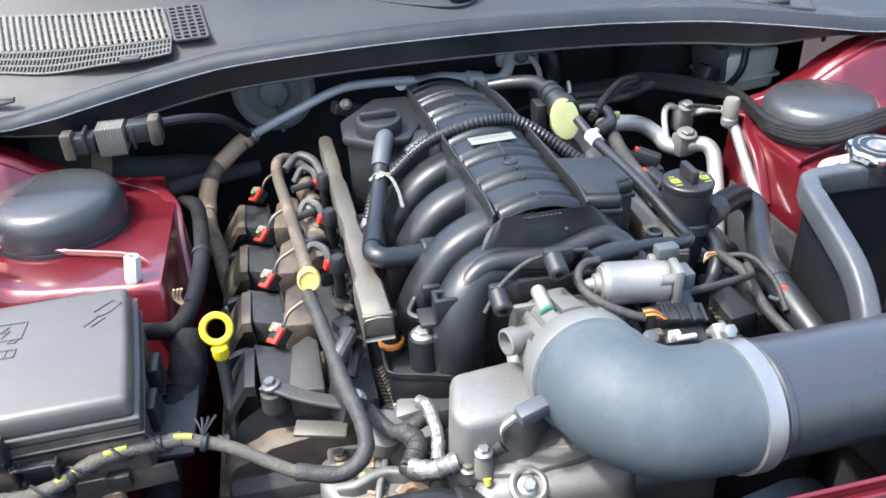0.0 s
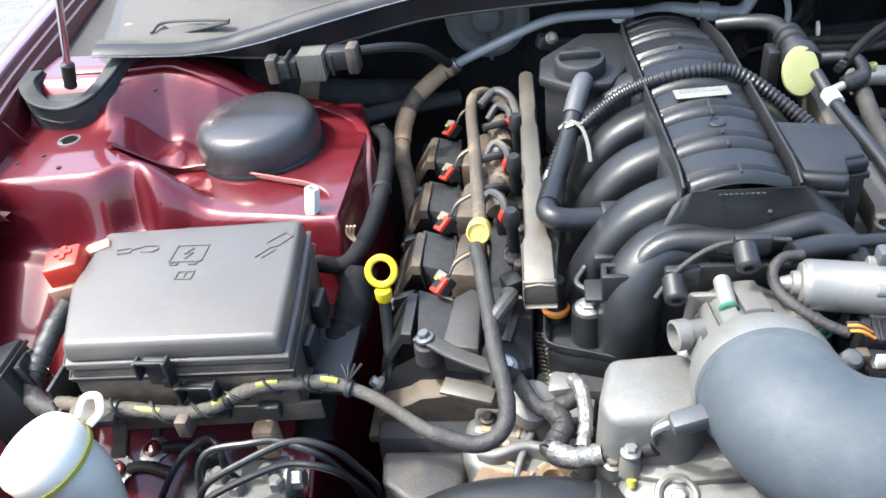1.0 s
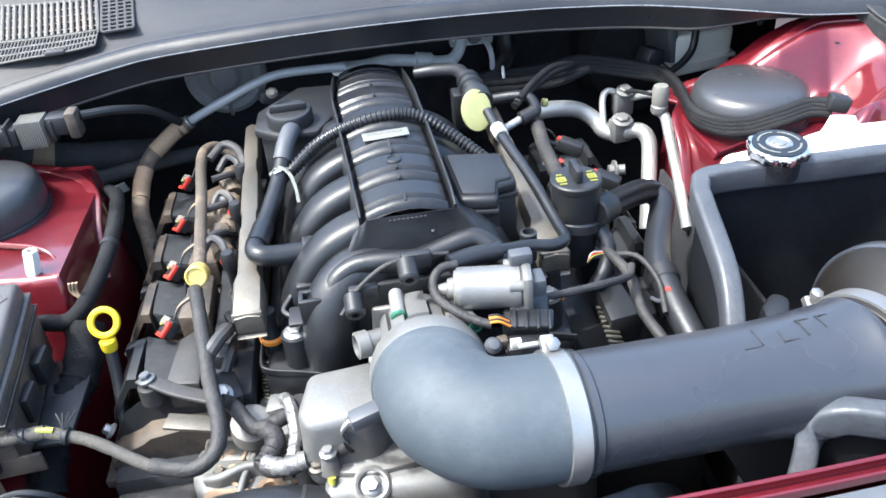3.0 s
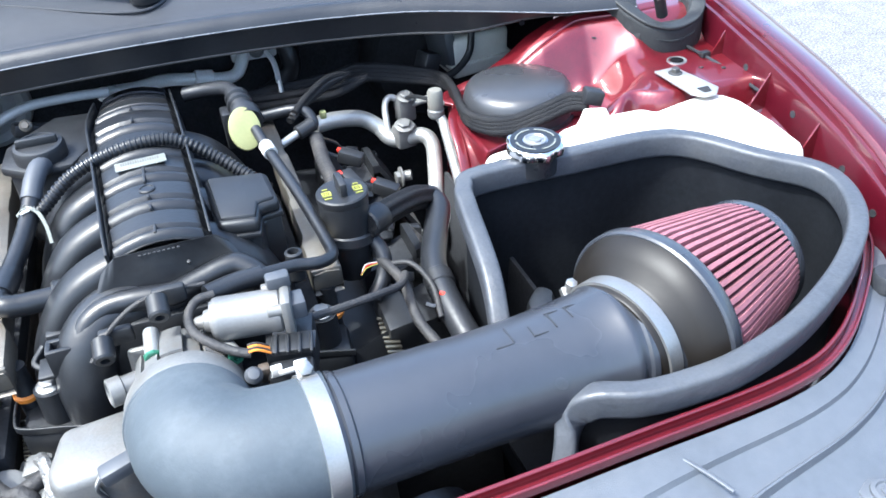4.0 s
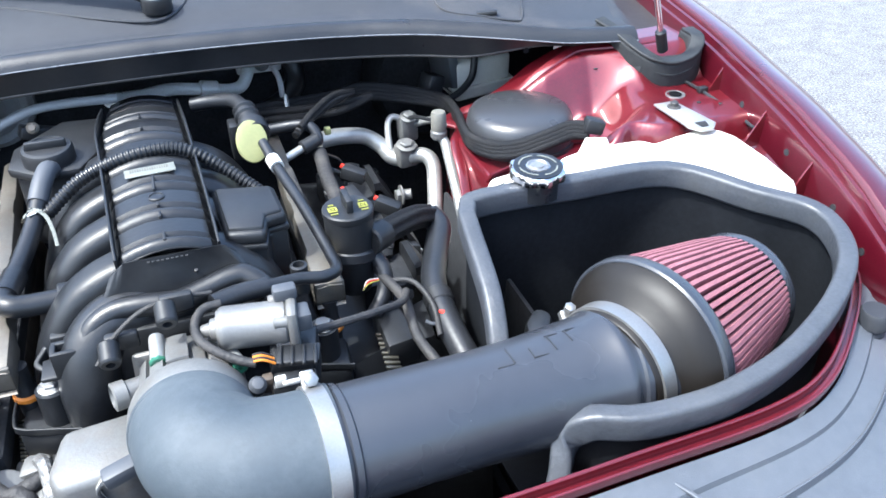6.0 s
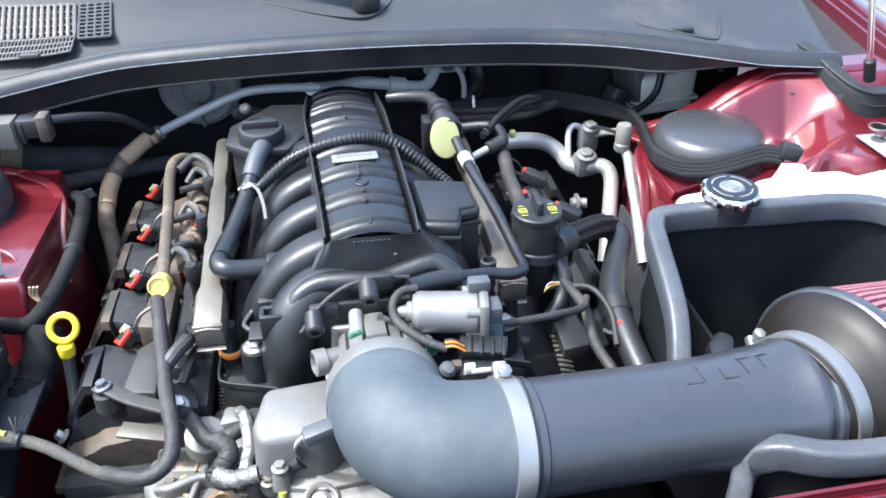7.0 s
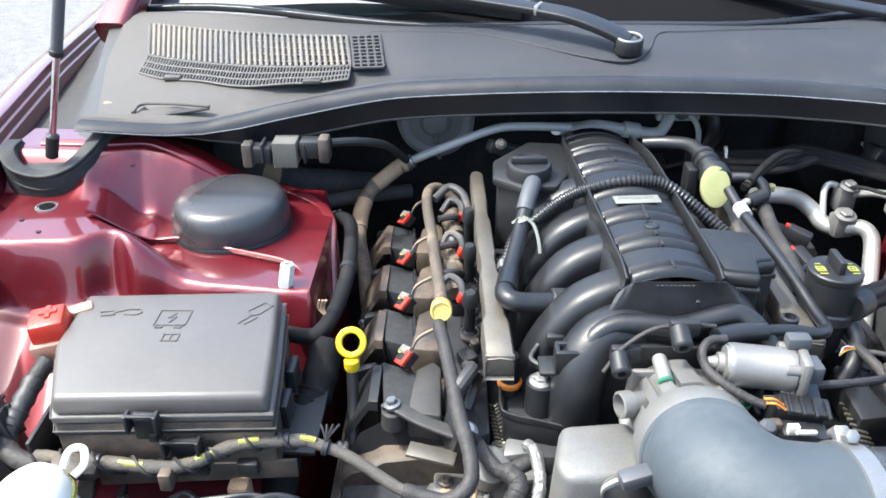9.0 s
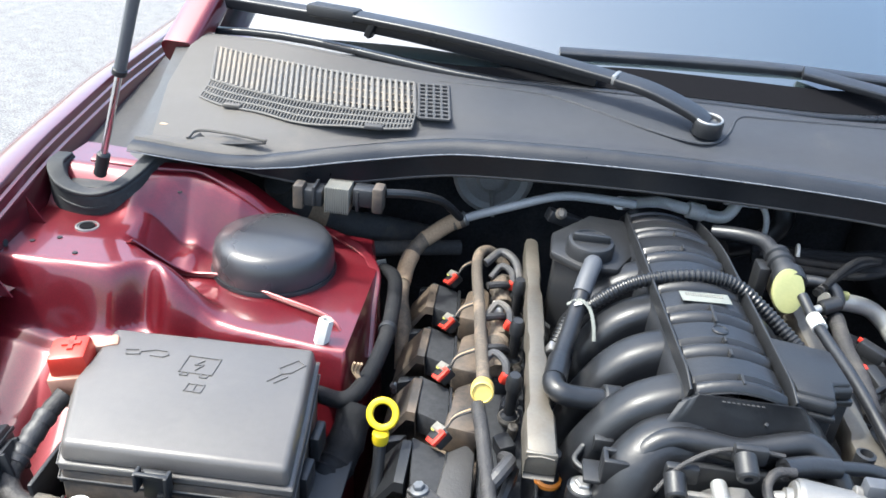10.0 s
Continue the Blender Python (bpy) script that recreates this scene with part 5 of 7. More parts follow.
# harness along the valve cover
har = thing("coil_harness", (-0.23, 0.35, 0.88), "dusty sleeved wiring harness lying along the valve cover", "wiring harness")
part("sleeve", hose([(-0.218, 0.222, 0.938), (-0.226, 0.30, 0.936), (-0.236, 0.40, 0.936), (-0.245, 0.48, 0.938), (-0.244, 0.525, 0.940), (-0.228, 0.545, 0.934), (-0.205, 0.54, 0.915)], 0.0076, 14), DUSTBRAID, har)
part("side_branch", hose([(-0.235, 0.50, 0.938), (-0.215, 0.52, 0.948), (-0.195, 0.505, 0.945), (-0.186, 0.480, 0.932)], 0.006, 10), WIREGREY, har)
for y in (0.30, 0.37, 0.45):
    part("tape_wrap", hose([(-0.205, y, 0.905), (-0.212, y + 0.03, 0.915), (-0.205, y + 0.06, 0.905)], 0.013, 10, wobble=0.15), DUSTBRAID, har)
    part("branch", hose([(-0.228, y, 0.932), (-0.205, y + 0.012, 0.93), (-0.195, y + 0.03, 0.915)], 0.005, 8), TAPE, har)
part("white_clip", box((-0.212, 0.402, 0.928), (0.014, 0.018, 0.014), 0.003), WHITE, har, "white clip")
solid("harness_plug", spin([(0.0105, 0), (0.0125, 0.003), (0.0125, 0.020), (0.0122, 0.022), (0.0105, 0.023), (0.0095, 0.021), (0, 0.021)], (-0.219, 0.226, 0.935), (0, -0.9, 0.35), 20), CREAM, "cream yellow round plug on the harness end", "plug")

loom = thing("engine_loom", (-0.2, 0.05, 0.85), "tape-wrapped wiring loom running from the engine to the fuse box", "wiring loom")
LOOM = [(-0.222, 0.20, 0.930), (-0.215, 0.165, 0.928), (-0.207, 0.12, 0.921), (-0.198, 0.070, 0.911), (-0.187, 0.020, 0.900), (-0.190, -0.004, 0.890), (-0.212, -0.013, 0.881), (-0.25, -0.004, 0.884), (-0.303, 0.021, 0.902), (-0.344, 0.030, 0.914), (-0.406, 0.022, 0.916), (-0.461, 0.000, 0.908), (-0.539, 0.006, 0.908), (-0.600, 0.014, 0.906)]
part("trunk", hose(LOOM[:8], 0.0076, 14, wobble=0.05), TAPE, loom)
part("spur", hose(LOOM[6:10], 0.0058, 12, wobble=0.05), LOOMGREY, loom)
part("wrapped_spur", hose(LOOM[9:], 0.0066, 12, n=12, wobble=0.09), LOOMGREY, loom, "dusty spiral-wrapped spur")
tr = curve(LOOM[8:13], 10)
for i in (8, 17, 24, 34):
    part("yellow_tracer", sweep([p + Vector((0, -0.002, 0.0042)) for p in tr[i:i + 4]], ring(0.0030, 8)), LIME, loom, "yellow tracer tape")
lm = curve(LOOM[9:], 40)
turns = []
for i, p in enumerate(lm):
    d = (lm[min(i + 1, len(lm) - 1)] - lm[max(i - 1, 0)]).normalized()
    sx = d.cross(Vector((0, 0, 1))).normalized()
    a = i * 0.30
    turns.append(p + (sx * math.cos(a) + d.cross(sx) * math.sin(a)) * 0.0078)
part("spiral_tape", sweep(turns, ring(0.0016, 5)), TAPE, loom, "dark spiral tape")
for i in (12, 60, 118):
    part("loom_tie", spin([(0.0072, -0.003), (0.0080, -0.002), (0.0080, 0.002), (0.0072, 0.003)], lm[i], lm[i + 1] - lm[i - 1], 14), BLACK, loom)
part("cable_tie", spin([(0.0072, -0.003), (0.0084, -0.002), (0.0084, 0.002), (0.0072, 0.003)], (-0.325, 0.026, 0.909), (-0.9, 0.15, 0.2), 14), BLACK, loom)
part("tie_tail", join(*[hose([(-0.325, 0.026, 0.917), (-0.327 + 0.003 * k, 0.031, 0.924), (-0.330 + 0.006 * k, 0.036, 0.929)], 0.0012, 5) for k in range(4)]), BLACK, loom)
part("side_branch", hose([(-0.203, 0.10, 0.915), (-0.192, 0.115, 0.922), (-0.185, 0.135, 0.918), (-0.19, 0.15, 0.908)], 0.0075, 10), WIREGREY, loom)
part("lower_branch", hose([(-0.189, 0.055, 0.895), (-0.180, 0.058, 0.884), (-0.160, 0.036, 0.871), (-0.138, 0.040, 0.872), (-0.122, 0.052, 0.872)], 0.0078, 12, wobble=0.05), TAPE, loom)
part("foil_branch", hose([(-0.130, 0.060, 0.882), (-0.123, 0.045, 0.885), (-0.120, 0.02, 0.872), (-0.124, 0.0, 0.862)], 0.0065, 10, wobble=0.12), FOIL, loom, "foil-wrapped branch")
part("taped_elbow", hose([(-0.150, 0.034, 0.872), (-0.140, 0.020, 0.868), (-0.146, 0.004, 0.864), (-0.152, -0.006, 0.862)], 0.0098, 12, wobble=0.10), TAPE, loom)
part("front_branch", hose([(-0.155, 0.002, 0.862), (-0.140, -0.012, 0.862), (-0.102, -0.014, 0.870), (-0.085, -0.016, 0.878), (-0.067, -0.020, 0.889)], 0.0085, 12, wobble=0.06), TAPE, loom)
part("foil_sleeve", hose([(-0.150, -0.004, 0.864), (-0.132, -0.014, 0.866), (-0.108, -0.015, 0.872)], 0.0088, 12, wobble=0.14), FOIL, loom, "foil sleeve")
plug = part("sensor_plug", box((-0.046, -0.038, 0.940), (0.030, 0.016, 0.014), 0.003, rot(0, -10, 12)), GREYCONN, loom, "grey sensor plug")
part("plug_end", box((-0.024, -0.034, 0.945), (0.016, 0.018, 0.016), 0.004, rot(0, -10, 12)), BLACK, plug)
for k in range(3):
    part("blue_lead", hose([(-0.067, -0.022, 0.892), (-0.070, -0.030 + 0.003 * k, 0.914), (-0.062, -0.040 + 0.004 * k, 0.934)], 0.0018, 6), (GREYCONN, WHITE, INK)[k], plug)

# ---- dipstick, heater pipes ----
dip = thing("dipstick", (-0.318, 0.12, 0.70), "oil dipstick with a yellow ring handle in a black tube", "dipstick")
dr = bmesh.new()
part("ring_handle", sweep([Vector((-0.3185, 0.176, 0.921)) + Vector((0.0138 * math.cos(a), 0.0080 * math.sin(a), 0.0115 * math.sin(a))) for a in (2 * math.pi * i / 32 for i in range(32))], rounded_section(0.0075, 0.006, 0.0028), closed=True, up=(0, -0.8, 0.6)), YELLOW, dip, "yellow ring handle")
part("collar", spin([(0.0075, 0), (0.0088, 0.004), (0.0088, 0.012), (0.007, 0.014)], (-0.318, 0.165, 0.892), (0, 0.1, 1), 18), YELLOW, dip, "yellow collar")
part("tube", hose([(-0.318, 0.168, 0.90), (-0.317, 0.15, 0.86), (-0.314, 0.11, 0.80), (-0.305, 0.08, 0.70)], 0.0065, 12), BLACK, dip)

hp = thing("heater_pipe", (-0.2, 0.6, 0.9), "grey coated heater pipe with a dusty sleeved hose end", "heater pipe")
part("grey_pipe", hose([(-0.282, 0.610, 0.946), (-0.262, 0.612, 0.956), (-0.20, 0.605, 0.985), (-0.155, 0.605, 1.003), (-0.125, 0.606, 1.009), (-0.08, 0.608, 1.009), (-0.030, 0.611, 1.006)], 0.0068, 16), COATPIPE, hp)
part("clamp", spin([(0.0095, -0.005), (0.0108, -0.004), (0.0108, 0.004), (0.0095, 0.005)], (-0.276, 0.611, 0.949), (0.8, 0.05, 0.45), 20), STEEL, hp)
part("sleeved_hose", hose([(-0.276, 0.611, 0.949), (-0.305, 0.605, 0.935), (-0.332, 0.585, 0.918), (-0.350, 0.553, 0.895), (-0.350, 0.50, 0.868), (-0.338, 0.46, 0.845), (-0.33, 0.42, 0.80)], 0.0118, 16), DUSTBRAID, hp, "dusty braided sleeve")
# tan bands put patches of sun on the dusty hose into its colour
for pts in ([(-0.282, 0.6105, 0.946), (-0.298, 0.607, 0.939), (-0.330, 0.587, 0.9195)], [(-0.345, 0.565, 0.903), (-0.350, 0.545, 0.891), (-0.351, 0.520, 0.879)]):
    part("tan_band", hose(pts, 0.0124, 16), TAN, hp, "tan band, a sunlit dusty stretch painted on")
sp = thing("air_conditioning_line", (0.1, 0.78, 0.9), "bare aluminium air conditioning line at the bulkhead", "coolant line")
part("line", hose([(-0.045, 0.66, 0.985), (0.0, 0.74, 0.955), (0.04, 0.785, 0.942), (0.086, 0.79, 0.934), (0.135, 0.795, 0.924), (0.158, 0.80, 0.926), (0.172, 0.812, 0.942), (0.176, 0.83, 0.947)], 0.0105, 16), BRIGHTALU, sp)
part("ferrule", rod((0.088, 0.790, 0.934), (0.118, 0.793, 0.928), 0.0145, 18, 0.002), BRIGHTALU, sp)
part("block", box((0.195, 0.838, 0.950), (0.078, 0.02, 0.034), 0.004), BRIGHTALU, sp)
part("block_bolt", hexbolt((0.200, 0.827, 0.950), 0.009, 0.007, (0, -1, 0)), STEEL, sp)
part("block_bolt", hexbolt((0.222, 0.827, 0.956), 0.006, 0.006, (0, -1, 0)), STEEL, sp)
part("thin_line", hose([(0.216, 0.825, 0.945), (0.222, 0.80, 0.935), (0.224, 0.79, 0.910), (0.222, 0.80, 0.86)], 0.005, 10), BRIGHTALU, sp)

# grommet and conduit at the bulkhead
gr = thing("bulkhead_grommet", (-0.24, 0.84, 0.9), "large round black rubber grommet in the bulkhead", "grommet")
part("dish", spin([(0.072, 0), (0.070, 0.012), (0.062, 0.018), (0.050, 0.016), (0.040, 0.022), (0.030, 0.024), (0.022, 0.034), (0.014, 0.036), (0, 0.036)], (-0.243, 0.842, 0.935), (0, -1, 0.1), 36), COATPIPE, gr)
part("pin", rod((-0.243, 0.80, 0.92), (-0.235, 0.77, 0.885), 0.0035, 8), ALUPIPE, gr)
cn = thing("bulkhead_connector", (-0.44, 0.48, 1.0), "black multi-way connector with a ribbed grey shell", "connector")
part("shell", box((-0.437, 0.474, 1.024), (0.034, 0.030, 0.034), 0.004), BEIGE, cn, "ribbed beige shell")
for i in range(11):
    part("rib", box((-0.4520 + 0.0030 * i, 0.4738, 1.0238), (0.0015, 0.032, 0.036), 0.0005), BEIGE, cn)
part("inner_half", box((-0.474, 0.476, 1.021), (0.034, 0.026, 0.024), 0.004), BLACK, cn)
part("locking_arm", box((-0.489, 0.470, 1.022), (0.014, 0.022, 0.034), 0.003), DUSTYBLACK, cn)
part("outer_half", box((-0.401, 0.474, 1.030), (0.032, 0.026, 0.026), 0.004), BLACK, cn)
part("end_boss", box((-0.383, 0.470, 1.030), (0.015, 0.026, 0.036), 0.004), DUSTYBLACK, cn)
for x in (-0.468, -0.410):
    part("seam", box((x, 0.474, 1.0255), (0.004, 0.029, 0.028), 0.001), BLACK, cn)
part("lead", hose([(-0.376, 0.476, 1.036), (-0.340, 0.50, 1.028), (-0.305, 0.54, 1.005), (-0.28, 0.58, 0.965)], 0.006, 10), BLACK, cn)
ck = thing("bulkhead_conduit", (-0.43, 0.53, 0.93), "thick dusty braided conduit behind the spring tower", "conduit")
part("thick_sleeve", hose([(-0.553, 0.585, 0.985), (-0.552, 0.605, 0.955), (-0.525, 0.63, 0.925), (-0.464, 0.645, 0.902), (-0.40, 0.665, 0.888), (-0.34, 0.69, 0.87)], 0.022, 16, wobble=0.04), LOOMDARK, ck)
part("tan_patch", hose([(-0.520, 0.6315, 0.923), (-0.505, 0.636, 0.916), (-0.492, 0.639, 0.912)], 0.0232, 14), TAN, ck, "tan patch")
part("flat_sleeve", hose([(-0.46, 0.575, 0.888), (-0.41, 0.60, 0.885), (-0.35, 0.62, 0.885), (-0.28, 0.65, 0.88)], 0.012, 12, wobble=0.03), LOOMDARK, ck)
solid("paper_tag", box((-0.408, 0.585, 0.864), (0.045, 0.002, 0.018), 0, rot(20, -12, 10)), WHITE, "torn white paper tag hanging on the conduit", "tag")
hs = thing("tower_harness", (-0.35, 0.3, 0.9), "black sleeved harness running round the spring tower", "wiring harness")
part("sleeve", hose([(-0.372, 0.47, 0.925), (-0.350, 0.43, 0.935), (-0.341, 0.36, 0.932), (-0.339, 0.30, 0.928), (-0.347, 0.235, 0.919), (-0.364, 0.203, 0.911), (-0.400, 0.214, 0.905)], 0.0095, 12), BRAID, hs)
part("tie", spin([(0.0108, -0.004), (0.0115, 0.0), (0.0108, 0.004)], (-0.3395, 0.32, 0.929), (0, 1, 0.05), 14), BLACK, hs)
part("lower_sleeve", hose([(-0.352, 0.21, 0.90), (-0.360, 0.17, 0.862), (-0.372, 0.14, 0.85), (-0.385, 0.11, 0.84), (-0.39, 0.06, 0.80)], 0.020, 14, wobble=0.10), BRAID, hs)
part("frayed_wire", join(*[hose([(-0.352, 0.225, 0.92), (-0.356 - 0.003 * k, 0.228, 0.932), (-0.352 - 0.004 * k, 0.226, 0.944)], 0.0016, 5) for k in range(3)]), TAN, hs)
solid("stud_cap", spin([(0.0085, 0), (0.0085, 0.034), (0.0075, 0.036), (0.0045, 0.036), (0.0045, 0.03), (0, 0.03)], (-0.405, 0.252, 0.940), (0.18, 0.1, 1), 6), WHITE, "white hexagonal plastic sleeve on a stud", "stud cap")

# ---- fuse box ----
fb = thing("fuse_box", (-0.49, 0.11, 0.86), "black plastic fuse box with a smooth moulded lid", "fuse box")
LID = [(-0.575, 0.019), (-0.373, 0.026), (-0.383, 0.110), (-0.396, 0.206), (-0.612, 0.196), (-0.609, 0.105)]
lid = part("lid", prism(LID, 0.950, 0.972, 0.006, 0.972, 3), LIDPLASTIC, fb, "satin black lid")
def grow(o, k):
    cx, cy = -0.492, 0.108
    return [(cx + (x - cx) * k, cy + (y - cy) * k) for x, y in o]
part("lid_skirt", prism(grow(LID, 1.018), 0.943, 0.951, 0.002), LIDPLASTIC, fb)
part("tub", prism(grow(LID, 1.01), 0.870, 0.942, 0.005), DUSTYBLACK, fb)
part("tub_lip", prism(grow(LID, 1.026), 0.929, 0.934, 0.0015), BLACK, fb)
for x, w, z in ((-0.487, 0.030, 0.948), (-0.456, 0.036, 0.917)):
    part("latch", join(box((x, 0.016, z - 0.004), (w * 0.8, 0.006, 0.030), 0.0015), box((x - w * 0.45, 0.009, z + 0.006), (0.0035, 0.012, 0.020), 0.001), box((x + w * 0.45, 0.009, z + 0.006), (0.0035, 0.012, 0.020), 0.001), box((x, 0.006, z + 0.015), (w * 0.92, 0.004, 0.003), 0.001), box((x + 0.006, 0.011, z - 0.014), (0.008, 0.005, 0.009), 0.001), box((x, 0.011, z + 0.008), (w * 0.6, 0.004, 0.003), 0.0008)), BLACK, fb)
for z, k, w in ((0.9505, 1.020, 0.0010), (0.9345, 1.028, 0.0009)):
    o = grow(LID, k)
    part("seam_edge", sweep([Vector((x, y, z)) for x, y in o], ring(w, 6), closed=True, up=(0, 0, 1)), LIDPLASTIC, fb)
part("latch", box((-0.375, 0.085, 0.905), (0.010, 0.03, 0.03), 0.002), BLACK, fb)
part("latch", box((-0.378, 0.14, 0.905), (0.010, 0.03, 0.03), 0.002), BLACK, fb)
part("rear_latch", join(box((-0.508, 0.203, 0.962), (0.036, 0.006, 0.006), 0.001), box((-0.524, 0.203, 0.95), (0.004, 0.008, 0.026), 0.001), box((-0.492, 0.203, 0.95), (0.004, 0.008, 0.026), 0.001)), BLACK, fb)
for x, w in ((-0.525, 0.016), (-0.40, 0.02), (-0.463, 0.05)):
    part("front_clip", box((x, 0.018, 0.890), (w, 0.010, 0.016), 0.002), BLACK, fb)


def mark(strokes, cx, cy, k, name, z=0.9722):
    """Raised strokes on the lid, as flat bars from point to point."""
    bms = []
    for (x0, y0), (x1, y1) in strokes:
        a, b = Vector((cx + x0 * k, cy + y0 * k, z)), Vector((cx + x1 * k, cy + y1 * k, z))
        d = b - a
        bms.append(box((a + b) / 2, (d.length + 0.0010, 0.0013, 0.0016), 0, Matrix.Rotation(math.atan2(d.y, d.x), 4, "Z")))
    return part(name, join(*bms), LIDPLASTIC, lid, "raised moulded symbol")


mark([((-1, -0.8), (1, -0.8)), ((1, -0.8), (1, 0.8)), ((1, 0.8), (-1, 0.8)), ((-1, 0.8), (-1, -0.8)), ((0.1, 0.5), (-0.3, 0.0)), ((-0.3, 0.0), (0.2, 0.05)), ((0.2, 0.05), (-0.1, -0.5)), ((-0.8, -0.8), (-0.8, -1.1)), ((-0.8, -1.1), (-0.4, -1.1)), ((-0.4, -1.1), (-0.4, -0.8)), ((0.8, -0.8), (0.8, -1.1)), ((0.8, -1.1), (0.4, -1.1)), ((0.4, -1.1), (0.4, -0.8))], -0.500, 0.149, 0.0165, "bolt_symbol")
mark([((-1, -0.7), (1, -0.7)), ((1, -0.7), (1, 0.7)), ((1, 0.7), (-1, 0.7)), ((-1, 0.7), (-1, -0.7)), ((0, -0.7), (0, 0.7))], -0.492, 0.114, 0.0080, "book_symbol")
mark([((-1.6, 0.1), (-0.6, 0.3)), ((-0.6, 0.3), (-0.4, -0.2)), ((-1.6, 0.1), (-1.3, -0.4)), ((-1.3, -0.4), (-0.4, -0.2)), ((-0.4, 0.1), (0.5, 0.5)), ((0.5, 0.5), (1.4, 0.5)), ((1.4, 0.5), (1.6, 0.1)), ((1.6, 0.1), (1.3, -0.2)), ((1.3, -0.2), (0.4, -0.2))], -0.559, 0.157, 0.014, "jack_symbol")
mark([((-0.8, -1.2), (-0.2, -0.4)), ((-0.2, -0.4), (-0.5, 0.1)), ((-0.2, -0.4), (0.3, -0.2)), ((-0.5, 0.1), (0.4, 1.1)), ((0.3, -0.2), (0.9, 0.7)), ((0.4, 1.1), (0.9, 0.7)), ((-0.4, -1.3), (0.2, -0.6))], -0.415, 0.160, 0.017, "clamp_symbol")

bt = thing("battery_terminal", (-0.62, 0.12, 0.90), "red plastic positive jump terminal cover", "terminal")
part("cover", box((-0.627, 0.139, 0.968), (0.040, 0.036, 0.030), 0.004, rot(8, -6, 14), 0.9), REDPLASTIC, bt)
part("pale_base", box((-0.6275, 0.1375, 0.940), (0.0385, 0.0350, 0.040), 0.003, rot(8, -6, 14), 0.97), SALMON, bt, "pale lower half")
part("plus_sign", join(box((-0.627, 0.141, 0.9845), (0.018, 0.005, 0.002), 0, rot(8, -6, 14)), box((-0.627, 0.141, 0.9845), (0.005, 0.018, 0.002), 0, rot(8, -6, 14))), REDPLASTIC, bt)
part("flap", box((-0.605, 0.168, 0.96), (0.026, 0.016, 0.03), 0.004, rot(8, -6, 24)), SALMON, bt)
part("cable", hose([(-0.625, 0.115, 0.942), (-0.634, 0.095, 0.930), (-0.641, 0.060, 0.912), (-0.640, 0.035, 0.902), (-0.622, 0.018, 0.898), (-0.590, 0.008, 0.898)], 0.0095, 12, wobble=0.05), TAPE, bt)
part("foil_wrap", hose([(-0.634, 0.097, 0.931), (-0.640, 0.070, 0.917), (-0.642, 0.05, 0.908)], 0.0105, 12, wobble=0.14), WIREGREY, bt)
tr = thing("fuse_box_tray", (-0.5, 0.05, 0.84), "black bracket tray below the fuse box with a dusty edge", "bracket")
part("tray", prism([(-0.600, 0.075), (-0.345, 0.060), (-0.345, 0.19), (-0.605, 0.19)], 0.862, 0.868, 0.002), BLACK, tr)
part("side_wall", box((-0.6085, 0.085, 0.892), (0.005, 0.135, 0.052), 0.002, rot(0, -4, 2)), BLACK, tr)
part("edge", box((-0.450, 0.0215, 0.880), (0.19, 0.004, 0.022), 0.001, rot(0, 0, 4)), DUSTYBLACK, tr)
part("wire_clip", box((-0.556, 0.000, 0.907), (0.044, 0.024, 0.012), 0.003, rot(10, 4, 4)), DUSTYBLACK, tr)
part("corner_plate", prism([(-0.625, 0.005), (-0.575, -0.005), (-0.565, 0.012), (-0.610, 0.03)], 0.884, 0.888, 0.001), DUSTYBLACK, tr)
part("wire_clip", box((-0.468, -0.006, 0.902), (0.012, 0.02, 0.02), 0.002), DUSTYBLACK, tr)
jb = thing("junction_block", (-0.66, 0.04, 0.86), "black plastic junction block with a latch tab", "junction block")
q = rot(-8, -16, 12)
part("body", box((-0.664, 0.040, 0.885), (0.050, 0.056, 0.095), 0.004, q), BLACK, jb)
part("lid_edge", box(Vector((-0.664, 0.040, 0.885)) + q @ Vector((0, 0, 0.040)), (0.053, 0.059, 0.004), 0.001, q), BLACK, jb)
part("tab", join(*[box(Vector((-0.664, 0.040, 0.885)) + q @ Vector(p), d, 0.001, q) for p, d in (((0.028, 0.0, 0.022), (0.006, 0.026, 0.030)), ((0.032, 0.013, 0.020), (0.006, 0.004, 0.034)), ((0.032, -0.013, 0.020), (0.006, 0.004, 0.034)))]), BLACK, jb)

# ---- washer neck, ground studs, brake unit ----
ws = thing("washer_filler", (-0.57, -0.06, 0.80), "white washer bottle neck with a yellow-edged cap", "washer bottle")
WA = Vector((-0.30, -0.10, 0.90)).normalized()
WC = Vector((-0.572, -0.050, 0.902))
part("neck", sweep(curve([WC, WC - WA * 0.012, WC - WA * 0.030 + Vector((-0.004, 0.002, -0.010)), WC + Vector((0.004, 0.0, -0.09)), WC + Vector((0.006, -0.002, -0.18))], 6), ring(0.0335, 28)), MILKY, ws)
part("cap", spin([(0.0370, 0), (0.0380, 0.003), (0.0380, 0.018), (0.034, 0.026), (0.020, 0.031), (0, 0.032)], WC, WA, 36), MILKY, ws, "white flip cap")
part("cap_rim", spin([(0.0375, -0.002), (0.0395, -0.001), (0.0395, 0.003), (0.0375, 0.004)], WC, WA, 36), LIME, ws, "yellow-green cap rim")
tabq = WC + WA * 0.016 + Vector((0.022, 0.032, 0.008))
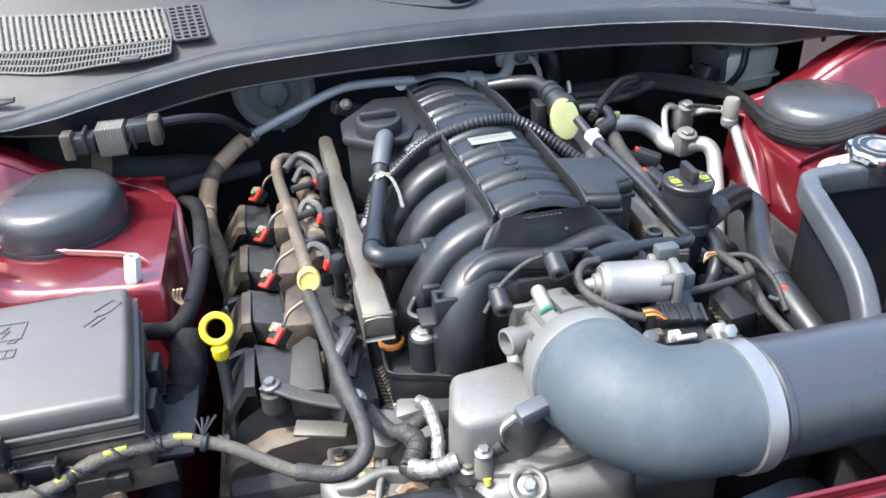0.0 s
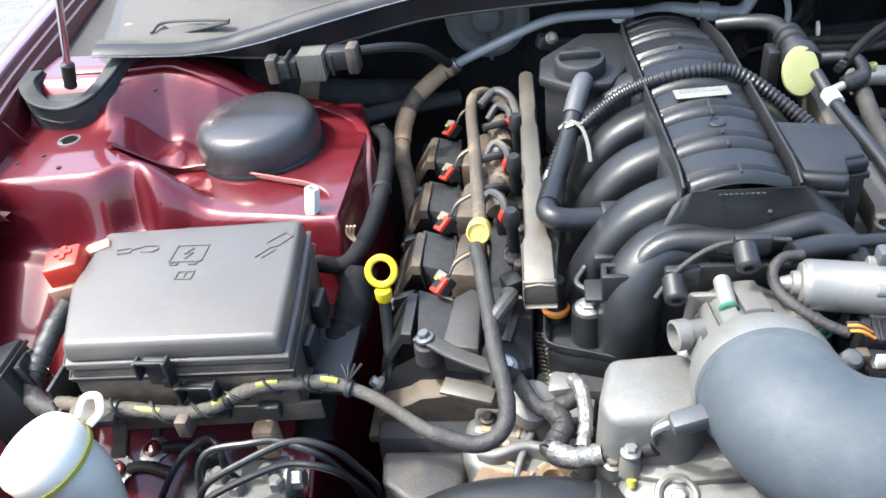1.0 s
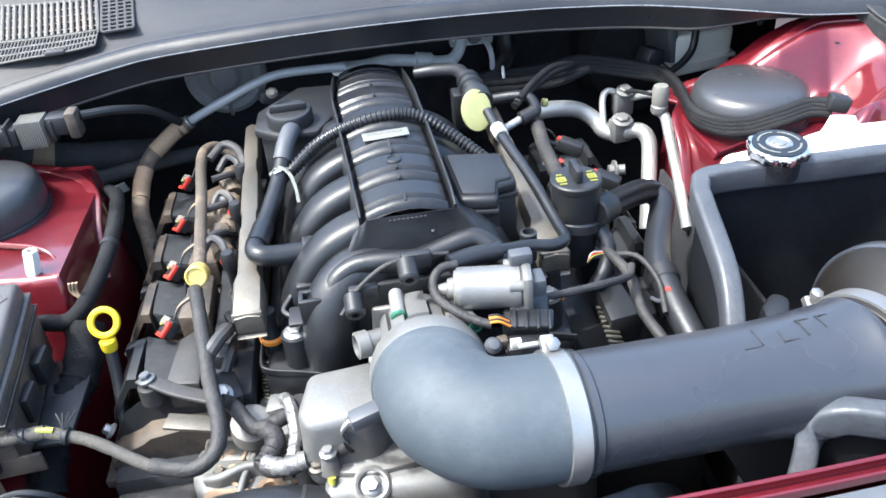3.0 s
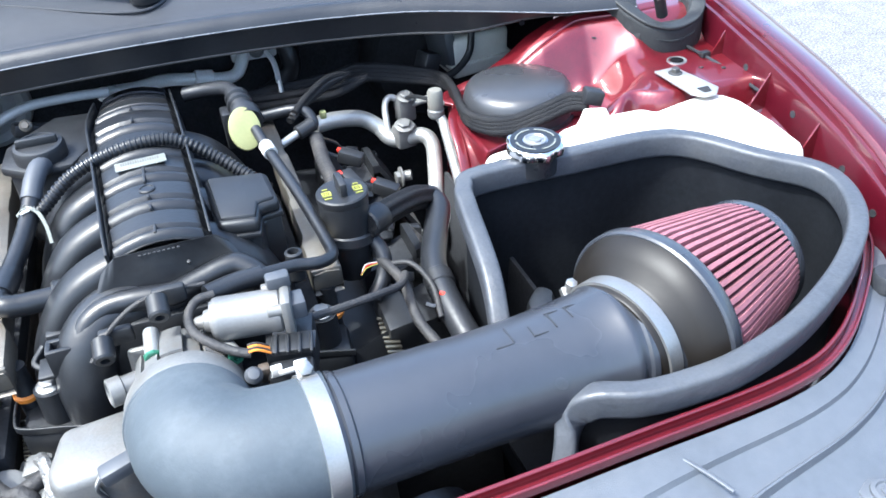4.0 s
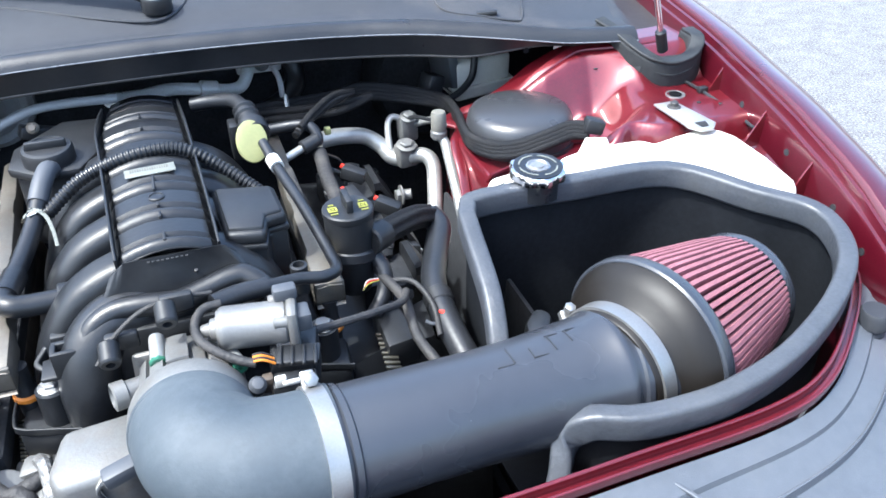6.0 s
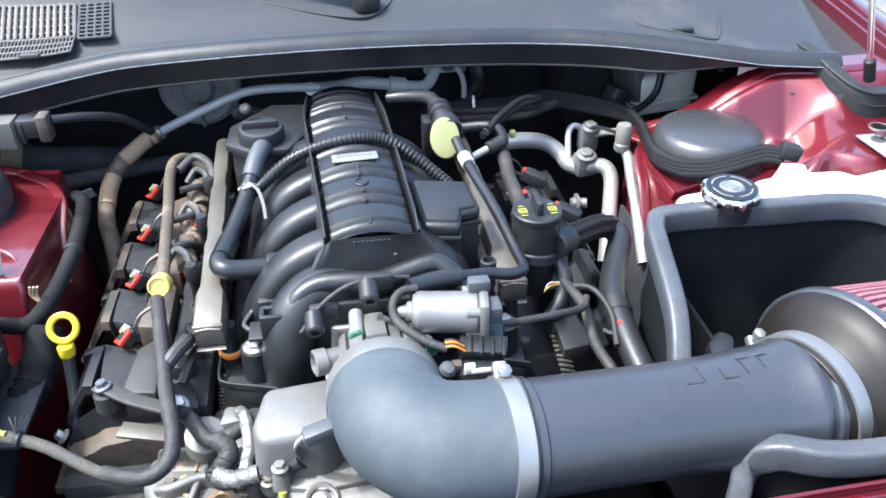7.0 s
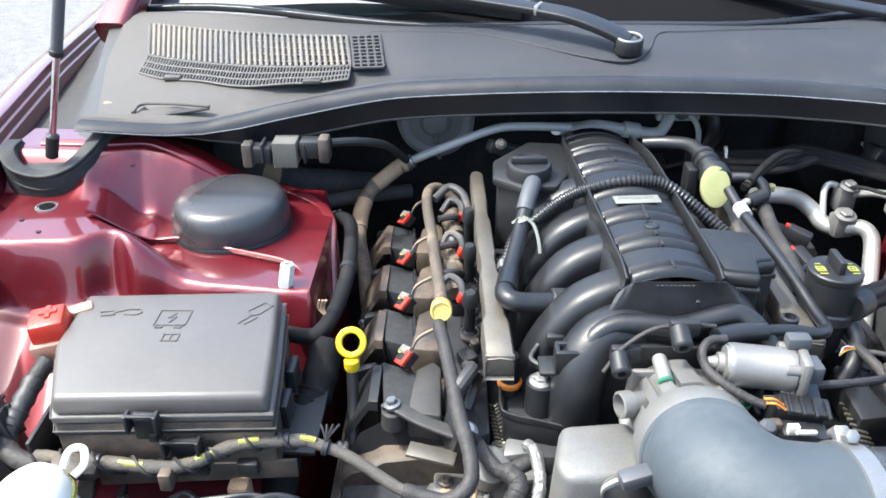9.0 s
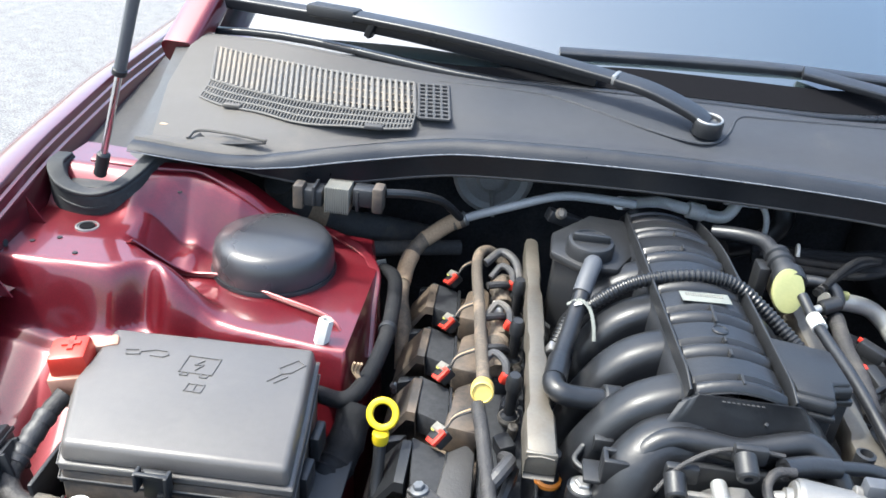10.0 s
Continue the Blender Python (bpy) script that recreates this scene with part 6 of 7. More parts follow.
part("pull_tab", sweep(curve([tabq, tabq + Vector((0.004, 0.012, 0.010)), tabq + Vector((0.014, 0.016, 0.008)), tabq + Vector((0.017, 0.006, -0.001)), tabq + Vector((0.010, -0.004, -0.006))], 6), rounded_section(0.007, 0.004, 0.0015)), MILKY, ws, "pull tab")
for x, y, z in ((-0.556, 0.046, 0.797), (-0.583, 0.020, 0.797)):
    ob = thing("ground_stud", (x, y, z - 0.02), "earthing stud with a notched steel washer and flat black cable", "earth stud", "earth studs")
    part("washer", spin([(0.0150, 0), (0.0150, 0.0022), (0.011, 0.003)], (x, y, z + 0.002), (0.05, -0.35, 1), 48, flute=lambda a, h: 1 + 0.06 * (1 if math.sin(a * 12) > 0 else -1)), STEEL, ob)
    part("nut", spin([(0.0085, 0.003), (0.0085, 0.008), (0.0055, 0.009), (0.005, 0.006), (0, 0.006)], (x, y, z + 0.002), (0.05, -0.35, 1), 20), RED, ob)
    part("cable", sweep(curve([(x - 0.004, y + 0.012, z + 0.006), (x - 0.006, y + 0.034, z + 0.020), (x - 0.004, y + 0.050, z + 0.050), (x, y + 0.050, z + 0.085)], 6), rounded_section(0.018, 0.007, 0.003), up=(0, -0.7, 0.7)), TAPE, ob)
    part("side_cable", hose([(x + 0.012, y, z + 0.006), (x + 0.034, y + 0.001, z + 0.008), (x + 0.060, y - 0.004, z + 0.004)], 0.0055, 10), TAPE, ob)
ab = thing("brake_unit", (-0.42, -0.02, 0.72), "aluminium brake control block with black steel lines", "brake unit")
part("block", box((-0.430, -0.020, 0.800), (0.080, 0.060, 0.060), 0.004, rot(0, 0, 12)), ALU, ab)
part("motor", rod((-0.40, -0.055, 0.79), (-0.34, -0.045, 0.79), 0.032, 24, 0.004), ALUPIPE, ab)
part("rear_body", box((-0.48, -0.01, 0.79), (0.03, 0.07, 0.07), 0.004), BLACK, ab)
for k, (x, y) in enumerate(((-0.455, -0.012), (-0.435, -0.025), (-0.41, -0.008), (-0.398, -0.02))):
    part("line_nut", spin([(0.0075, 0), (0.0075, 0.012), (0.005, 0.014)], (x, y, 0.829), (0, 0, 1), 6), STEEL, ab)
for line in ([(-0.523, -0.024, 0.8), (-0.506, -0.013, 0.83), (-0.486, -0.003, 0.855), (-0.463, 0.002, 0.87), (-0.45, -0.004, 0.872), (-0.444, -0.013, 0.862), (-0.444, -0.014, 0.845)],
             [(-0.46, -0.039, 0.845), (-0.459, -0.028, 0.868), (-0.447, -0.019, 0.88), (-0.414, -0.016, 0.885), (-0.389, -0.012, 0.884), (-0.355, -0.017, 0.875), (-0.342, -0.012, 0.85)],
             [(-0.458, -0.051, 0.845), (-0.447, -0.044, 0.865), (-0.417, -0.031, 0.877), (-0.376, -0.013, 0.884), (-0.345, -0.011, 0.875), (-0.326, -0.004, 0.84)],
             [(-0.46, -0.059, 0.845), (-0.441, -0.052, 0.86), (-0.407, -0.037, 0.868), (-0.377, -0.024, 0.868), (-0.346, -0.022, 0.86), (-0.329, -0.008, 0.82)]):
    end = Vector(line[-1])
    part("brake_line", hose(list(line) + [end + Vector((0.012, 0.012, -0.06)), end + Vector((0.012, 0.012, -0.16))], 0.0034, 10), GLOSSBLACK, ab)
part("side_nut", hexbolt((-0.388, -0.008, 0.826), 0.010, 0.012, (1, 0, 0.1)), STEEL, ab)
part("dusty_boss", box((-0.412, 0.018, 0.852), (0.022, 0.022, 0.04), 0.006), TAN, ab, "dusty fitting")

# ---- front of the engine ----
tc = thing("thermostat_housing", (-0.05, 0.0, 0.80), "cast aluminium front housing with bosses and bolts", "engine housing")
part("upper_cover", prism([(-0.116, -0.004), (-0.106, -0.026), (-0.040, -0.024), (-0.008, 0.016), (-0.030, 0.060), (-0.104, 0.052)], 0.84, 0.922, 0.010, 0.90, 3), ALU, tc)
part("flange", prism([(-0.108, 0.000), (-0.098, -0.030), (-0.050, -0.040), (0.03, -0.03), (0.02, 0.03), (-0.09, 0.045)], 0.858, 0.868, 0.003), ALU, tc)
part("bolt_boss", spin([(0.010, 0), (0.008, 0.018), (0.006, 0.022), (0.006, 0.026)], (-0.087, -0.026, 0.864), (0, 0, 1), 18), ALU, tc)
for p, q in (((-0.094, 0.012, 0.880), (-0.012, 0.020, 0.890)), ((-0.090, -0.004, 0.862), (0.010, -0.020, 0.866)), ((-0.100, 0.030, 0.872), (-0.088, 0.062, 0.884))):
    part("casting_web", rod(p, q, 0.0035, 10, 0.001), ALU, tc)
for x, y, z in ((-0.100, -0.022, 0.868), (0.012, -0.022, 0.868), (-0.086, 0.050, 0.904), (-0.030, 0.052, 0.905)):
    part("housing_bolt", hexbolt((x, y, z), 0.0055, 0.006), RAILMETAL, tc)
part("seam_line", sweep(curve([(-0.098, 0.004, 0.861), (-0.06, -0.030, 0.861), (0.0, -0.034, 0.861), (0.03, -0.02, 0.861)], 5), rounded_section(0.004, 0.003, 0.001), up=(0, 0, 1)), DUSTYGREY, tc)
part("flange_bolt", hexbolt((-0.087, -0.026, 0.889), 0.0055, 0.006), STEEL, tc)
part("lower_body", prism([(-0.105, -0.055), (0.05, -0.065), (0.07, 0.02), (-0.09, 0.03)], 0.72, 0.862, 0.016, 0.94, 3), ALU, tc)
part("recessed_boss", spin([(0.019, -0.01), (0.018, 0.004), (0.015, 0.006), (0.0125, 0.005), (0.012, 0.001), (0, 0.001)], (-0.052, -0.046, 0.858), (0.05, -0.45, 0.85), 26), ALU, tc)
part("recessed_bolt", hexbolt((-0.052, -0.047, 0.860), 0.0065, 0.006, (0.05, -0.45, 0.85)), STEEL, tc)
part("drain_bolt", hexbolt((-0.030, -0.072, 0.846), 0.008, 0.010, (0, -0.6, 0.6)), STEEL, tc)
part("yellow_tip", spin([(0.0042, 0), (0.0034, 0.006), (0, 0.007)], (-0.087, -0.038, 0.868), (0, -0.5, -0.8), 12), LIME, tc)
part("left_bracket", join(prism([(-0.17, 0.04), (-0.11, 0.05), (-0.105, 0.09), (-0.165, 0.11)], 0.80, 0.846, 0.008), prism([(-0.155, 0.06), (-0.125, 0.065), (-0.125, 0.085), (-0.15, 0.09)], 0.846, 0.866, 0.006)), ALU, tc)
fc = thing("front_cover", (-0.2, 0.03, 0.6), "dusty cast aluminium timing cover at the front of the block", "engine cover")
part("casting", prism([(-0.222, 0.02), (-0.205, -0.015), (-0.13, -0.03), (0.16, -0.02), (0.20, 0.05), (0.17, 0.10), (-0.215, 0.10)], 0.55, 0.800, 0.012, 0.97, 3), ALU, fc)
part("upper_casting", prism([(-0.240, 0.036), (-0.214, -0.022), (-0.150, -0.036), (-0.110, -0.020), (-0.108, 0.045), (-0.160, 0.078), (-0.236, 0.078)], 0.76, 0.820, 0.010, 0.93, 3), ALU, fc)
part("side_casting", prism([(-0.318, 0.047), (-0.312, 0.004), (-0.272, -0.026), (-0.232, -0.028), (-0.228, 0.047)], 0.70, 0.803, 0.008, 0.95, 3), DUSTYGREY, fc, "dusty dark side of the casting")
part("mating_rail", prism([(-0.225, 0.050), (-0.160, 0.040), (-0.150, 0.078), (-0.225, 0.082)], 0.795, 0.822, 0.004), ALU, fc)
part("raised_web", sweep(curve([(-0.215, 0.022, 0.818), (-0.20, 0.018, 0.823), (-0.17, 0.026, 0.825), (-0.13, 0.012, 0.822)], 6), rounded_section(0.010, 0.022, 0.004), up=(0, 0, 1)), ALU, fc)
part("cross_web", sweep(curve([(-0.185, -0.018, 0.814), (-0.180, 0.01, 0.821), (-0.168, 0.045, 0.824)], 6), rounded_section(0.007, 0.018, 0.003), up=(0, 0, 1)), ALU, fc)
part("dusty_boss", join(spin([(0.018, 0), (0.016, 0.020), (0.010, 0.021), (0.009, 0.010), (0, 0.010)], (-0.150, -0.008, 0.815), (0, -0.3, 1), 20), prism([(-0.225, -0.012), (-0.178, -0.022), (-0.168, 0.004), (-0.215, 0.012)], 0.79, 0.826, 0.006)), TAN, fc, "dusty cast boss")
for x, y, z in ((-0.212, 0.066, 0.824), (-0.172, 0.060, 0.824), (-0.125, 0.03, 0.822), (-0.205, 0.03, 0.822)):
    part("cover_bolt", hexbolt((x, y, z), 0.0055, 0.006), RAILMETAL, fc)
tagged(part("oil_grit", join(*[box((-0.212 + 0.085 * ((i * 37) % 50) / 50, -0.01 + 0.07 * ((i * 23) % 41) / 41, 0.8200 + 0.001 * (i % 3)), (0.006 + 0.004 * (i % 3), 0.004 + 0.003 * (i % 2), 0.003), 0.001, rot(0, 0, i * 31)) for i in range(26)]), TAN, fc, "caked road dirt"), "caked road dirt", kind="stuff")
br = thing("coil_bracket", (-0.255, 0.095, 0.86), "small steel bracket with a bolt on the valve cover", "bracket")
part("strap", sweep(curve([(-0.276, 0.108, 0.893), (-0.262, 0.100, 0.894), (-0.240, 0.088, 0.889), (-0.212, 0.078, 0.884), (-0.186, 0.070, 0.880)], 5), rounded_section(0.016, 0.005, 0.002), up=(0, 0, 1)), DUSTYGREY, br)
part("boss", spin([(0.013, 0), (0.012, 0.020), (0.010, 0.022)], (-0.268, 0.103, 0.868), (0, 0, 1), 18), DUSTYGREY, br)
part("bolt", hexbolt((-0.268, 0.102, 0.897), 0.006, 0.007, (-0.2, 0.1, 1)), GREYPIPE, br)
part("tail", box((-0.226, 0.060, 0.868), (0.050, 0.020, 0.004), 0.001, rot(0, 5, -12)), RAILMETAL, br)
sb = thing("camshaft_sensor", (-0.19, 0.075, 0.84), "black sensor body with an aluminium collar beside the head", "sensor")
part("body", box((-0.195, 0.085, 0.872), (0.034, 0.04, 0.04), 0.006, rot(10, 12, 20)), BLACK, sb)
part("bolt", hexbolt((-0.190, 0.068, 0.892), 0.0075, 0.008, (0.2, -0.4, 1)), STEEL, sb)
part("collar", spin([(0.021, 0), (0.021, 0.02), (0.017, 0.022)], (-0.170, 0.060, 0.842), (0.2, -0.3, 1), 22), ALU, sb)
part("lead", hose([(-0.19, 0.10, 0.89), (-0.182, 0.125, 0.90), (-0.178, 0.15, 0.895)], 0.006, 8), BLACK, sb)
rh = thing("radiator_hose", (-0.18, -0.05, 0.78), "thick black rubber radiator hose with ribbing", "radiator hose")
RH = curve([(-0.29, -0.07, 0.79), (-0.255, -0.062, 0.815), (-0.215, -0.056, 0.832), (-0.175, -0.053, 0.836), (-0.13, -0.052, 0.832), (-0.09, -0.06, 0.815)], 24)
part("hose", sweep(RH, ring(0.034, 26), lambda i, m: (1.0, 0.988)[i % 2]), RUBBER, rh)
for i in range(9):
    part("print_bar", box((-0.205 + 0.0075 * i, -0.0655 + 0.0002 * i, 0.8640 + 0.0004 * i - 0.0006 * abs(i - 4)), (0.0042, 0.0080, 0.0012), 0, rot(18, -2, 4)), GREYPIPE, rh)
part("collar", rod((-0.128, -0.052, 0.832), (-0.102, -0.056, 0.822), 0.0365, 26, 0.003), BLACK, rh)
fs = thing("fan_shroud", (0.0, -0.15, 0.6), "black fan shroud and pulleys in the dark gap before the engine", "fan shroud")
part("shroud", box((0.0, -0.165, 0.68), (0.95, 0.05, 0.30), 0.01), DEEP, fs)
part("pulley", spin([(0.06, 0), (0.06, 0.02), (0.05, 0.022), (0.02, 0.022)], (-0.05, -0.09, 0.72), (0, -1, 0), 30), STEEL, fs)
part("pulley", spin([(0.045, 0), (0.045, 0.02), (0.035, 0.022), (0.015, 0.022)], (0.20, -0.06, 0.77), (0, -1, 0), 30), DEEP, fs)
part("belt", sweep(curve([(-0.11, -0.10, 0.72), (0.0, -0.10, 0.79), (0.2, -0.072, 0.816), (0.25, -0.072, 0.78)], 5), rounded_section(0.02, 0.004, 0.001)), RUBBER, fs)

# ---- oil filler, hoses over the manifold ----
of = thing("oil_filler", (-0.105, 0.44, 0.9), "black plastic oil filler housing with a grip cap", "oil filler")
part("housing", prism([(-0.150, 0.425), (-0.118, 0.398), (-0.075, 0.402), (-0.048, 0.455), (-0.055, 0.54), (-0.10, 0.545), (-0.148, 0.48)], 0.90, 1.004, 0.008, 0.96, 3), BLACK, of)
part("rim", prism([(-0.155, 0.425), (-0.118, 0.394), (-0.072, 0.398), (-0.044, 0.455), (-0.052, 0.545), (-0.10, 0.55), (-0.153, 0.48)], 0.996, 1.008, 0.004), BLACK, of)
oc = part("cap", spin([(0.030, 0), (0.030, 0.016), (0.028, 0.020), (0.024, 0.021), (0.023, 0.019), (0, 0.019)], (-0.107, 0.432, 1.007), (0, -0.08, 1), 32), BLACK, of, "round grip cap")
part("grip", box((-0.107, 0.431, 1.029), (0.046, 0.008, 0.012), 0.002), BLACK, oc)
part("bolt_lug", box((-0.130, 0.575, 0.985), (0.06, 0.02, 0.018), 0.004, rot(0, 20, 20)), BLACK, of)
part("lug_bolt", hexbolt((-0.138, 0.560, 1.000), 0.0055, 0.005, (0, -0.8, 0.5)), RAILMETAL, of)
pv = thing("breather_hose", (-0.12, 0.3, 0.93), "black breather hose with a moulded right-angle elbow", "breather hose")
part("grey_end", hose([(-0.104, 0.400, 1.010), (-0.106, 0.385, 1.016), (-0.112, 0.365, 1.010), (-0.118, 0.345, 0.998)], 0.0112, 16), GREYCONN, pv, "grey rubber end")
part("hose", hose([(-0.116, 0.350, 1.000), (-0.124, 0.318, 0.985), (-0.134, 0.275, 0.975), (-0.143, 0.235, 0.970)], 0.0102, 16), GLOSSBLACK, pv)
part("collar", hose([(-0.141, 0.245, 0.970), (-0.145, 0.220, 0.970), (-0.147, 0.208, 0.970)], 0.0126, 16), GLOSSBLACK, pv)
part("elbow", hose([(-0.147, 0.215, 0.970), (-0.148, 0.200, 0.970), (-0.141, 0.190, 0.969), (-0.125, 0.190, 0.966), (-0.085, 0.196, 0.962)], 0.0114, 16), GLOSSBLACK, pv)
part("elbow_end", rod((-0.098, 0.194, 0.963), (-0.078, 0.197, 0.961), 0.0168, 18, 0.002), BLACK, pv)
part("white_print", join(*[box((-0.121 - 0.0018 * i, 0.322 - 0.002 * i, 0.9985 - 0.0006 * i), (0.010, 0.0028, 0.001), 0, rot(20, 0, 30)) for i in range(2)]), WHITE, pv)
tg = solid("hose_tag", sweep(curve([(-0.134, 0.330, 0.990), (-0.122, 0.326, 1.000), (-0.110, 0.318, 0.996), (-0.104, 0.304, 0.984), (-0.102, 0.290, 0.970)], 5), rounded_section(0.0042, 0.0012, 0.0005, 1), up=(0, -0.5, 1)), LABEL, "white printed paper band round the hose", "tag")
for i in range(5):
    part("print_bar", box((-0.124 + 0.0035 * i, 0.3285 - 0.0018 * i, 1.0012 - 0.0006 * i), (0.0016, 0.005, 0.0008), 0, rot(0, 8, -28)), INK, tg)
cg = thing("corrugated_conduit", (0, 0.34, 0.95), "black corrugated wiring conduit arching over the manifold", "conduit")
part("conduit", corrugated([(-0.142, 0.300, 0.955), (-0.128, 0.322, 0.978), (-0.105, 0.334, 0.992), (-0.07, 0.341, 1.018), (-0.03, 0.345, 1.033), (0.015, 0.346, 1.040), (0.05, 0.343, 1.036), (0.085, 0.332, 1.014), (0.115, 0.312, 0.993), (0.138, 0.290, 0.976)], 0.0080, 0.0036), GLOSSBLACK, cg)
part("steel_clip", box((-0.146, 0.292, 0.950), (0.014, 0.014, 0.018), 0.003, rot(20, 20, 0)), STEEL, cg)
mb = thing("runner_bracket", (-0.12, 0.14, 0.90), "black plastic loop bracket on the manifold foot", "bracket")
part("loop", sweep(curve([(-0.115, 0.15, 0.935), (-0.100, 0.160, 0.945), (-0.085, 0.15, 0.945), (-0.085, 0.128, 0.935), (-0.105, 0.122, 0.930), (-0.122, 0.135, 0.930), (-0.115, 0.15, 0.935)], 5), rounded_section(0.006, 0.010, 0.002)), BLACK, mb)
part("clip", box((-0.097, 0.148, 0.948), (0.02, 0.014, 0.016), 0.003), BLACK, mb)

# boxed cover beside the manifold
bx = thing("module_cover", (0.105, 0.21, 0.90), "black plastic box cover with a notched corner", "cover box")
OUT = [(0.068, 0.277), (0.073, 0.172), (0.113, 0.164), (0.119, 0.193), (0.140, 0.196), (0.137, 0.262)]
part("lid", prism(OUT, 1.000, 1.015, 0.005, 0.97, 3), BLACK, bx, "satin black lid")
part("lid_panel", prism([(0.104 + (x - 0.104) * 0.88, 0.222 + (y - 0.222) * 0.88) for x, y in OUT], 1.012, 1.0185, 0.003, 0.97, 2), BLACK, bx)
part("lid_lip", prism([(0.104 + (x - 0.104) * 1.03, 0.222 + (y - 0.222) * 1.03) for x, y in OUT], 0.994, 1.001, 0.002), BLACK, bx)
part("body", prism([(0.104 + (x - 0.104) * 0.97, 0.222 + (y - 0.222) * 0.97) for x, y in OUT], 0.92, 0.996, 0.004), BLACK, bx)
part("port", join(box((0.138, 0.138, 0.965), (0.016, 0.012, 0.03), 0.003), spin([(0.009, 0), (0.009, 0.03), (0.006, 0.031), (0.005, 0.02), (0, 0.02)], (0.138, 0.138, 0.955), (0, 0, 1), 14)), BLACK, bx)

vt = thing("vacuum_tube", (0.12, 0.2, 0.95), "black vacuum tube with a rubber end sleeve", "vacuum tube")
VT = [(0.049, 0.092, 0.992), (0.075, 0.103, 0.990), (0.102, 0.110, 0.987), (0.135, 0.120, 0.981), (0.160, 0.122, 0.976), (0.176, 0.136, 0.972), (0.176, 0.165, 0.973), (0.170, 0.21, 0.982), (0.163, 0.26, 0.990), (0.155, 0.31, 0.995), (0.149, 0.350, 1.000), (0.143, 0.385, 1.010)]
part("tube", hose(VT, 0.0065, 14), GLOSSBLACK, vt)
part("end_sleeve", hose(VT[:3], 0.0098, 14), RUBBER, vt)
part("white_band", rod((0.1515, 0.335, 0.998), (0.1485, 0.353, 1.001), 0.0088, 16), WHITE, vt, "white band")
oval = spin([(0.014, -0.004), (0.0180, -0.002), (0.0190, 0.001), (0.0185, 0.004), (0.0160, 0.005), (0.008, 0.005)], (0, 0, 0), (0, 0, 1), 30)
oval.transform(Matrix.Translation((0.131, 0.402, 1.005)) @ Vector((0, 0, 1)).rotation_difference(Vector((0.08, -0.80, 0.50)).normalized()).to_matrix().to_4x4() @ Matrix.Diagonal((1.05, 1.45, 1.0, 1.0)))
part("grommet", oval, PALEGREEN, vt, "pale yellow-green oval grommet")
vv = thing("brake_booster_valve", (0.13, 0.43, 0.95), "black check valve with ribs behind a pale grommet", "check valve")
part("body", spin([(0.018, 0), (0.020, 0.004), (0.020, 0.02), (0.014, 0.024), (0.014, 0.04), (0.017, 0.042), (0.017, 0.048), (0.013, 0.05), (0.013, 0.056), (0.016, 0.058), (0.016, 0.064), (0.010, 0.066)], (0.138, 0.412, 1.008), (-0.06, 0.8, 0.12), 20), BLACK, vv)
part("hose", hose([(0.133, 0.478, 1.016), (0.125, 0.51, 1.018), (0.10, 0.535, 1.012), (0.07, 0.55, 1.005)], 0.010, 14), RUBBER, vv)
part("bracket", box((0.115, 0.46, 0.985), (0.014, 0.03, 0.05), 0.003), BLACK, vv)

# ---- power steering reservoir and hoses beside it ----
ps = thing("fluid_reservoir", (0.208, 0.205, 0.90), "black cylindrical fluid reservoir with lime symbols on its cap", "fluid reservoir")
part("can", spin([(0.020, -0.06), (0.024, -0.05), (0.0265, 0.0), (0.0275, 0.035), (0.0275, 0.040)], (0.207, 0.205, 0.955), (0, 0, 1), 30), BLACK, ps)
cp = part("cap", spin([(0.0275, 0), (0.0285, 0.002), (0.0285, 0.008), (0.027, 0.0095), (0, 0.0095)], (0.207, 0.205, 0.993), (0, 0, 1), 32), BLACK, ps)
part("grip", prism([(0.203, 0.190), (0.211, 0.190), (0.211, 0.222), (0.203, 0.222)], 1.0015, 1.018, 0.002), BLACK, cp)
for s in (-1, 1):
    part("lime_symbol", join(*[box((0.207 + s * 0.017 + dx, 0.203 + dy, 1.0032), (w, h, 0.001), 0) for dx, dy, w, h in ((0, 0.004, 0.010, 0.002), (0, -0.004, 0.010, 0.002), (-0.004, 0, 0.002, 0.008), (0.004, 0, 0.002, 0.008), (0, 0.010, 0.006, 0.0015), (0, -0.010, 0.008, 0.0015), (s * 0.0, 0.0, 0.004, 0.002))]), LIME, cp, "lime printed symbol")
part("strap", spin([(0.028, 0), (0.0305, 0.002), (0.0305, 0.012), (0.028, 0.014)], (0.207, 0.205, 0.940), (0.1, 0.1, 1), 30), RUBBER, ps)
part("lower_hose", hose([(0.228, 0.20, 0.945), (0.238, 0.18, 0.925), (0.232, 0.165, 0.905), (0.215, 0.15, 0.89)], 0.009, 14), RUBBER, ps)
cl = thing("coolant_hose", (0.3, 0.2, 0.85), "black coolant hose with a braided sleeve", "coolant hose")
part("braided_part", sweep(curve([(0.225, 0.190, 0.962), (0.255, 0.215, 0.957), (0.295, 0.248, 0.945), (0.325, 0.275, 0.925)], 8), [(0.0140 * (1 + 0.10 * math.cos(7 * a)) * math.cos(a), 0.0140 * (1 + 0.10 * math.cos(7 * a)) * math.sin(a)) for a in (2 * math.pi * i / 56 for i in range(56))]), BRAID, cl, "ribbed braided sleeve")
part("connector", rod((0.226, 0.19, 0.962), (0.248, 0.208, 0.959), 0.0165, 18, 0.002), BLACK, cl)
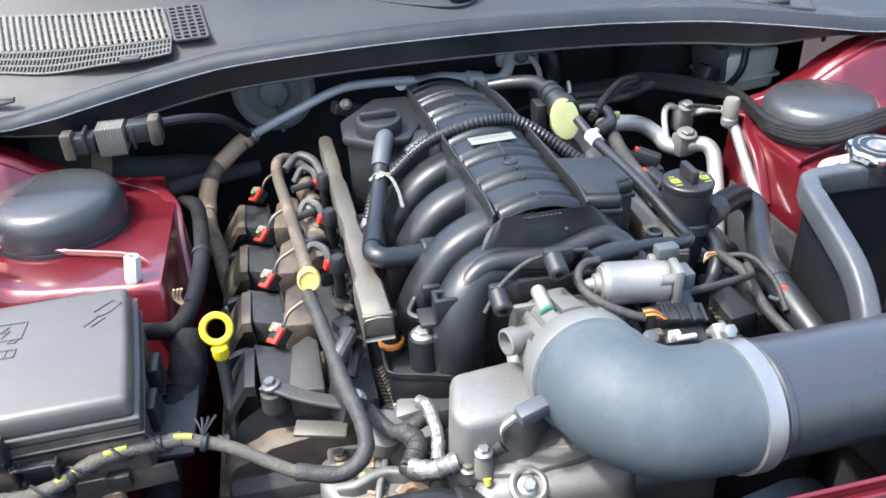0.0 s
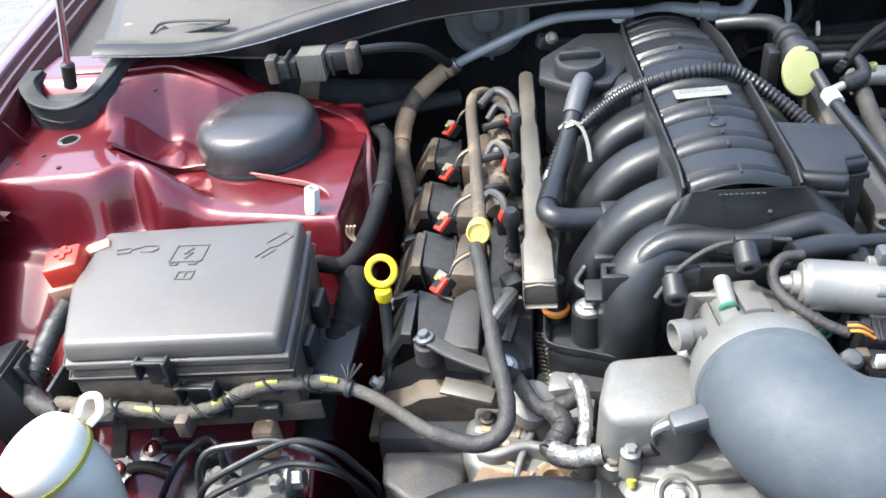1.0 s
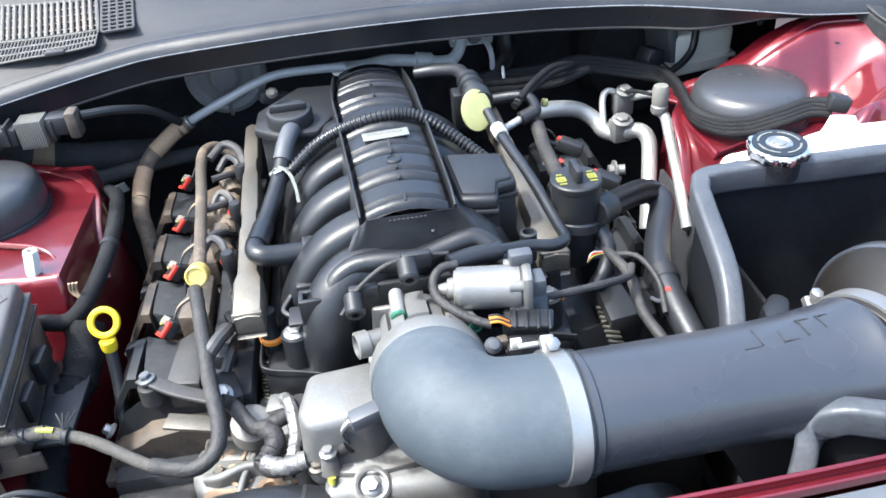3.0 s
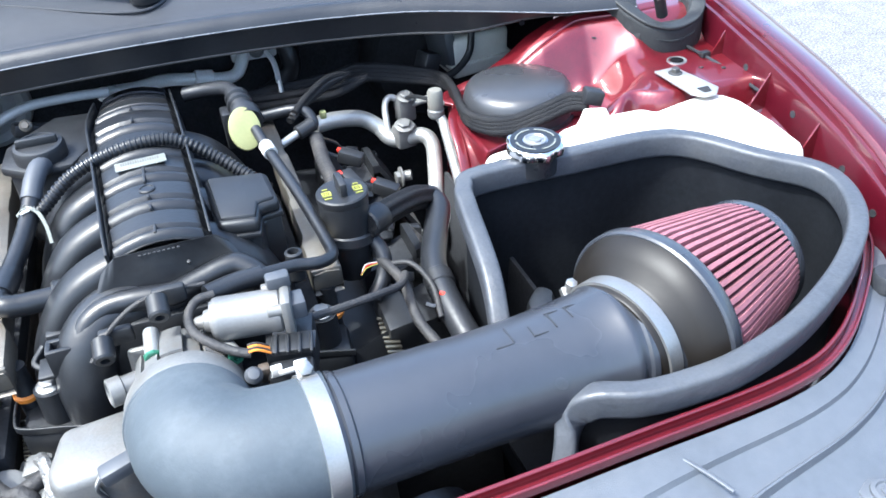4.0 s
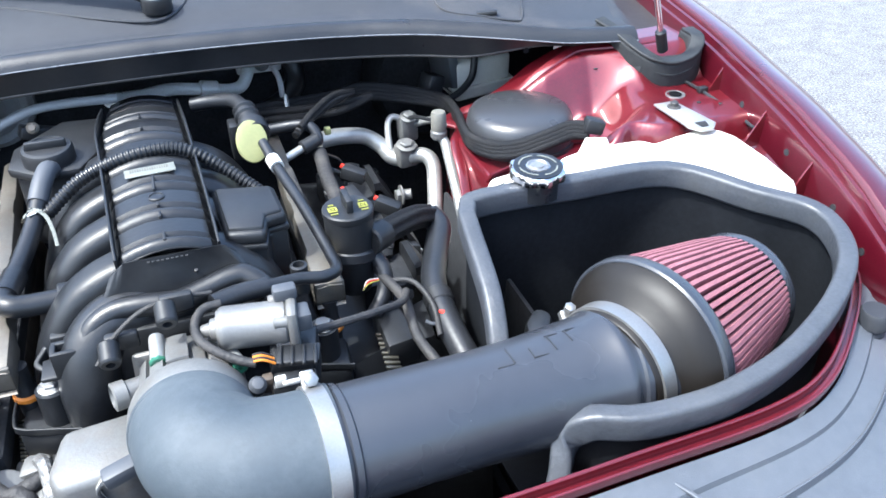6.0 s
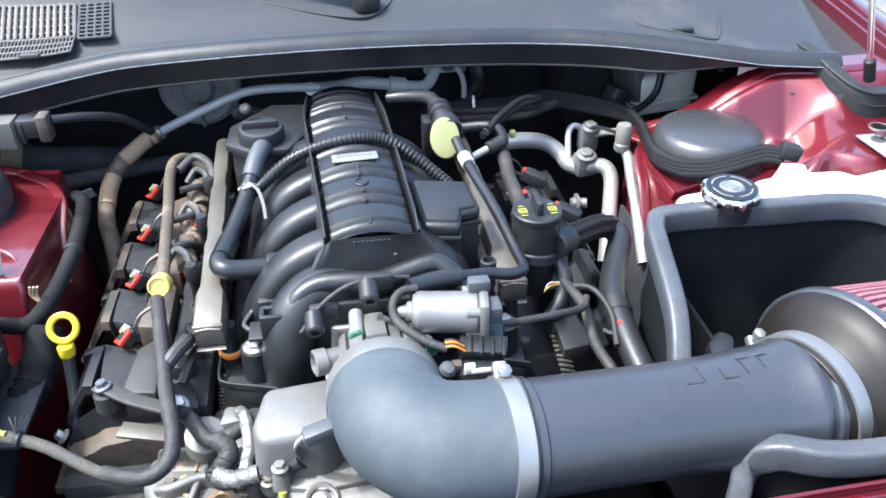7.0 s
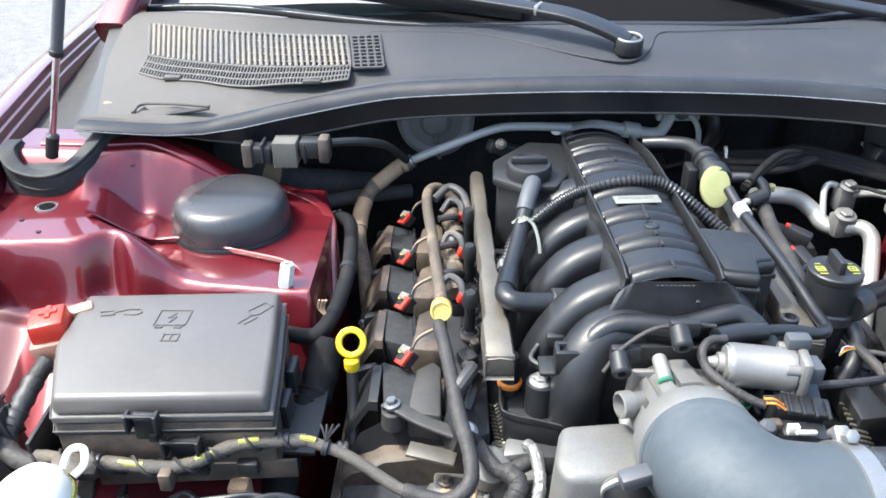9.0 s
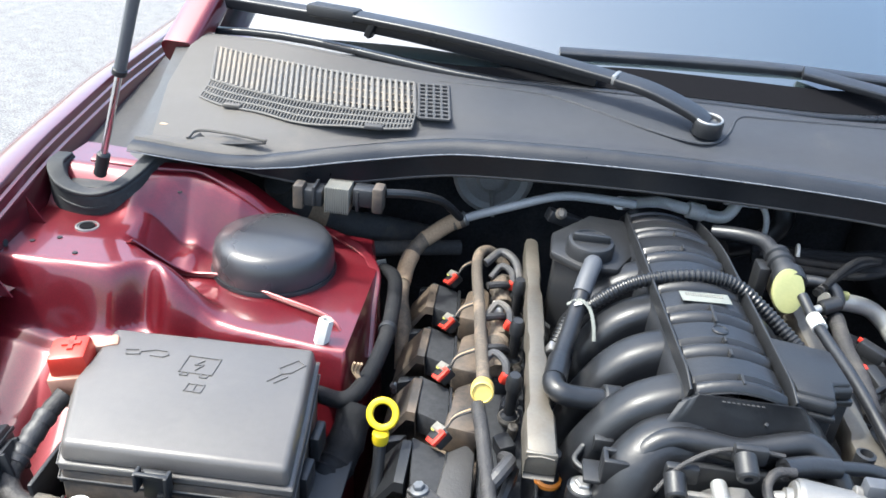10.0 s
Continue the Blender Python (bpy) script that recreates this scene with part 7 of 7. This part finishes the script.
part("rubber_part", hose([(0.325, 0.278, 0.926), (0.330, 0.255, 0.920), (0.312, 0.215, 0.912), (0.292, 0.165, 0.905), (0.288, 0.115, 0.896), (0.292, 0.06, 0.88), (0.298, 0.01, 0.865)], 0.0150, 18), RUBBER, cl)
part("collar", rod((0.2895, 0.150, 0.902), (0.2885, 0.128, 0.898), 0.0172, 20, 0.003), BLACK, cl)

# ---- air conditioning ports ----
ac = thing("air_conditioning_block", (0.37, 0.53, 0.85), "aluminium air conditioning fittings with service ports", "coolant line")
part("upper_fitting", join(box((0.382, 0.556, 0.915), (0.030, 0.024, 0.040), 0.006, rot(0, 0, 10)), hexbolt((0.382, 0.548, 0.938), 0.009, 0.007, (0, -0.3, 1))), ALU, ac)
part("lower_fitting", join(box((0.366, 0.512, 0.893), (0.034, 0.026, 0.036), 0.006, rot(0, 0, 10)), hexbolt((0.364, 0.504, 0.913), 0.010, 0.007, (0, -0.3, 1))), ALU, ac)
part("suction_pipe", hose([(0.236, 0.530, 0.930), (0.27, 0.542, 0.926), (0.31, 0.552, 0.915), (0.335, 0.545, 0.898), (0.346, 0.528, 0.886), (0.362, 0.515, 0.884)], 0.0125, 16), ALUPIPE, ac)
part("down_pipe", hose([(0.372, 0.508, 0.890), (0.390, 0.495, 0.895), (0.398, 0.480, 0.885), (0.392, 0.455, 0.862), (0.380, 0.42, 0.83), (0.37, 0.39, 0.79)], 0.0115, 16), ALUPIPE, ac)
part("small_loop", hose([(0.345, 0.53, 0.895), (0.350, 0.555, 0.925), (0.360, 0.562, 0.935), (0.374, 0.560, 0.930)], 0.005, 10), ALUPIPE, ac)
part("port_arm", hose([(0.392, 0.556, 0.920), (0.41, 0.53, 0.935), (0.418, 0.50, 0.945), (0.410, 0.470, 0.952)], 0.008, 12, sy=0.7), ALUPIPE, ac)
part("port_cap", spin([(0.011, 0), (0.0115, 0.004), (0.0115, 0.022), (0.0095, 0.027), (0, 0.028)], (0.398, 0.450, 0.957), (0, 0.0, 1), 12), BEIGE, ac, "grey-white service port cap")
part("port_neck", spin([(0.009, 0), (0.012, 0.004), (0.012, 0.012), (0.009, 0.016)], (0.398, 0.450, 0.942), (0, 0, 1), 18), ALU, ac)
part("thin_pipe", hose([(0.398, 0.450, 0.948), (0.404, 0.440, 0.938), (0.402, 0.415, 0.92), (0.396, 0.36, 0.885), (0.388, 0.30, 0.845)], 0.0075, 12), ALUPIPE, ac)
part("lower_bolt", join(rod((0.338, 0.45, 0.86), (0.352, 0.445, 0.862), 0.008, 12), hexbolt((0.337, 0.45, 0.86), 0.010, 0.008, (-1, 0, 0))), ALU, ac)
part("cap_strap", hose([(0.378, 0.55, 0.935), (0.388, 0.52, 0.948), (0.398, 0.48, 0.958)], 0.003, 8), BLACK, ac)

bl = thing("bulkhead_loom", (0.3, 0.55, 0.9), "braided wiring loom sweeping across the bulkhead to the tower", "wiring loom")
BL = [(0.146, 0.60, 0.957), (0.20, 0.60, 0.958), (0.279, 0.60, 0.961), (0.325, 0.60, 0.968), (0.391, 0.58, 0.960), (0.437, 0.541, 0.957), (0.434, 0.47, 0.964), (0.420, 0.385, 0.966), (0.436, 0.335, 0.970), (0.465, 0.322, 0.972), (0.495, 0.308, 0.986), (0.530, 0.305, 0.996), (0.548, 0.290, 1.000)]
for k in range(4):
    off = Vector((0.0, 0.0035, 0.0045)) * (k - 1.5) * 1.1
    part("braided_sleeve", hose([Vector(p) + off * (1 if p[0] < 0.40 else 0.8) for p in BL], 0.0058, 12, wobble=0.05), BRAID, bl)
part("end_plug", box((0.556, 0.289, 1.006), (0.026, 0.02, 0.02), 0.004, rot(0, 15, -10)), BLACK, bl)
for k in range(2):
    part("lower_sleeve", hose([(0.155, 0.585 + 0.006 * k, 0.952 + 0.009 * k), (0.22, 0.565 + 0.006 * k, 0.957 + 0.009 * k), (0.28, 0.555 + 0.006 * k, 0.962 + 0.009 * k), (0.33, 0.56, 0.976)], 0.006, 12), BRAID, bl)
for k in range(3):
    part("diagonal_sleeve", hose([(0.195 + 0.004 * k, 0.47, 0.972 + 0.005 * k), (0.225 + 0.002 * k, 0.50, 0.980 + 0.005 * k), (0.265, 0.535, 0.985 + 0.005 * k), (0.30, 0.555, 0.989)], 0.0052, 10), (BRAID, TAPE, BRAID)[k], bl)
part("tie", spin([(0.0135, -0.002), (0.0145, 0.0), (0.0135, 0.002)], (0.205, 0.590, 0.970), (1, -0.2, 0.1), 14), WHITE, bl)
bh = thing("heater_hose", (0.24, 0.75, 0.9), "black rubber heater hose bending up to the bulkhead", "heater hose")
part("hose", hose([(0.150, 0.76, 0.882), (0.192, 0.79, 0.878), (0.226, 0.80, 0.890), (0.249, 0.802, 0.915), (0.252, 0.806, 0.942), (0.244, 0.818, 0.968), (0.238, 0.845, 0.985)], 0.0175, 18), RUBBER, bh)
part("hose_clamp", spin([(0.0180, -0.003), (0.0192, -0.002), (0.0192, 0.002), (0.0180, 0.003)], (0.2455, 0.815, 0.962), (-0.2, 0.3, 0.8), 20), STEEL, bh, "bright spring clamp")
part("clamp_ears", join(box((0.236, 0.798, 0.972), (0.004, 0.012, 0.008), 0.001, rot(0, -20, 10)), box((0.254, 0.796, 0.970), (0.004, 0.012, 0.008), 0.001, rot(0, 20, -10))), STEEL, bh)
part("clamp", spin([(0.0175, -0.006), (0.019, -0.005), (0.019, 0.005), (0.0175, 0.006)], (0.234, 0.78, 0.986), (0.0, 1, 0.1), 20), STEEL, bh)
fi = thing("fuel_line", (0.2, 0.42, 0.95), "black fuel line with a quick connector near the rail", "fuel line")
part("line", hose([(0.150, 0.50, 0.972), (0.180, 0.495, 0.976), (0.205, 0.488, 0.979), (0.220, 0.480, 0.976), (0.226, 0.470, 0.965), (0.222, 0.464, 0.957)], 0.0080, 12), RUBBER, fi)
part("connector", rod((0.226, 0.466, 0.964), (0.200, 0.456, 0.958), 0.0100, 16, 0.002), BLACK, fi)
part("metal_end", rod((0.200, 0.456, 0.958), (0.176, 0.446, 0.952), 0.0055, 12), ALUPIPE, fi)
part("yellow_clip", box((0.246, 0.50, 0.958), (0.010, 0.010, 0.012), 0.003), PALEGREEN, fi)
rl = thing("injector_leads", (0.24, 0.35, 0.88), "black injector leads and connectors with red clips", "wiring harness")
part("trunk", hose([(0.225, 0.46, 0.945), (0.222, 0.40, 0.935), (0.222, 0.34, 0.930), (0.215, 0.28, 0.925)], 0.010, 12, wobble=0.06), TAPE, rl)
for x, y, z, a in ((0.262, 0.42, 0.925, 30), (0.285, 0.33, 0.918, 35), (0.248, 0.365, 0.920, 70)):
    c = part("connector", box((x, y, z), (0.034, 0.018, 0.018), 0.003, rot(0, 15, -a)), BLACK, rl)
    part("red_clip", box((x - 0.012, y + 0.008, z + 0.010), (0.008, 0.006, 0.005), 0.001, rot(0, 15, -a)), REDPLASTIC, c)
    part("lead", hose([(x - 0.015, y + 0.008, z), (x - 0.035, y + 0.01, z + 0.01), (0.224, y - 0.01, z + 0.005)], 0.003, 8), BLACK, rl)
fr = thing("lower_harness", (0.24, 0.1, 0.85), "tape-wrapped harness hanging over the shaded valve cover", "wiring harness")
part("trunk", hose([(0.225, 0.235, 0.925), (0.235, 0.175, 0.922), (0.246, 0.13, 0.918), (0.245, 0.08, 0.905), (0.258, 0.035, 0.890), (0.265, 0.0, 0.86)], 0.0058, 12, wobble=0.06), TAPE, fr)
part("cross_lead", hose([(0.125, 0.060, 0.960), (0.155, 0.068, 0.955), (0.20, 0.082, 0.948), (0.235, 0.105, 0.935), (0.25, 0.135, 0.925)], 0.0042, 10, wobble=0.05), TAPE, fr)
part("side_loop", hose([(0.238, 0.165, 0.922), (0.262, 0.150, 0.925), (0.275, 0.12, 0.912), (0.272, 0.085, 0.895)], 0.0032, 10), TAPE, fr)
part("red_end", box((0.285, 0.110, 0.905), (0.012, 0.008, 0.008), 0.002, rot(0, 0, 30)), REDPLASTIC, fr)
part("blue_wire", hose([(0.278, 0.105, 0.902), (0.270, 0.10, 0.900), (0.262, 0.105, 0.902)], 0.0022, 6), GREYCONN, fr)
for k in range(3):
    part("bare_wire", hose([(0.205, 0.148, 0.928), (0.212, 0.15 + 0.003 * k, 0.934), (0.226, 0.158 + 0.002 * k, 0.930)], 0.0007, 6), (LIME, REDPLASTIC, WHITE)[k], fr)
solid("white_bolt_cap", spin([(0.011, 0), (0.012, 0.003), (0.010, 0.009), (0.005, 0.011), (0, 0.011)], (0.225, -0.005, 0.893), (0, -0.2, 1), 12), WHITE, "white plastic bolt cap", "bolt cap")

# ---- coolant bottle ----
ct = thing("coolant_bottle", (0.57, 0.2, 0.86), "milky white plastic coolant bottle", "coolant bottle")
part("tank", prism([(0.500, 0.205), (0.560, 0.226), (0.605, 0.236), (0.650, 0.246), (0.690, 0.254), (0.716, 0.246), (0.728, 0.215), (0.726, 0.15), (0.718, 0.09), (0.700, 0.066), (0.665, 0.10), (0.60, 0.188), (0.50, 0.195)], 0.83, 0.998, 0.012, 0.985, 3), MILKY, ct)
part("shoulder", prism([(0.364, 0.203), (0.385, 0.236), (0.45, 0.245), (0.51, 0.235), (0.54, 0.205), (0.50, 0.195), (0.37, 0.196)], 0.84, 0.991, 0.010, 0.95, 3), MILKY, ct)
part("bridge", prism([(0.466, 0.192), (0.476, 0.236), (0.53, 0.250), (0.60, 0.246), (0.64, 0.20), (0.60, 0.188)], 0.88, 1.001, 0.010, 0.97, 3), MILKY, ct)
part("hose_neck", spin([(0.030, -0.012), (0.0285, 0.002), (0.024, 0.012), (0.018, 0.022), (0.0145, 0.030), (0.013, 0.033), (0, 0.033)], (0.528, 0.228, 0.984), (0.15, 0.4, 0.8), 26), MILKY, ct)
part("filler_neck", spin([(0.027, 0), (0.027, 0.016), (0.0255, 0.022)], (0.432, 0.197, 0.980), (0, -0.05, 1), 30), RUBBER, ct)
CAPC, CAPA = Vector((0.432, 0.196, 1.003)), Vector((0, -0.05, 1))
cc = part("pressure_cap", spin([(0.0290, 0), (0.0325, 0.002), (0.0330, 0.008), (0.0315, 0.0115), (0.0295, 0.0125), (0.0130, 0.0130)], CAPC, CAPA, 72, flute=lambda a, h: 1 + (0.055 * math.cos(a * 8) if h < 0.0125 else 0)), CHROME, ct, "chrome scalloped pressure cap")
part("dark_ring", spin([(0.0290, -0.001), (0.0288, 0.0012), (0.0145, 0.0012), (0.0140, -0.001)], CAPC + CAPA * 0.0126, CAPA, 48), GLOSSBLACK, cc, "dark printed ring")
part("hub", spin([(0.0135, 0), (0.0135, 0.0020), (0.0115, 0.0026), (0.0100, 0.0008), (0.0070, 0.0008), (0.0065, 0.0026), (0.0035, 0.0030), (0, 0.0016)], CAPC + CAPA * 0.0126, CAPA, 32), STEEL, cc, "grey stepped hub")
part("cap_print", join(*[box(CAPC + CAPA * 0.0142 + Vector((0.0222 * math.cos(a), 0.0222 * math.sin(a), -0.05 * -0.0222 * math.sin(a))), (0.0020, 0.0050 if i % 3 else 0.0030, 0.0006), 0, Matrix.Rotation(a, 4, "Z")) for i, a in ((k, 2 * math.pi * k / 40) for k in range(40)) if i % 10 < 8]), LABEL, cc, "pale printed marks")
bk = thing("bottle_bracket", (0.69, 0.3, 0.99), "bright steel strap bracket with a black bolt holding the bottle", "bracket")
part("strap", join(prism([(0.664, 0.319), (0.696, 0.319), (0.708, 0.239), (0.694, 0.224), (0.676, 0.224), (0.666, 0.239)], 1.0045, 1.0075, 0.001)), ALUPIPE, bk)
part("bolt", hexbolt((0.684, 0.300, 1.008), 0.0062, 0.007), DUSTYGREY, bk)
part("slot", prism([(0.680, 0.246), (0.696, 0.246), (0.692, 0.232), (0.682, 0.232)], 1.0078, 1.0085, 0), DEEP, bk)

# brake fluid reservoir behind the tower
bf = thing("brake_fluid_reservoir", (0.54, 0.68, 0.90), "white brake fluid reservoir under the cowl", "fluid reservoir")
part("bottle", prism([(0.495, 0.64), (0.60, 0.66), (0.60, 0.75), (0.49, 0.73)], 0.905, 0.975, 0.008, 1.04, 3), MILKY, bf)
part("lip", prism([(0.488, 0.632), (0.607, 0.654), (0.607, 0.757), (0.482, 0.738)], 0.925, 0.932, 0.002), MILKY, bf)
part("grey_side", box((0.488, 0.68, 0.955), (0.02, 0.08, 0.07), 0.006, rot(0, -10, 10)), GREYPIPE, bf)
part("hose", hose([(0.530, 0.645, 0.985), (0.520, 0.635, 0.95), (0.49, 0.63, 0.925), (0.45, 0.64, 0.91)], 0.006, 10), BLACK, bf)
part("connector", box((0.438, 0.60, 0.965), (0.03, 0.03, 0.03), 0.004, rot(0, 20, 20)), BLACK, bf)
bb = thing("brake_booster", (0.44, 0.80, 0.85), "large round black brake booster in the shade of the cowl", "brake booster")
part("shell", spin([(0.115, 0), (0.12, 0.01), (0.12, 0.05), (0.105, 0.075), (0.06, 0.085), (0.04, 0.10), (0, 0.10)], (0.50, 0.845, 0.90), (0, -1, 0), 40), DEEP, bb)
part("stud", hexbolt((0.425, 0.745, 0.985), 0.008, 0.012, (0, -1, 0.2)), STEEL, bb)

# box fittings inside the heat shield
solid("inlet_scoop", prism([(0.335, 0.005), (0.365, -0.005), (0.395, 0.055), (0.375, 0.075), (0.345, 0.045)], 0.84, 0.925, 0.008, 0.7), BLACK, "black moulded duct inside the heat shield", "duct")

# ---- hood hinge covers, gas struts ----
def make_hinge(s):
    bo = thing("hinge_boot", (s * 0.727, 0.41, 1.0), "black rubber boot round the foot of the gas strut", "rubber boot", "hinge boots")
    lift = -0.004 if s < 0 else 0.003
    wall = [(0.794, 0.450, 1.030), (0.790, 0.418, 1.028), (0.770, 0.397, 1.014), (0.735, 0.390, 1.008), (0.708, 0.400, 1.013), (0.692, 0.426, 1.024), (0.682, 0.460, 1.036), (0.668, 0.495, 1.046)]
    path = curve([(s * x, y, z + lift) for x, y, z in wall], 7)
    part("boot", sweep(path, rounded_section(0.022, 0.050, 0.008), up=(0, 0, 1)), BOOTRUBBER, bo)
    part("moulded_bead", sweep([p + Vector((s * 0.4 * (0.735 - abs(p.x)) * -0.03, -0.0112 if p.y < 0.43 else -0.006, 0.006)) for p in path[6:-6]], ring(0.0016, 6)), BOOTRUBBER, bo)
    part("rolled_rim", sweep([p + Vector((0, -0.004, 0.0245)) for p in path], rounded_section(0.020, 0.005, 0.002), up=(0, 0, 1)), BOOTRUBBER, bo)
    part("base_pad", prism([(s * 0.775, 0.40), (s * 0.69, 0.40), (s * 0.665, 0.48), (s * 0.70, 0.52), (s * 0.785, 0.50)], 0.998, 1.030, 0.006), BOOTRUBBER, bo)
    gs = thing("gas_strut", (s * 0.727, 0.41, 1.03), "gas strut with a chrome rod and dark cylinder holding the bonnet", "gas strut", "gas struts")
    a, b = Vector((s * 0.727, 0.405, 1.045)), Vector((s * 0.645, 0.375, 1.275))
    d = (b - a).normalized()
    part("ball_socket", rod(a, a + d * 0.035, 0.0080, 16, 0.002), BLACK, gs)
    part("chrome_rod", rod(a + d * 0.03, a + d * 0.155, 0.0042, 16), CHROME, gs, "chrome rod")
    part("cylinder", rod(a + d * 0.150, a + d * 0.42, 0.0070, 18, 0.002), GREYPIPE, gs, "grey cylinder")
    part("end_ring", rod(a + d * 0.148, a + d * 0.156, 0.0086, 18, 0.001), BLACK, gs)


make_hinge(-1)
make_hinge(1)
cb = thing("wing_cable", (0.77, 0.25, 0.99), "thin black cable clipped along the wing flange", "cable")
part("cable", hose([(0.756, 0.385, 1.004), (0.760, 0.345, 1.002), (0.770, 0.28, 0.993), (0.776, 0.20, 0.980), (0.777, 0.10, 0.960), (0.768, 0.02, 0.940)], 0.0025, 8), BLACK, cb)
part("clip", box((0.761, 0.345, 1.004), (0.014, 0.010, 0.009), 0.002), BLACK, cb)

# ---- wipers ----
wa = thing("wiper_arm", (0.05, 0.63, 1.11), "black wiper arm with a pivot cap resting on the cowl", "wiper arm", "wiper arms")
part("pivot_cap", spin([(0.021, 0), (0.021, 0.018), (0.0195, 0.021), (0.0150, 0.021), (0.0140, 0.018), (0, 0.018)], (0.050, 0.638, 1.116), (0, -0.15, 1), 32), GLOSSBLACK, wa)
part("pivot_ring", sweep([Vector((0.050 + 0.0178 * math.cos(a), 0.6352 + 0.0176 * math.sin(a), 1.1372 + 0.0026 * math.sin(a))) for a in (2 * math.pi * i / 32 for i in range(32))], ring(0.0018, 8), closed=True), STEEL, wa, "bright rim")
part("lower_arm", sweep(curve([(0.050, 0.640, 1.130), (0.022, 0.652, 1.143), (-0.03, 0.674, 1.158), (-0.078, 0.694, 1.164)], 7), rounded_section(0.034, 0.012, 0.003), up=(0, -0.2, 1)), GLOSSBLACK, wa)
part("hinge", box((-0.080, 0.695, 1.165), (0.007, 0.033, 0.015), 0.002, rot(0, 0, -20)), STEEL, wa)
part("upper_arm", sweep(curve([(-0.078, 0.694, 1.164), (-0.2, 0.735, 1.174), (-0.36, 0.788, 1.182), (-0.53, 0.842, 1.185)], 7), rounded_section(0.028, 0.011, 0.003), up=(0, -0.2, 1)), GLOSSBLACK, wa)
part("blade", sweep(curve([(-0.10, 0.758, 1.146), (-0.28, 0.800, 1.158), (-0.46, 0.848, 1.168), (-0.74, 0.915, 1.170)], 8), rounded_section(0.024, 0.022, 0.004), up=(0, -0.3, 1)), RUBBER, wa)
part("blade_joint", join(box((-0.535, 0.846, 1.184), (0.09, 0.036, 0.020), 0.005, rot(0, 0, -16)), box((-0.47, 0.838, 1.165), (0.012, 0.022, 0.03), 0.003, rot(0, 25, -16))), BLACK, wa)
wb = thing("wiper_arm", (0.6, 0.68, 1.10), "black wiper arm lying along the foot of the windscreen", "wiper arm", "wiper arms")
part("arm", sweep(curve([(0.64, 0.735, 1.118), (0.50, 0.765, 1.138), (0.36, 0.79, 1.158), (0.22, 0.820, 1.174)], 7), rounded_section(0.032, 0.011, 0.003), up=(0, -0.2, 1)), GLOSSBLACK, wb)
part("pivot_cap", spin([(0.019, 0), (0.019, 0.016), (0.015, 0.019), (0, 0.018)], (0.645, 0.730, 1.104), (0, -0.15, 1), 26), GLOSSBLACK, wb)
part("blade", sweep(curve([(0.66, 0.905, 1.155), (0.40, 0.868, 1.160), (0.15, 0.842, 1.168), (-0.16, 0.826, 1.160)], 8), rounded_section(0.022, 0.018, 0.004), up=(0, -0.3, 1)), RUBBER, wb)
